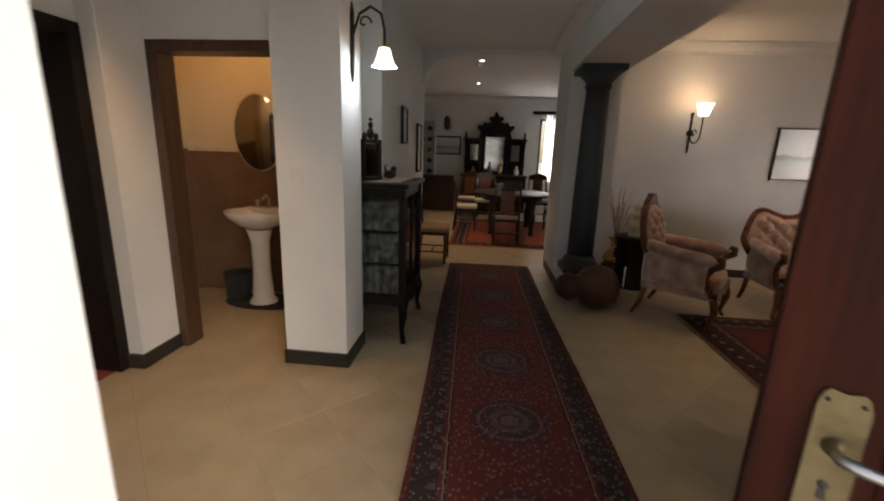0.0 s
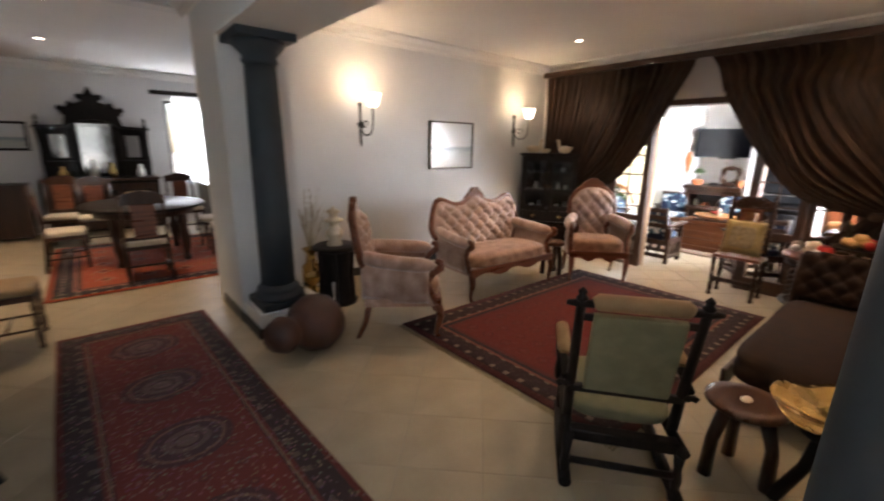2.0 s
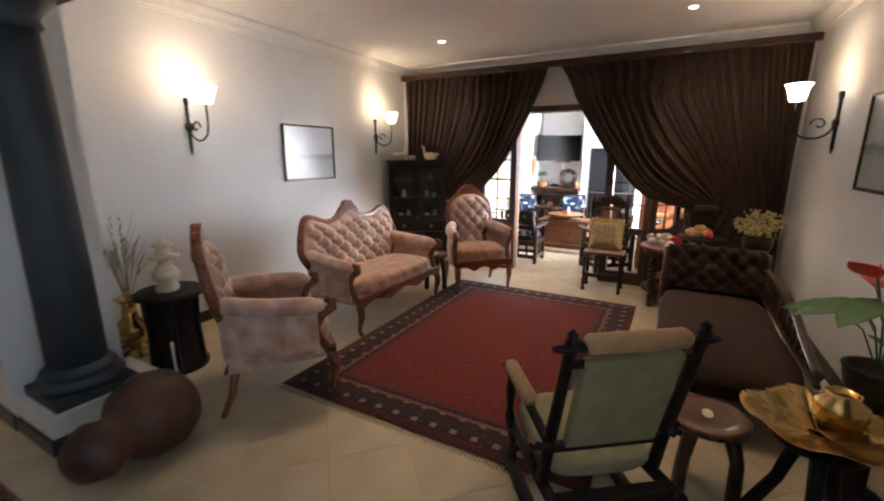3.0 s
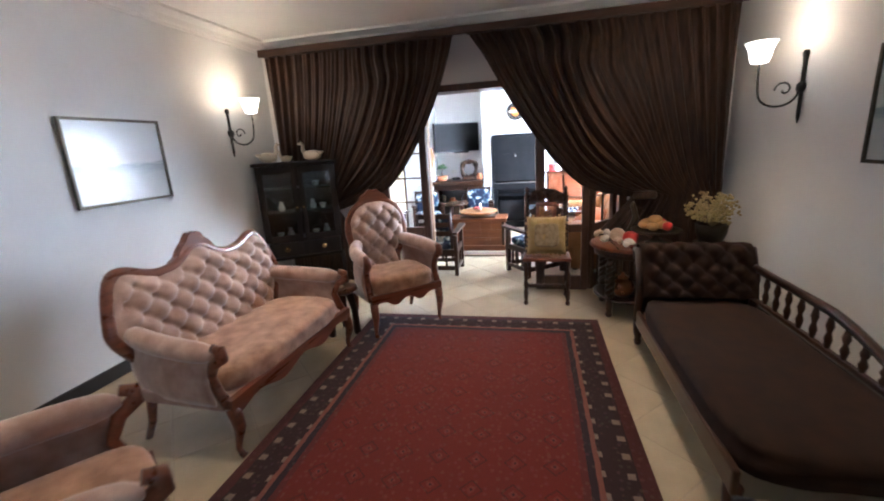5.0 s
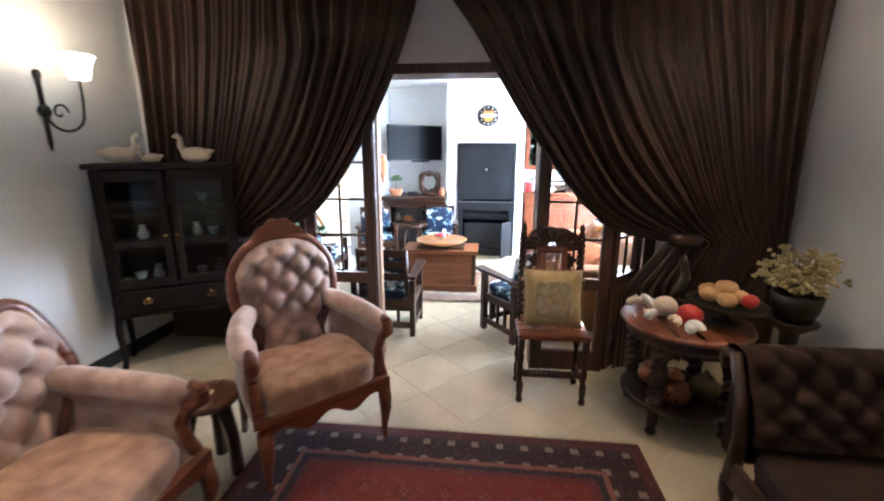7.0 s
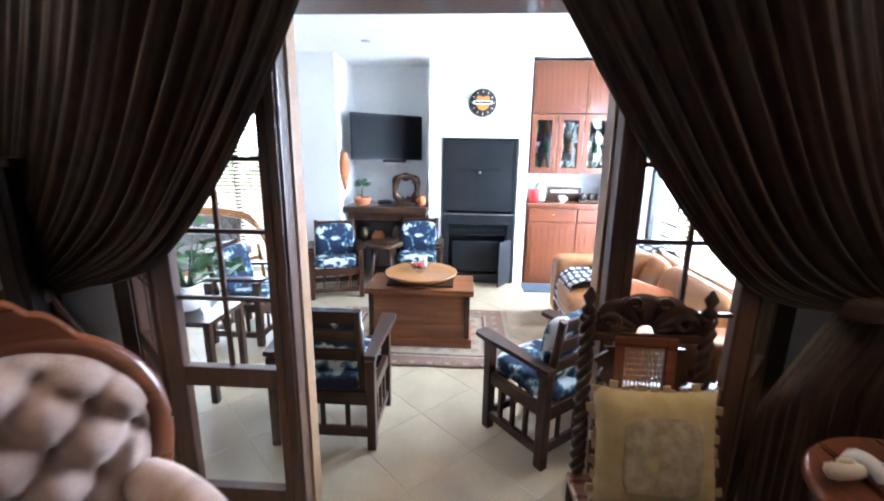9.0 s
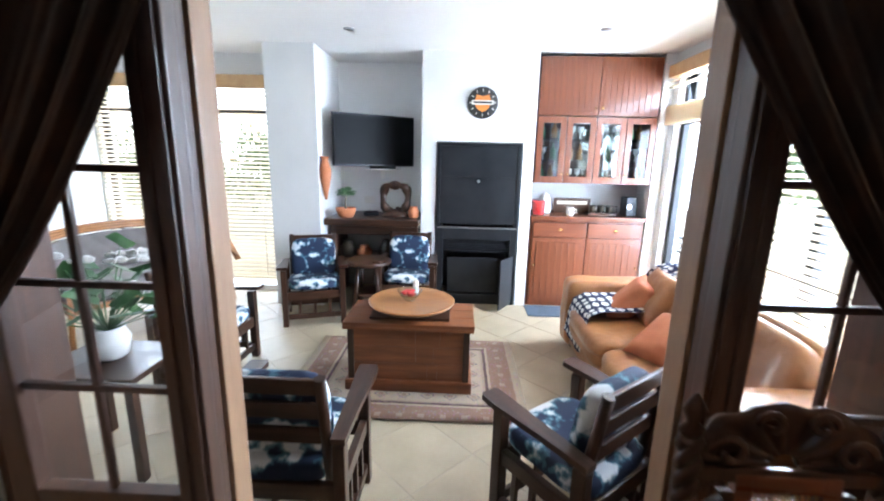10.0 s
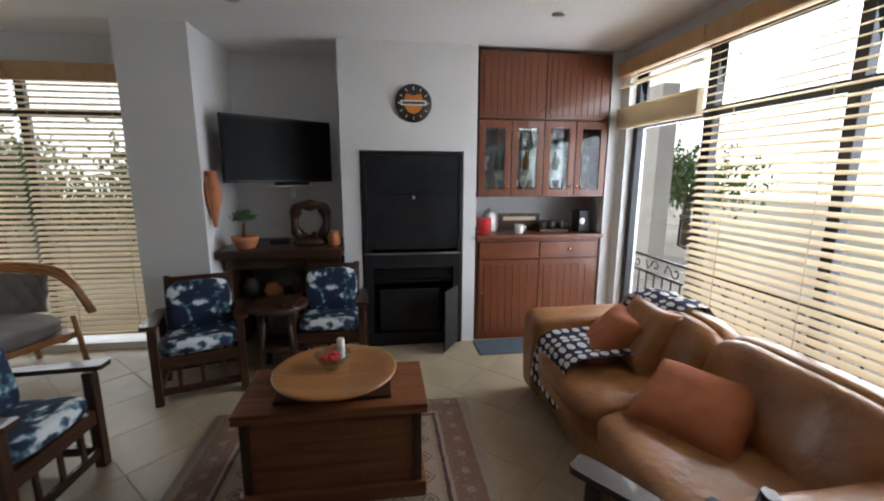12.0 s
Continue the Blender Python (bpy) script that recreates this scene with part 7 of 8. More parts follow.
chest()
solid("slatted_tray", add_box(B(), -0.15, 0.15, -0.26, 0.26, 0, 0.016, 0.004), DARKWOOD_Y, "dark woven place mat on the chest", "mat", "", pose(7.585, 3.38, 0.489))
solid("turned_platter", add_lathe(B(), [(0.1, 0), (0.12, 0.01), (0.24, 0.035), (0.285, 0.06), (0.29, 0.07), (0.28, 0.075), (0.23, 0.055), (0.01, 0.045)], 44), PALEWOOD, "large round turned wooden platter on the chest", "platter", "", pose(7.585, 3.38, 0.506))
gb = thing("sweet_bowl", "cut glass bowl of red and orange sweets on the platter", "bowl", 7.64, 3.40, 0.554)
part("bowl", add_lathe(B(), [(0.035, 0), (0.04, 0.005), (0.03, 0.015), (0.06, 0.03), (0.085, 0.07), (0.088, 0.075), (0.08, 0.072), (0.055, 0.035), (0.005, 0.02)], 20), CABGLASS, gb)
sw1 = B()
rng = random.Random(2)
for i in range(26):
    a, r = rng.uniform(0, 6.28), rng.uniform(0, 0.05)
    add_pillow(sw1, 0.03, 0.022, 0.02, pose(r * math.cos(a), r * math.sin(a), 0.04 + 0.03 * rng.random(), 0, 0, 60 * i), 2, 2)
part("sweets", sw1, REDPLASTIC, gb, "heap of red wrapped sweets")
solid("white_candle", add_lathe(B(), [(0.02, 0), (0.021, 0.004), (0.02, 0.1), (0.015, 0.104), (0.002, 0.1)], 14), CERAMIC, "short white candle beside the sweet bowl", "candle", "", pose(7.74, 3.37, 0.562))


# ---- leather sofa ----
def leather_sofa():
    """Faces local -y; along x."""
    t = thing("leather_sofa", "tan leather two-seater sofa with plump cushions", "sofa", 7.36, 1.78, 0, 180)
    L, D = 1.98, 0.86
    hl = L / 2
    part("base", add_box(B(), -hl + 0.05, hl - 0.05, -D / 2 + 0.06, D / 2 - 0.04, 0.05, 0.24, 0.03), LEATHER, t)
    for s in (-1, 1):
        part("arm", add_pillow(B(), 0.24, D - 0.06, 0.56, pose(s * (hl - 0.12), -0.01, 0.31), 9, 11), LEATHER, t)
        part("foot", add_lathe(B(), [(0.03, 0), (0.035, 0.02), (0.04, 0.06)], 12, pose(s * (hl - 0.14), -D / 2 + 0.12, 0)), DARKWOOD, t)
        part("foot", add_lathe(B(), [(0.03, 0), (0.035, 0.02), (0.04, 0.06)], 12, pose(s * (hl - 0.14), D / 2 - 0.12, 0)), DARKWOOD, t)
        part("seat_cushion", add_pillow(B(), 0.76, 0.68, 0.25, pose(s * 0.375, -0.09, 0.33, 3, 0, 0), 5.5, 11, 0.025), LEATHER, t)
        part("back_cushion", add_pillow(B(), 0.77, 0.27, 0.45, pose(s * 0.385, 0.235, 0.535, -18, 0, 0), 4.5, 11), LEATHER, t)
        part("head_cushion", add_pillow(B(), 0.73, 0.2, 0.17, pose(s * 0.385, 0.31, 0.69, -18, 0, 0), 3.2, 8), LEATHER, t)
    part("back", add_box(B(), -hl + 0.1, hl - 0.1, D / 2 - 0.14, D / 2, 0.1, 0.64, 0.04), LEATHER, t)
    return t


SOFA = leather_sofa()
for px, py, pz, rx, rz, mt, lb in ((-0.56, 0.0, 0.53, -42, -24, TERRACOTTA, "plump terracotta cushion leaning on the sofa arm"), (0.2, -0.04, 0.50, -60, 28, TERRACOTTA, "plump terracotta cushion lying on the sofa seat")):
    solid("scatter_cushion", add_cushion(B(), 0.46, 0.40, 0.17), mt, lb, "cushion", "", SOFA.matrix_basis @ pose(px, py, pz, rx, 0, rz))
solid("scatter_cushion", add_cushion(B(), 0.45, 0.42, 0.18), LEATHER, "tan leather cushion behind the terracotta one", "cushion", "", SOFA.matrix_basis @ pose(-0.42, 0.12, 0.58, -24, 0, -8))

# printed throw over the far seat and back
def leaf_cloth():
    m, n, l, p = nodes_of("navy_leaf_throw")
    tc, mp, v = n.new("ShaderNodeTexCoord"), n.new("ShaderNodeMapping"), n.new("ShaderNodeTexVoronoi")
    l.new(tc.outputs["UV"], mp.inputs[0])
    l.new(mp.outputs[0], v.inputs["Vector"])
    v.inputs["Scale"].default_value, v.inputs["Randomness"].default_value = 1.0, 0.25
    k = calc(n, l, "LESS_THAN", v.outputs["Distance"], 0.38)
    l.new(mixed(n, l, k, (0.015, 0.02, 0.06), (0.7, 0.7, 0.68)), p.inputs["Base Color"])
    p.inputs["Roughness"].default_value = 0.9
    return m


def throw():
    path = [(-0.40, 0.16), (-0.385, 0.32), (-0.36, 0.44), (-0.28, 0.487), (-0.1, 0.5), (0.02, 0.515), (0.08, 0.55), (0.12, 0.64), (0.19, 0.75), (0.28, 0.79), (0.38, 0.785), (0.445, 0.7), (0.46, 0.58)]

    def at(u, v):
        k = v * (len(path) - 1)
        i = min(int(k), len(path) - 2)
        f = k - i
        yy = path[i][0] * (1 - f) + path[i + 1][0] * f
        zz = path[i][1] * (1 - f) + path[i + 1][1] * f
        xx = -0.80 + 0.46 * u + 0.22 * v - 0.1 * v * u
        return Vector((xx, yy - 0.012, zz + 0.012 + 0.008 * math.sin(14 * u + 5 * v)))
    bm = add_sheet(B(), at, 24, 48)
    uv = bm.loops.layers.uv.new("uv")
    for f in bm.faces:
        for lp in f.loops:
            lp[uv].uv = (lp.vert.co.x * 14, (lp.vert.co.y + lp.vert.co.z) * 14)
    return solid("throw", bm, leaf_cloth(), "navy throw with white leaf print draped on the sofa", "throw", "", SOFA.matrix_basis)


throw()


# ---- cane sofa by the window ----
cs = thing("cane_settee", "grey buttoned settee with a bent cane frame by the window", "sofa", 8.55, 6.02, 0, -25)


def tub(u, v):
    a = math.pi * (0.05 + 0.9 * u)
    r = 0.55 + 0.04 * v
    x, y = 0.72 * math.cos(a) * r / 0.55, 0.36 * math.sin(a) * r / 0.55
    z = 0.42 + 0.36 * v * (0.72 + 0.28 * math.sin(a))
    p1, p2 = u / 0.09 + v / 0.55, u / 0.09 - v / 0.55
    dep = 0.03 * (abs(math.sin(math.pi * p1)) * abs(math.sin(math.pi * p2))) ** 0.4
    return Vector((x * (1 - dep), y * (1 - dep), z))


part("backrest", add_sheet(B(), tub, 90, 20, 0.03), GREYCLOTH, cs)
part("seat_cushion", add_pillow(B(), 1.3, 0.66, 0.16, pose(0, -0.02, 0.38), 4, 8), GREYCLOTH, cs)
for k in range(3):
    z = 0.80 + 0.025 * k
    pts = [(0.78 * math.cos(a), 0.42 * math.sin(a) - (0.05 if False else 0), z - 0.12 * (1 - math.sin(a))) for a in [math.pi * i / 24 for i in range(25)]]
    pts = [(pts[0][0] + 0.0, -0.3, 0.42)] + [(pts[0][0], -0.16, 0.6)] + pts + [(pts[-1][0], -0.16, 0.6), (pts[-1][0], -0.3, 0.42)]
    part("cane_rail", add_tube(B(), [(p[0] * (1 + 0.02 * k), p[1], p[2]) for p in pts], 0.016, 7), PALEWOOD, cs, "bent golden cane rail")
for s in (-1, 1):
    for yy in (-0.3, 0.24):
        part("leg", add_tube(B(), [(s * 0.66, yy, 0.44), (s * 0.7, yy * 1.05, 0.0)], 0.02, 7), PALEWOOD, cs)
part("seat_frame", add_box(B(), -0.68, 0.68, -0.3, 0.26, 0.26, 0.31, 0.01), PALEWOOD, cs)

# side table and plant seen through the glazing
pt = thing("side_table", "dark wooden side table behind the french door", "side table", 6.72, 4.75)
part("top", add_box(B(), -0.2, 0.2, -0.25, 0.25, 0.5, 0.53, 0.006), DARKWOOD_Y, pt)
for sx in (-1, 1):
    for sy in (-1, 1):
        part("leg", add_box(B(), sx * 0.17 - 0.02, sx * 0.17 + 0.02, sy * 0.22 - 0.02, sy * 0.22 + 0.02, 0, 0.5, 0.004), DARKWOOD, pt)


def white_orchid(x, y, z):
    t = thing("orchid", "leafy plant with white flowers in a blue and white pot", "plant", x, y, z)
    part("pot", add_lathe(B(), [(0.05, 0), (0.075, 0.02), (0.09, 0.1), (0.07, 0.15), (0.075, 0.16), (0.06, 0.16), (0.05, 0.14), (0.01, 0.14)], 18), CERAMIC, t)
    rng = random.Random(31)
    lf, fl, st = B(), B(), B()
    for i in range(46):
        a, e, ln = rng.uniform(0, 6.28), rng.uniform(0.3, 1.3), rng.uniform(0.15, 0.42)
        tip = Vector((ln * math.cos(a) * math.cos(e), ln * math.sin(a) * math.cos(e), 0.16 + ln * math.sin(e)))
        add_tube(st, [(0, 0, 0.14), tip], 0.003, 4)
        add_box(lf, -0.028, 0.028, -0.06, 0.06, -0.001, 0.001, 0, Matrix.Translation(tip) @ pose(0, 0, 0, rng.uniform(-50, 50), rng.uniform(-40, 40), math.degrees(a)))
    for i in range(12):
        a, h = rng.uniform(0, 6.28), rng.uniform(0.3, 0.55)
        q = Vector((0.16 * math.cos(a), 0.16 * math.sin(a), h))
        for k in range(5):
            add_pillow(fl, 0.05, 0.03, 0.01, Matrix.Translation(q) @ pose(0, 0, 0, 60, 0, 72 * k) @ pose(0.025, 0, 0), 2, 2)
    part("stem", st, LEAF, t)
    part("leaves", lf, LEAF, t)
    part("flowers", fl, CERAMIC, t, "white blooms")
    return t


white_orchid(6.72, 4.75, 0.531)


# ---- windows, blinds and rail ----
def sliding_door():
    d = thing("window_sliding_door", "dark metal sliding door to the yard", "sliding door", 6.5, F_SOUTH - 0.12, 0.03)
    d["kind"] = "structure"
    L, H = 2.58, 2.33
    for a, c in ((0, 0.06), (L - 0.06, L), (0.84, 0.9), (1.70, 1.78)):
        part("mullion", add_box(B(), a, c, 0, 0.06, 0, H, 0.004), STEEL, d)
    part("head_rail", add_box(B(), 0, L, 0.001, 0.059, H - 0.05, H, 0.004), STEEL, d)
    part("transom", add_box(B(), 0, L, 0.002, 0.058, 1.84, 1.9, 0.004), STEEL, d)
    part("sill_rail", add_box(B(), 0, L, 0.001, 0.059, 0, 0.05, 0.004), STEEL, d)
    for a, c in ((0.06, 0.84), (0.9, 1.7), (1.78, L - 0.06)):
        g = part("pane", add_box(B(), a, c, 0.028, 0.032, 0.05, 1.84), GLASS, d)
        g.visible_shadow = False
        g = part("pane", add_box(B(), a, c, 0.028, 0.032, 1.9, H - 0.05), GLASS, d)
        g.visible_shadow = False
    part("handle", add_tube(B(), [(1.81, 0.06, 0.95), (1.84, 0.1, 0.97), (1.84, 0.1, 1.15), (1.81, 0.06, 1.17)], 0.009, 7), STEEL, d)
    return d


sliding_door()


def slat_blind(name, label, m, w, h, top_z, pitch, pelmet, tilt, clear_from=0.0):
    """A wooden slat blind hanging from top_z; local x along the window, -y into the room."""
    t = new(name)
    t.matrix_basis = m
    tagged(t, label, "blind", "slat blinds")
    part("pelmet", add_box(B(), 0, w, -0.075, 0.0, top_z - pelmet, top_z, 0.006), BLINDTOP, t, "golden bamboo pelmet")
    n = int((h - pelmet) / pitch)
    first = None
    for i in range(n):
        z = top_z - pelmet - (i + 0.6) * pitch
        at = pose(0, -0.035, z, tilt + random.uniform(-1.5, 1.5), random.uniform(-0.1, 0.1), 0)
        if first is None:
            first = part("slat", add_box(B(), 0.004, w - 0.004, -0.023, 0.023, -0.0015, 0.0015), BLIND, t)
            first.matrix_basis = at
        else:
            repeat(first, at)
    for k in range(2 if w < 1 else 3):
        xx = w * (k + 0.5) / (2 if w < 1 else 3)
        part("cord", add_tube(B(), [(xx, -0.06, top_z - pelmet), (xx, -0.06, top_z - h)], 0.0022, 5), BLIND, t)
    part("bottom_bar", add_box(B(), 0.002, w - 0.002, -0.055, -0.015, top_z - h, top_z - h + 0.02, 0.004), BLIND, t)
    return t


FACE_N = F_SOUTH + 0.012
south = pose(0, FACE_N, 0, 0, 0, 180)
slat_blind("slat_blind", "drawn wooden slat blind over the wide sliding door pane", pose(8.16, FACE_N, 0, 0, 0, 180), 1.62, 2.18, 2.40, 0.047, 0.11, 24)
slat_blind("slat_blind", "raised wooden slat blind bunched above the open pane", pose(9.14, FACE_N, 0, 0, 0, 180), 0.96, 0.2, 2.40, 0.047, 0.11, 10)
stack = thing("blind_stack", "stack of gathered bamboo blind slats above the door", "blind", 8.19, F_SOUTH + 0.022, 1.868)
sl = part("slat", add_box(B(), 0, 0.94, 0, 0.05, 0, 0.0095), BLIND, stack)
for i in range(1, 14):
    repeat(sl, (0.003 * math.sin(i * 2.3), 0.002 * math.sin(i * 1.7), 0.0125 * i))
east = pose(9.385, 0, 0, 0, 0, -90)
slat_blind("slat_blind", "drawn golden slat blind over the tall window", pose(9.385, 5.86, 0, 0, 0, -90), 0.9, 2.14, 2.30, 0.045, 0.13, 28)
slat_blind("slat_blind", "drawn golden slat blind over the far tall window", pose(9.385, 6.94, 0, 0, 0, -90), 1.06, 2.14, 2.30, 0.045, 0.13, 28)
w2 = thing("window_1", "tall dark metal framed window behind the blinds", "window", 9.45, 4.93, 0.06)
w2["kind"] = "structure"
for a, c in ((0, 0.05), (0.93, 0.99), (1.97, 2.02)):
    part("mullion", add_box(B(), 0, 0.05, a, c, 0, 2.22, 0.004), STEEL, w2)
part("transom", add_box(B(), 0.001, 0.049, 0.05, 1.97, 1.86, 1.91, 0.003), STEEL, w2)
for a, c in ((0.05, 0.93), (0.99, 1.97)):
    g = part("pane", add_box(B(), 0.023, 0.027, a, c, 0.0, 2.22), GLASS, w2)
    g.visible_shadow = False


def iron_rail():
    t = thing("iron_balustrade", "black wrought iron balustrade with scrollwork outside the sliding door", "railing", 6.45, F_SOUTH - 0.21, 0.0)
    L = 2.75
    for z in (0.80, 0.66, 0.1):
        part("rail", add_box(B(), 0, L, -0.012, 0.012, z - 0.01, z + 0.01, 0.003), IRON, t)
    bal = None
    for i in range(26):
        x = 0.05 + i * (L - 0.1) / 25
        if bal is None:
            bal = part("baluster", add_tube(B(), [(0, 0, -0.02), (0, 0, 0.65)], 0.007, 6), IRON, t)
            bal.matrix_basis = pose(x, 0, 0)
        else:
            repeat(bal, (x, 0, 0))
    sc = None
    for i in range(11):
        x = 0.12 + i * (L - 0.24) / 10
        pts = [((0.055 - 0.0035 * k) * math.cos(0.45 * k), 0, 0.73 + (0.055 - 0.0035 * k) * math.sin(0.45 * k)) for k in range(14)]
        if sc is None:
            sc = part("scroll", add_tube(add_tube(B(), pts, 0.006, 5), [(0.055, 0, 0.73), (0.1, 0, 0.69), (0.13, 0, 0.76)], 0.006, 5), IRON, t)
            sc.matrix_basis = pose(x, 0, 0)
        else:
            repeat(sc, pose(x, 0, 0) if i % 2 else pose(x, 0, 1.46, 180, 0, 0))
    return t


iron_rail()
for x, y in ((8.54, 4.01), (8.48, 1.98)):
    t = thing("downlight", "small unlit recessed ceiling downlight", "downlight", x, y, FCEIL, 0, "family room downlights")
    part("rim", add_lathe(B(), [(0.03, -0.004), (0.042, -0.006), (0.045, -0.001), (0.045, 0.0)], 18), STEELTRIM, t)

# ---- outside ----
structure("garden_wall", add_box(B(), -10, 30, -7.2, -7.0, -0.26, 0.85, 0.01), STONE, "pale rendered boundary wall across the yard", "wall")
structure("yard_wall_east", add_box(B(), 14.0, 14.2, 1.5, 20, -0.26, 1.0, 0.01), STONE, "pale rendered boundary wall beyond the window", "wall")
structure("porch_pier", add_box(B(), 11.95, 12.65, -1.5, -1.2, -0.26, 2.9, 0.01), STONE, "pale porch pier outside the sliding door", "pier")


# self-lit slabs added behind the yards so the outdoors looks blown out
BACKDROPGLOW = glow("bright_distance", (0.93, 1.0, 0.98), 5.0)
structure("backdrop", add_box(B(), 7.5, 45, -12.1, -12.0, -0.26, 16, 0), BACKDROPGLOW, "plain glowing backdrop for the bright outdoors beyond the yard", "backdrop")
structure("backdrop_east", add_box(B(), 22.0, 22.1, -11.9, 30, -0.26, 14, 0), BACKDROPGLOW, "plain glowing backdrop for the bright outdoors beyond the side garden", "backdrop")


def tree(x, y, h, seed, label):
    rng = random.Random(seed)
    t = thing("tree", label, "tree", x, y, -0.26)
    limbs = add_tube(B(), [(0, 0, 0), (0.05, 0.02, h * 0.25), (0.0, 0.05, h * 0.5)], [0.14, 0.11, 0.08], 9)
    tips = []
    for i in range(11):
        a, e, ln = rng.uniform(0, 6.28), rng.uniform(0.3, 1.3), rng.uniform(0.25, 0.5) * h
        tip = Vector((ln * math.cos(a) * math.cos(e), ln * math.sin(a) * math.cos(e), h * 0.42 + ln * math.sin(e)))
        add_tube(limbs, [(0, 0.03, h * 0.4), tip * 0.5 + Vector((0, 0, h * 0.22)), tip], [0.06, 0.035, 0.012], 6)
        tips.append(tip)
    part("trunk", limbs, BARK, t)
    vs, fs = [], []
    for tip in tips:
        for i in range(260):
            q = tip + Vector((rng.gauss(0, 0.16 * h), rng.gauss(0, 0.16 * h), rng.gauss(0, 0.11 * h)))
            m = Matrix.Translation(q) @ pose(0, 0, 0, rng.uniform(0, 360), rng.uniform(0, 360), 0)
            k = len(vs)
            s = 0.075
            vs += [m @ Vector(c) for c in ((-s, 0, 0), (0, -s * 0.5, 0), (s, 0, 0), (0, s * 0.5, 0))]
            fs.append((k, k + 1, k + 2, k + 3))
    me = bpy.data.meshes.new("crown")
    me.from_pydata([tuple(v) for v in vs], [], fs)
    me.materials.append(GARDENLEAF)
    c = new("crown", me)
    c.parent = t
    return t


tree(15.0, -4.3, 2.5, 1, "leafy green garden tree beyond the yard wall")
tree(9.5, -6.0, 2.2, 2, "leafy green garden tree standing by the boundary wall")
tree(13.2, 6.4, 2.2, 3, "leafy green garden tree outside the tall window")
tree(13.1, 9.2, 2.2, 4, "leafy green shrub-like tree outside the tall window")


# ---- hall: front door ----
def front_door():
    t = thing("door_1", "reddish wooden front door leaf standing ajar", "door", 1.475, 0.42, 0.005, 152.9)
    t["kind"] = "structure"
    w = 0.78
    part("panel_core", add_box(B(), 0.1, w - 0.1, -0.012, 0.012, 0.12, 2.0), FRONTDOOR, t)
    for a, c in ((0, 0.11), (w - 0.13, w)):
        part("stile", add_box(B(), a, c, -0.022, 0.022, 0, 2.1, 0.004), FRONTDOOR, t)
    for e, f in ((0, 0.16), (0.72, 0.86), (1.3, 1.4), (1.98, 2.1)):
        part("rail", add_box(B(), 0.11, w - 0.13, -0.021, 0.021, e, f, 0.004), FRONTDOOR, t)
    for e, f in ((0.2, 0.68), (0.9, 1.26), (1.44, 1.94)):
        part("raised_panel", add_box(B(), 0.15, w - 0.17, -0.018, 0.018, e, f, 0.01), FRONTDOOR, t)
    pc = w - 0.105
    outline = [(pc - 0.034, 0.86), (pc + 0.034, 0.86)] + [(pc + 0.034 * math.cos(a), 1.085 + 0.03 * math.sin(a) - 0.006 * math.cos(4 * a)) for a in [i * math.pi / 10 for i in range(11)]]
    pl = part("lock_plate", add_prism(B(), outline, 0.0225, 0.028, "y"), OLDBRASS, t, "dull brass lock plate with a shaped top")
    for z in (0.875, 1.095):
        for dx in (-0.022, 0.022):
            part("screw", add_lathe(B(), [(0.004, 0), (0.004, 0.0015), (0.001, 0.002)], 8, pose(pc + dx, 0.028, z, -90, 0, 0)), BRONZE, pl)
    part("boss", add_lathe(B(), [(0.017, 0), (0.017, 0.006), (0.011, 0.012), (0.01, 0.03)], 14, pose(pc, 0.028, 1.015, -90, 0, 0)), OLDBRASS, pl)
    part("lever", add_tube(B(), [(pc, 0.05, 1.015), (pc, 0.068, 1.016), (pc - 0.02, 0.076, 1.015), (pc - 0.07, 0.076, 1.005), (pc - 0.13, 0.07, 1.012)], [0.01, 0.01, 0.011, 0.009, 0.006], 8), STEELTRIM, pl, "worn metal lever handle")
    part("keyhole", add_prism(add_lathe(B(), [(0.008, 0), (0.008, 0.001), (0.001, 0.001)], 10, pose(pc, 0.0285, 0.94, -90, 0, 0)), [(pc - 0.004, 0.935), (pc - 0.007, 0.912), (pc + 0.007, 0.912), (pc + 0.004, 0.935)], 0.0285, 0.0295, "y"), BLACKTRIM, pl)
    return t


front_door()
structure("door_lining", add_box(B(), -0.259, -0.225, 0.27, 0.48, 0, 2.14, 0.004), WALL, "white painted door lining of the entrance", "door frame")

# cloakroom door frame
b = B()
add_box(b, -1.929, -1.86, 2.68, 2.84, 0, 2.03, 0.004)
add_box(b, -1.929, -1.052, 2.68, 2.84, 2.031, 2.099, 0.004)
structure("door_frame_cloakroom", b, FRAMEWOOD, "dark brown wooden door frame", "door frame")
# study doorway: dark frame and half-glazed door folded inward
b = B()
add_box(b, -2.31, -2.03, 2.27, 2.349, 0, 2.1, 0.004)
add_box(b, -2.31, -2.03, 1.352, 1.42, 0, 2.1, 0.004)
add_box(b, -2.31, -2.03, 1.42, 2.27, 2.03, 2.099, 0.004)
structure("door_frame_study", b, BLACKWOOD, "black wooden door frame of the study", "door frame")
sd = thing("door_2", "black glazed study door standing open", "door", -2.33, 2.28, 0.008, 165)
sd["kind"] = "structure"
for a, c in ((0, 0.1), (0.72, 0.82)):
    part("stile", add_box(B(), a, c, -0.02, 0.02, 0, 2.02, 0.004), BLACKWOOD, sd)
for e, f in ((0, 0.14), (0.5, 0.6), (1.0, 1.08), (1.9, 2.02)):
    part("rail", add_box(B(), 0.1, 0.72, -0.019, 0.019, e, f, 0.004), BLACKWOOD, sd)
for e, f in ((0.14, 0.5), (0.6, 1.0), (1.08, 1.9)):
    part("pane", add_box(B(), 0.1, 0.72, -0.002, 0.002, e, f), GLASS, sd)
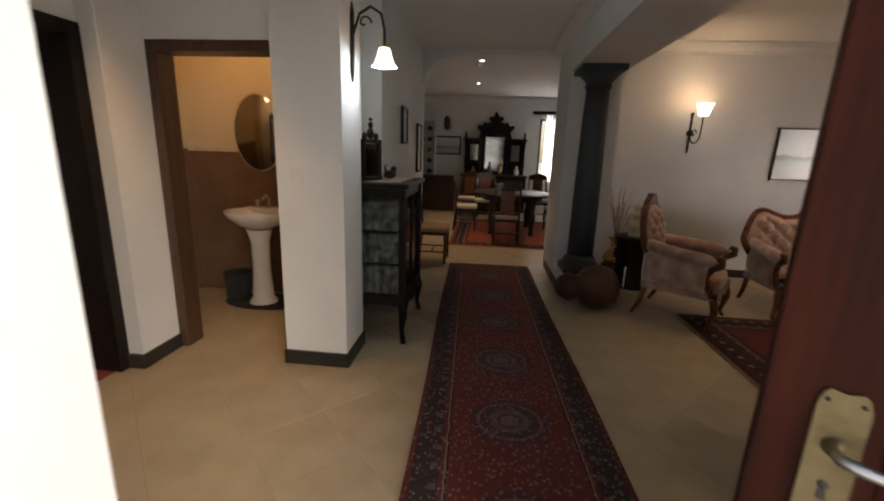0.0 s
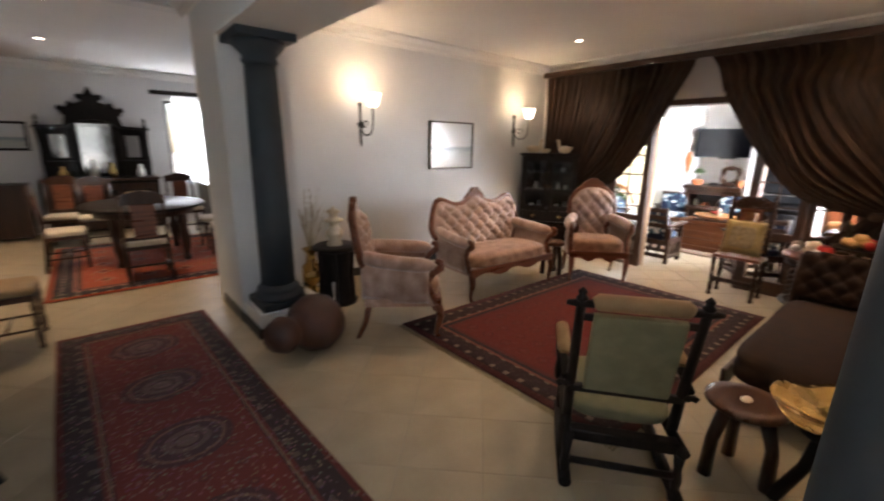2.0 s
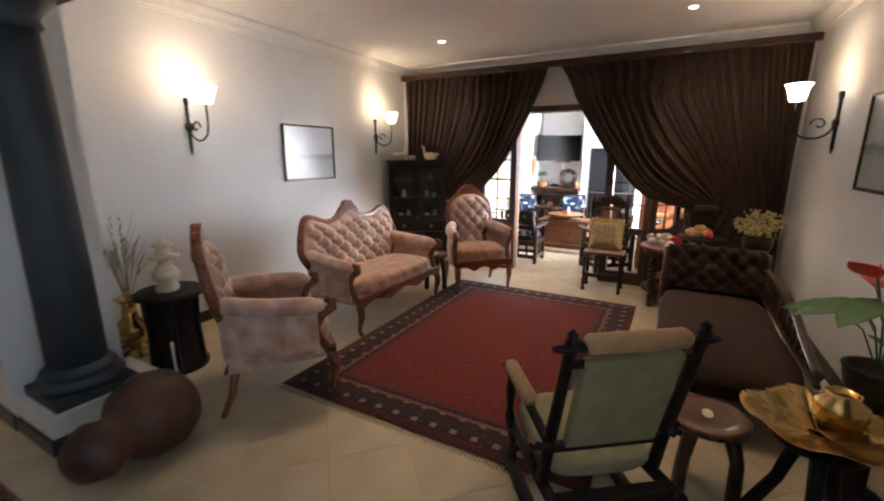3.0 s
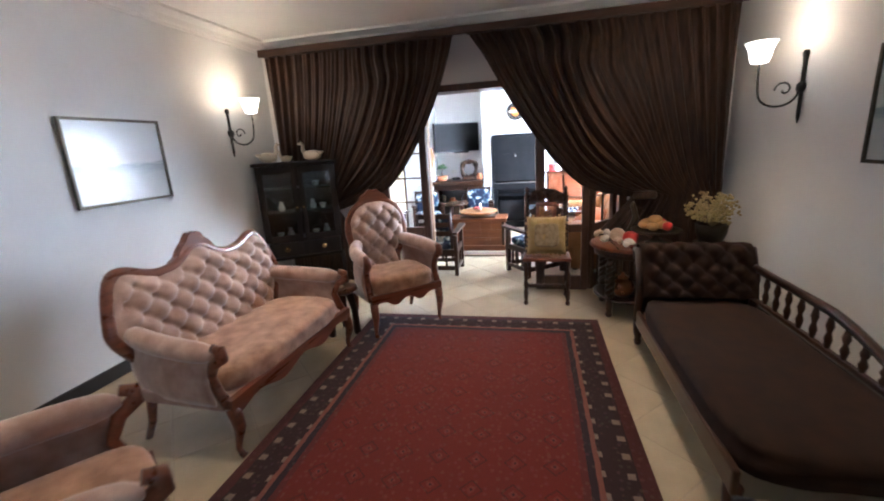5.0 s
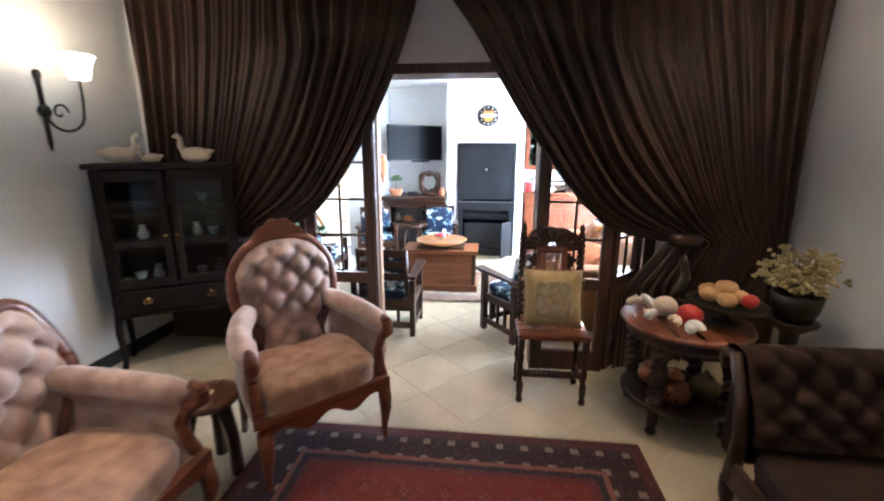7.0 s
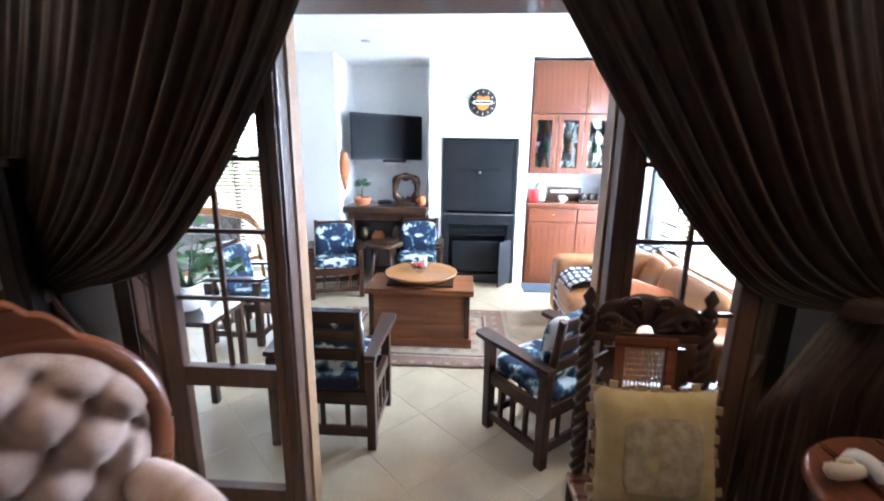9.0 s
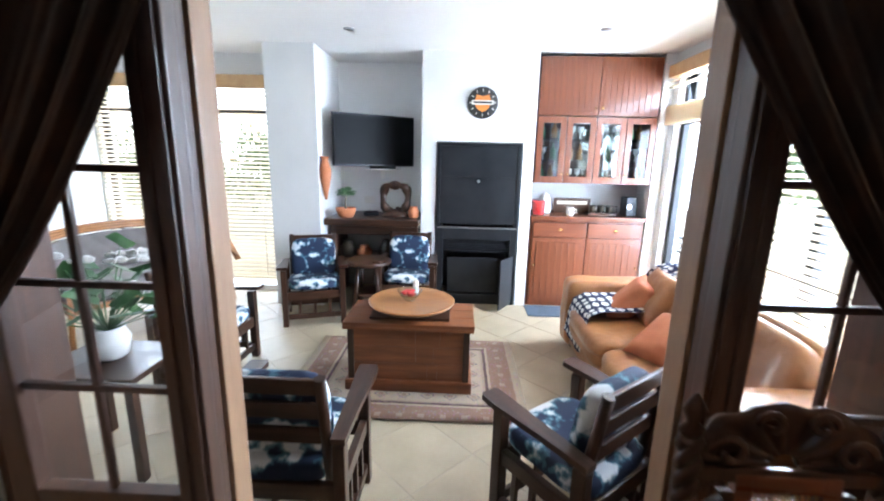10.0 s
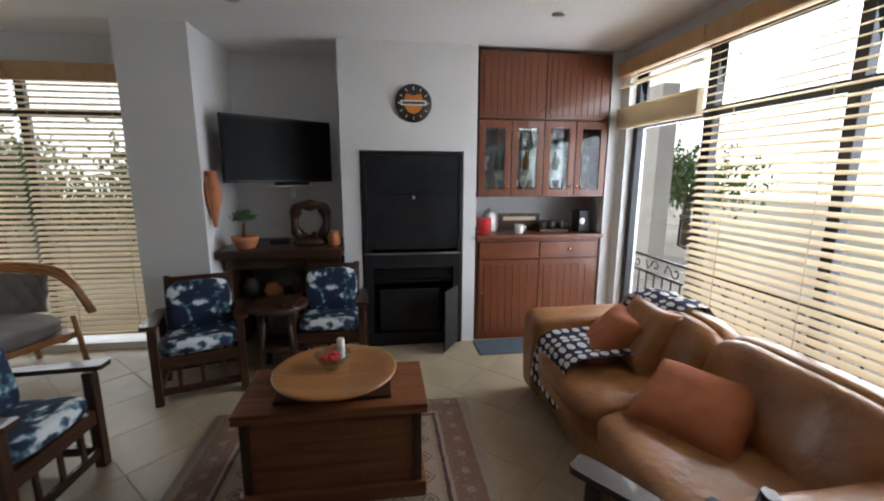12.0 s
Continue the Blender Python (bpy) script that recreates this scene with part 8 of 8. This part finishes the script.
w3 = thing("window_2", "study window with white slatted blind", "window", -4.0, 3.2, 0.9)
w3.scale = (1, 0.62, 1)
w3["kind"] = "structure"
for a, c, e, f in ((0, 0.05, 0, 1.1), (1.15, 1.2, 0, 1.1), (0.58, 0.62, 0, 1.1), (0.05, 1.15, 0, 0.05), (0.05, 1.15, 1.05, 1.1)):
    part("frame", add_box(B(), -0.1, -0.05, a, c, e, f, 0.003), BLACKWOOD, w3)
first = None
for i in range(24):
    if first is None:
        first = part("slat", add_box(B(), -0.02, 0.02, 0.02, 1.18, -0.001, 0.001), WHITESHEER, w3)
        first.matrix_basis = pose(0.03, 0, 0.03 + 0.044 * i, 0, 28, 0)
    else:
        repeat(first, pose(0.03, 0, 0.03 + 0.044 * i, 0, 28, 0))


# ---- cloakroom ----
def basin():
    t = thing("pedestal_basin", "white ceramic pedestal basin with a chrome tap", "wash basin", -1.80, 3.64)
    t.scale = (1.16, 1.08, 1.09)
    part("pedestal", add_lathe(B(), [(0.11, 0), (0.115, 0.02), (0.085, 0.06), (0.07, 0.3), (0.075, 0.55), (0.1, 0.66)], 24), CERAMIC, t)
    part("bowl", add_lathe(B(), [(0.09, 0.66), (0.17, 0.7), (0.24, 0.76), (0.262, 0.8), (0.258, 0.815), (0.24, 0.812), (0.2, 0.77), (0.1, 0.73), (0.01, 0.725)], 32, None, 1.0, 0.85), CERAMIC, t)
    part("deck", add_box(B(), -0.2, 0.2, 0.14, 0.255, 0.76, 0.82, 0.015), CERAMIC, t)
    tap = part("tap", add_tube(B(), [(0, 0.19, 0.82), (0, 0.19, 0.9), (0, 0.14, 0.93), (0, 0.08, 0.9)], [0.014, 0.012, 0.011, 0.01], 8), STEELTRIM, t, "chrome tap")
    for s in (-1, 1):
        part("tap_handle", add_lathe(B(), [(0.012, 0.82), (0.012, 0.85), (0.02, 0.86), (0.016, 0.88), (0.003, 0.885)], 10, pose(s * 0.1, 0.19, 0)), STEELTRIM, tap)
    return t


basin()
solid("soap_bottle", add_lathe(B(), [(0.03, 0), (0.033, 0.01), (0.03, 0.09), (0.012, 0.11), (0.01, 0.14), (0.014, 0.145), (0.003, 0.15)], 14), CREAMCHINA, "cream soap bottle on the basin", "bottle", "", pose(-1.66, 3.85, 0.895))
mr = thing("oval_mirror", "oval frameless mirror on the cloakroom wall", "mirror", -1.89, 3.915, 1.585)
part("glass", add_lathe(B(), [(0.24, 0), (0.24, 0.008), (0.235, 0.012), (0.003, 0.012)], 40, pose(0, 0, 0, 90, 0, 0), 1.0, 1.44), MIRROR, mr)
part("edge", add_lathe(B(), [(0.243, -0.0), (0.25, 0.006), (0.243, 0.01)], 40, pose(0, 0, 0, 90, 0, 0), 1.0, 1.44), STEELTRIM, mr)
solid("bath_mat", add_lathe(B(), [(0.4, 0.001), (0.405, 0.006), (0.39, 0.012), (0.005, 0.012)], 32, None, 1.0, 0.55), BLACKRUG, "black oval mat under the basin", "mat", "", pose(-1.78, 3.66, 0))
solid("waste_bin", add_lathe(B(), [(0.1, 0), (0.11, 0.01), (0.12, 0.22), (0.13, 0.25), (0.12, 0.25), (0.1, 0.03)], 18), BLACKRUG, "dark waste bin beside the basin", "bin", "", pose(-2.1, 3.72, 0.012))
lsw = thing("light_switch", "white wall switch plate on the hall post", "switch", -0.92, 2.579, 1.28)
part("plate", add_box(B(), -0.04, 0.04, -0.008, 0, -0.06, 0.06, 0.003), CERAMIC, lsw)
part("rocker", add_box(B(), -0.014, 0.014, -0.012, -0.008, -0.025, 0.025, 0.002), CERAMIC, lsw)


# ---- hall lantern arm ----
hl = thing("wall_lamp", "wrought iron swan-neck wall lamp with a lit glass bell", "wall lamp", -0.62, 2.77, 2.0, 90)
part("backplate", add_tube(B(), [(0, -0.012, -0.12), (0, -0.012, -0.06), (0, -0.012, 0.28), (0, -0.012, 0.34)], [0.004, 0.014, 0.014, 0.004], 8), IRON, hl)
part("arm", add_tube(B(), [(0, -0.02, 0.16), (0, -0.06, 0.27), (0, -0.13, 0.31), (0, -0.195, 0.27), (0, -0.215, 0.18), (0, -0.215, 0.08)], 0.009, 8), IRON, hl)
part("scroll", add_tube(B(), [(0, -0.09 - r * math.cos(a), 0.22 + r * math.sin(a)) for a, r in [(i * 0.5, 0.045 - 0.0035 * i) for i in range(12)]], 0.006, 6), IRON, hl)
part("shade", add_lathe(B(), [(0.02, 0.08), (0.035, 0.075), (0.045, 0.03), (0.06, -0.01), (0.08, -0.03), (0.076, -0.03), (0.055, -0.008), (0.035, 0.03), (0.01, 0.06)], 20, pose(0, -0.215, 0)), SHADEGLOW, hl, "lit white glass bell")
lamp("hall_lamp", (-0.405, 2.77, 1.93), 5, (0.62, 0.86, 1.0), 0.03)


# ---- display cabinet ----
def display_cabinet():
    t = thing("display_cabinet", "dark serpentine glazed display cabinet with pale sheets for glassware", "cabinet", -0.57, 3.38, 0, 90)
    hw, d = 0.36, 0.24
    # mottled cloth-like sheets added in place of the glassware on the shelves
    lace = surface("pale_lace", (0.04, 0.04, 0.04), (0.34, 0.33, 0.31), 18, 0.85, 0.1, 60)
    for s in (-1, 1):
        for yy in (-d, d):
            part("post", add_box(B(), s * hw - 0.025, s * hw + 0.025, yy - 0.025, yy + 0.025, 0.3, 1.2, 0.005), BLACKWOOD, t)
            part("leg", add_tube(B(), [(s * hw, yy, 0.32), (s * (hw + 0.02), yy * 1.06, 0.24), (s * (hw - 0.002), yy, 0.1), (s * (hw + 0.022), yy * 1.08, 0)], [0.03, 0.032, 0.018, 0.022], 8), BLACKWOOD, t)
    part("top", add_box(B(), -hw - 0.05, hw + 0.05, -d - 0.05, d + 0.04, 1.2, 1.235, 0.01), BLACKWOOD, t)
    part("base", add_box(B(), -hw - 0.02, hw + 0.02, -d - 0.02, d + 0.02, 0.3, 0.38, 0.01), BLACKWOOD, t)
    part("frieze", add_box(B(), -hw, hw, -d, d, 1.12, 1.199, 0.004), BLACKWOOD, t)
    part("back", add_box(B(), -hw, hw, d - 0.01, d + 0.005, 0.38, 1.12), BLACKWOOD, t)
    for z in (0.62, 0.87):
        part("shelf", add_box(B(), -hw + 0.02, hw - 0.02, -d + 0.02, d - 0.012, z - 0.008, z + 0.008), BLACKWOOD, t)
    for s in (-1, 1):
        part("side_glass", add_box(B(), s * hw - 0.002, s * hw + 0.002, -d + 0.025, d - 0.025, 0.38, 1.12), CABGLASS, t)
        for z0 in (0.39, 0.635, 0.885):
            def drape(u, v, s=s, z0=z0):
                return Vector((s * (hw - 0.02) + 0.008 * math.sin(40 * u), -d + 0.03 + (2 * d - 0.06) * u, z0 + 0.21 * v))
            part("lace", add_sheet(B(), drape, 40, 3), lace, t, "pale mottled sheet standing for glassware")
    part("front_glass", add_box(B(), -hw + 0.025, hw - 0.025, -d - 0.002, -d + 0.002, 0.38, 1.12), CABGLASS, t)
    part("centre_bar", add_box(B(), -0.012, 0.012, -d - 0.012, -d + 0.012, 0.38, 1.12, 0.003), BLACKWOOD, t)
    ap = [(-hw + 0.7 * hw * 2 * i / 16 * (1 / 0.7), 0.3 - 0.06 * abs(math.cos(math.pi * 2 * i / 16))) for i in range(17)]
    part("apron", add_prism(B(), [(u, 0.305) for u, _ in ap] + ap[::-1], -d - 0.03, -d - 0.01, "y"), BLACKWOOD, t)
    return t


DC = display_cabinet()
solid("lace_runner", add_box(B(), -0.3, 0.3, -0.2, 0.2, 0, 0.004, 0.001), CREAMCHINA, "cream lace cloth on the display cabinet", "cloth", "", DC.matrix_basis @ pose(0, 0, 1.236))
b = B()
add_box(b, -0.1, 0.1, -0.03, 0.03, 0, 0.03, 0.006)
for s in (-1, 1):
    add_box(b, s * 0.085 - 0.014, s * 0.085 + 0.014, -0.02, 0.02, 0.03, 0.28, 0.004)
add_box(b, -0.1, 0.1, -0.02, 0.02, 0.27, 0.3, 0.005)
for dx, dz, r in ((-0.06, 0.32, 0.03), (0.06, 0.32, 0.03), (0, 0.34, 0.04), (0, 0.4, 0.026), (0, 0.44, 0.014)):
    add_lathe(b, [(0.003, -0.018), (r, 0), (0.003, 0.018)], 10, pose(dx, 0, dz, 90, 0, 0))
mt = solid("carved_mirror", b, BLACKWOOD, "small dark carved dressing mirror on the display cabinet", "mirror", "", pose(-0.60, 3.14, 1.241, 0, 0, 62))
solid("mirror_glass", add_box(B(), -0.07, 0.07, -0.006, 0.0, 0.032, 0.268), MIRROR, "silvered glass of the carved mirror", "mirror glass", "", pose(-0.60, 3.14, 1.241, 0, 0, 62))
b = B()
add_pillow(b, 0.16, 0.1, 0.09, pose(0, 0, 0.045), 2.2, 5)
add_pillow(b, 0.07, 0.06, 0.07, pose(0.06, 0, 0.1), 2, 4)
add_tube(b, [(-0.05, 0, 0.06), (-0.07, 0.01, 0.13), (-0.04, 0, 0.15)], [0.02, 0.012, 0.008], 6)
solid("bronze_ornament", b, BRONZE, "dark bronze animal ornament on the display cabinet", "ornament", "", pose(-0.52, 3.42, 1.241, 0, 0, 60) @ Matrix.Scale(0.75, 4))


# ---- hall chair and pictures ----
def dining_chair(x, y, turn, seat_mat, label, grp):
    t = thing("dining_chair", label, "chair", x, y, 0, turn, grp)
    hw = 0.2
    part("seat", add_pillow(B(), 0.44, 0.42, 0.07, pose(0, 0, 0.46), 6, 6), seat_mat, t)
    part("seat_frame", add_box(B(), -0.215, 0.215, -0.2, 0.2, 0.385, 0.43, 0.006), DARKWOOD, t)
    for s in (-1, 1):
        part("leg", turned_leg(B(), s * hw, -0.18, 0.39, 0.02), DARKWOOD, t)
        part("back_leg", add_tube(B(), [(s * hw, 0.22, 0), (s * hw, 0.18, 0.4), (s * hw, 0.2, 0.7), (s * hw * 0.95, 0.26, 1.0)], 0.018, 7), DARKWOOD, t)
        part("stretcher", add_tube(B(), [(s * hw, -0.18, 0.16), (s * hw, 0.2, 0.16)], 0.011, 6), DARKWOOD, t)
    part("stretcher", add_tube(B(), [(-hw, 0, 0.16), (hw, 0, 0.16)], 0.011, 6), DARKWOOD, t)
    part("crest", add_prism(B(), [(-0.21, 0.9), (-0.21, 0.99), (-0.1, 1.03), (0, 1.05), (0.1, 1.03), (0.21, 0.99), (0.21, 0.9)], 0.235, 0.262, "y"), DARKWOOD, t)
    part("splat", add_box(B(), -0.11, 0.11, 0.2, 0.216, 0.52, 0.91, 0.006, pose(0, 0, 0, 0, 0, 0)), MAHOG, t)
    part("cross_rail", add_box(B(), -0.19, 0.19, 0.19, 0.215, 0.5, 0.54, 0.004), DARKWOOD, t)
    return t


CREAMSEAT = surface("cream_seat_cloth", (0.5, 0.44, 0.34), (0.6, 0.54, 0.43), 12, 0.85, 0.15, 180)
dining_chair(-0.42, 5.62, 90, TAN, "dark wooden chair with tan seat against the hall wall", "hall chair")
picture("small dark framed portrait-shaped picture on the hall wall", -0.68, 4.75, 1.73, 90, 0.26, 0.36, DARKART, BLACKWOOD, 0.03)
picture("tall pale framed print on the hall wall", -0.68, 5.75, 1.5, 90, 0.3, 0.6, CREAMWALL, BLACKWOOD, 0.025)


# ---- dining room ----
def dining_table():
    t = thing("dining_table", "dark polished dining table on turned legs", "dining table", 0.75, 8.1)
    part("tabletop", add_lathe(B(), [(0.7, 0.72), (0.74, 0.73), (0.745, 0.745), (0.73, 0.76), (0.01, 0.76)], 40, None, 0.95, 1.15), BLACKWOOD, t)
    part("apron", add_lathe(B(), [(0.6, 0.63), (0.61, 0.72), (0.58, 0.72), (0.58, 0.63)], 32, None, 0.95, 1.15), DARKWOOD, t)
    for sx in (-1, 1):
        for sy in (-1, 1):
            part("leg", add_lathe(B(), [(0.04, 0.01), (0.05, 0.05), (0.035, 0.1), (0.06, 0.25), (0.065, 0.35), (0.04, 0.45), (0.055, 0.55), (0.055, 0.72)], 14, pose(sx * 0.36, sy * 0.46, 0)), DARKWOOD, t)
    return t


dining_table()
for x, y, a in ((-0.15, 9.55, -10), (1.45, 9.55, 8), (0.25, 9.2, 0), (0.62, 6.98, 180), (-0.1, 8.1, -90 + 180), (1.62, 8.2, -90), (1.62, 7.5, -90)):
    dining_chair(x, y, a, CREAMSEAT, "dark carved dining chair with cream seat", "dining chairs")
solid("fruit_bowl", add_lathe(B(), [(0.06, 0), (0.065, 0.01), (0.02, 0.03), (0.02, 0.08), (0.14, 0.13), (0.15, 0.15), (0.13, 0.14), (0.01, 0.09)], 22), BRASS, "small footed brass bowl on the dining table", "bowl", "", pose(0.7, 8.1, 0.761))


def sideboard():
    t = thing("sideboard", "tall dark carved mirror-backed sideboard with pediment", "sideboard", 0.42, 10.66, 0)
    hw = 0.78
    part("base", add_box(B(), -hw, hw, -0.28, 0.28, 0.05, 0.9, 0.01), BLACKWOOD, t)
    part("top", add_box(B(), -hw - 0.03, hw + 0.03, -0.31, 0.29, 0.901, 0.945, 0.01), DARKWOOD_X, t)
    for i in range(3):
        x0 = -hw + 0.04 + i * (2 * hw - 0.08) / 3
        d = part("door", add_box(B(), x0 + 0.015, x0 + (2 * hw - 0.08) / 3 - 0.015, -0.3, -0.281, 0.1, 0.85, 0.008), DARKWOOD, t)
        part("panel", add_box(B(), x0 + 0.08, x0 + (2 * hw - 0.08) / 3 - 0.08, -0.312, -0.3005, 0.2, 0.75, 0.01), BLACKWOOD, d)
    for s in (-1, 1):
        for xx in (0.3, 0.72):
            part("column", add_lathe(B(), [(0.03, 0.945), (0.035, 0.98), (0.02, 1.0), (0.03, 1.2), (0.02, 1.45), (0.032, 1.7), (0.035, 1.76)], 12, pose(s * xx, 0.12, 0)), BLACKWOOD, t)
        part("finial", add_lathe(B(), [(0.03, 1.8), (0.035, 1.84), (0.015, 1.87), (0.03, 1.92), (0.003, 1.98)], 12, pose(s * 0.72, 0.12, 0)), BLACKWOOD, t)
        part("side_mirror", add_box(B(), s * 0.51 - 0.1, s * 0.51 + 0.1, 0.17, 0.185, 1.28, 1.66), MIRROR, t)
        part("side_panel", add_box(B(), s * 0.51 - 0.2, s * 0.51 + 0.2, 0.186, 0.24, 0.945, 1.8, 0.008), BLACKWOOD, t)
        part("side_shelf", add_box(B(), s * 0.51 - 0.22, s * 0.51 + 0.22, 0.0, 0.185, 1.2, 1.23, 0.006), BLACKWOOD, t)
    part("back", add_box(B(), -0.31, 0.31, 0.2, 0.24, 0.946, 2.0, 0.006), BLACKWOOD, t)
    part("centre_mirror", add_box(B(), -0.24, 0.24, 0.18, 0.199, 1.0, 1.86, 0.01), MIRROR, t)
    part("cornice", add_prism(B(), [(-0.78, 1.76), (-0.78, 1.8), (-0.4, 1.82), (-0.36, 1.98), (0.36, 1.98), (0.4, 1.82), (0.78, 1.8), (0.78, 1.76), (0.33, 1.78), (0.22, 1.88), (0, 1.92), (-0.22, 1.88), (-0.33, 1.78)], 0.05, 0.17, "y"), BLACKWOOD, t)
    ped = B()
    add_prism(ped, [(-0.4, 1.98), (-0.42, 2.06), (-0.3, 2.14), (-0.14, 2.2), (-0.08, 2.28), (-0.12, 2.32), (0.12, 2.32), (0.08, 2.28), (0.14, 2.2), (0.3, 2.14), (0.42, 2.06), (0.4, 1.98)], 0.08, 0.16, "y")
    for s in (-1, 1):
        for dx, dz, r in ((0.4, 2.08, 0.05), (0.27, 2.16, 0.04), (0.13, 2.28, 0.05)):
            add_lathe(ped, [(0.004, -0.05), (r, -0.02), (r, 0.02), (0.004, 0.05)], 12, pose(s * dx, 0.12, dz, 90, 0, 0))
    add_lathe(ped, [(0.03, 2.3), (0.06, 2.33), (0.05, 2.38), (0.02, 2.4), (0.03, 2.42), (0.004, 2.45)], 12, pose(0, 0.12, 0))
    part("pediment", ped, BLACKWOOD, t, "carved scrolled pediment")
    return t


sideboard()
for i, (dx, h) in enumerate(((-0.5, 0.2), (-0.1, 0.3), (0.15, 0.24), (0.55, 0.22))):
    solid("sideboard_vase", add_lathe(B(), [(0.04, 0), (0.06, 0.03), (0.06, h * 0.5), (0.025, h * 0.8), (0.035, h), (0.02, h)], 14), CERAMIC if i % 2 else BRASS, "pale vase standing on the sideboard", "vase", "sideboard vases", pose(0.42 + dx, 10.55, 0.946))
picture("blue-grey landscape painting on the dining room wall", -0.78, 10.95, 1.62, 0, 0.66, 0.42, ART2, BLACKWOOD, 0.04)
mask = solid("wall_mask", add_pillow(B(), 0.16, 0.08, 0.34, None, 2.4, 6), DARKWOOD, "dark carved oval wall ornament, plainly shaped", "ornament", "", pose(-0.8, 10.9, 2.16))
shf = thing("wall_shelves", "white wall shelves holding dark ornaments", "shelf", -1.3, 10.80)
for i in range(6):
    part("board", add_box(B(), -0.22, 0.22, -0.14, 0.14, 0.9 + 0.26 * i, 0.92 + 0.26 * i, 0.003), WALL, shf)
part("side", add_box(B(), 0.22, 0.24, -0.14, 0.14, 0, 2.3, 0.003), WALL, shf)
part("side", add_box(B(), -0.24, -0.22, -0.14, 0.14, 0, 2.3, 0.003), WALL, shf)
for i in range(5):
    for dx in (-0.1, 0.1):
        solid("shelf_ornament", add_pillow(B(), 0.13, 0.1, 0.11, None, 2.4, 4), (CLAY, BRONZE, TERRAPOT)[i % 3], "small dark ornament on the wall shelves", "ornament", "shelf ornaments", pose(-1.3 + dx, 10.74, 0.976 + 0.26 * i))
lowc = thing("low_cabinet", "dark wooden low cabinet beside the sideboard", "cabinet", -0.95, 10.6)
part("body", add_box(B(), -0.4, 0.4, -0.2, 0.2, 0.05, 0.85, 0.008), DARKWOOD, lowc)
part("top", add_box(B(), -0.43, 0.43, -0.22, 0.22, 0.851, 0.885, 0.006), DARKWOOD_X, lowc)
rc = thing("low_cabinet", "dark wooden low cabinet below the dining window", "cabinet", 2.05, 9.9)
part("body", add_box(B(), -0.22, 0.22, -0.6, 0.6, 0.05, 0.8, 0.008), DARKWOOD, rc)
part("top", add_box(B(), -0.24, 0.24, -0.63, 0.63, 0.801, 0.835, 0.006), DARKWOOD_X, rc)
solid("round_ornament", add_pillow(B(), 0.17, 0.17, 0.17, None, 2, 6), BLACKTRIM, "black round ornament on the low cabinet", "ornament", "", pose(1.95, 9.55, 0.92))
# sheer curtain and rail at the dining window


def sheer(u, v):
    return Vector((1.62 + 0.66 * u, 10.86 + 0.025 * math.sin(2 * math.pi * 9 * u), 0.8 + 1.6 * v))


cur = thing("sheer_curtain", "bright white sheer curtain at the dining window", "curtain", 0, 0, 0)
part("cloth", add_sheet(B(), sheer, 120, 8), SHEER, cur)
part("rail", add_tube(B(), [(1.3, 10.86, 2.45), (2.29, 10.86, 2.45)], 0.04, 10), BLACKWOOD, cur, "black curtain rail")
w4 = thing("window_3", "dining room window behind the sheer curtain", "window", 1.5, 11.0, 0.85)
w4["kind"] = "structure"
for a, c, e, f in ((0, 0.05, 0, 1.47), (0.75, 0.8, 0, 1.47), (0.38, 0.42, 0, 1.47), (0.05, 0.75, 0, 0.05), (0.05, 0.75, 1.42, 1.47)):
    part("frame", add_box(B(), a, c, 0, 0.05, e, f, 0.003), BLACKWOOD, w4)


# ---- floor tiles, laid diagonally ----
def tiles():
    floor = bpy.data.objects["floor"]
    s, gap, q = 0.42, 0.006, math.sqrt(0.5)
    h = (s - gap) / 2
    bm = B()
    top = [bm.verts.new((x, y, 0.0)) for x, y in ((-h + 0.002, -h + 0.002), (h - 0.002, -h + 0.002), (h - 0.002, h - 0.002), (-h + 0.002, h - 0.002))]
    low = [bm.verts.new((x, y, -0.0012)) for x, y in ((-h, -h), (h, -h), (h, h), (-h, h))]
    bot = [bm.verts.new((x, y, -0.011)) for x, y in ((-h, -h), (h, -h), (h, h), (-h, h))]
    bm.faces.new(top)
    for a, b in ((top, low), (low, bot)):
        for i in range(4):
            bm.faces.new((a[i], b[i], b[(i + 1) % 4], a[(i + 1) % 4]))
    me = mesh_of(bm, "tile", TILE)
    near, rest = [], []
    for i in range(-40, 60):
        for j in range(-40, 60):
            x, y = (i - j) * s * q, (i + j) * s * q
            inside = (-4.0 < x < 6.3 and 0.6 < y < 11.1) or (6.3 <= x < 9.9 and 1.15 < y < 7.1)
            if inside and not (x < -2.1 and y < 2.6):
                walked = (-0.8 < x < 6.3 and 0.5 < y < 5.7) or (6.3 <= x < 9.2 and 1.9 < y < 5.0)
                (near if walked else rest).append((x, y))
    near.sort(key=lambda p: abs(p[1] - 3.0) + 0.1 * abs(p[0] - 3.0))
    rest += near[300:]
    for x, y in near[:300]:
        ob = new("tile", me)
        ob.parent = floor
        ob.matrix_basis = pose(x, y, 0, 0, 0, 45)
    vs, fs = [], []
    for x, y in rest:
        m = pose(x, y, 0, 0, 0, 45)
        k = len(vs)
        vs += [tuple(m @ v.co) for v in me.vertices]
        fs += [tuple(k + i for i in f.vertices) for f in me.polygons]
    far = bpy.data.meshes.new("tiles_far")
    far.from_pydata(vs, [], fs)
    far.materials.append(TILE)
    ob = new("tiles_far", far)
    ob.parent = floor
    tagged(ob, "", "", "", "stuff")


tiles()
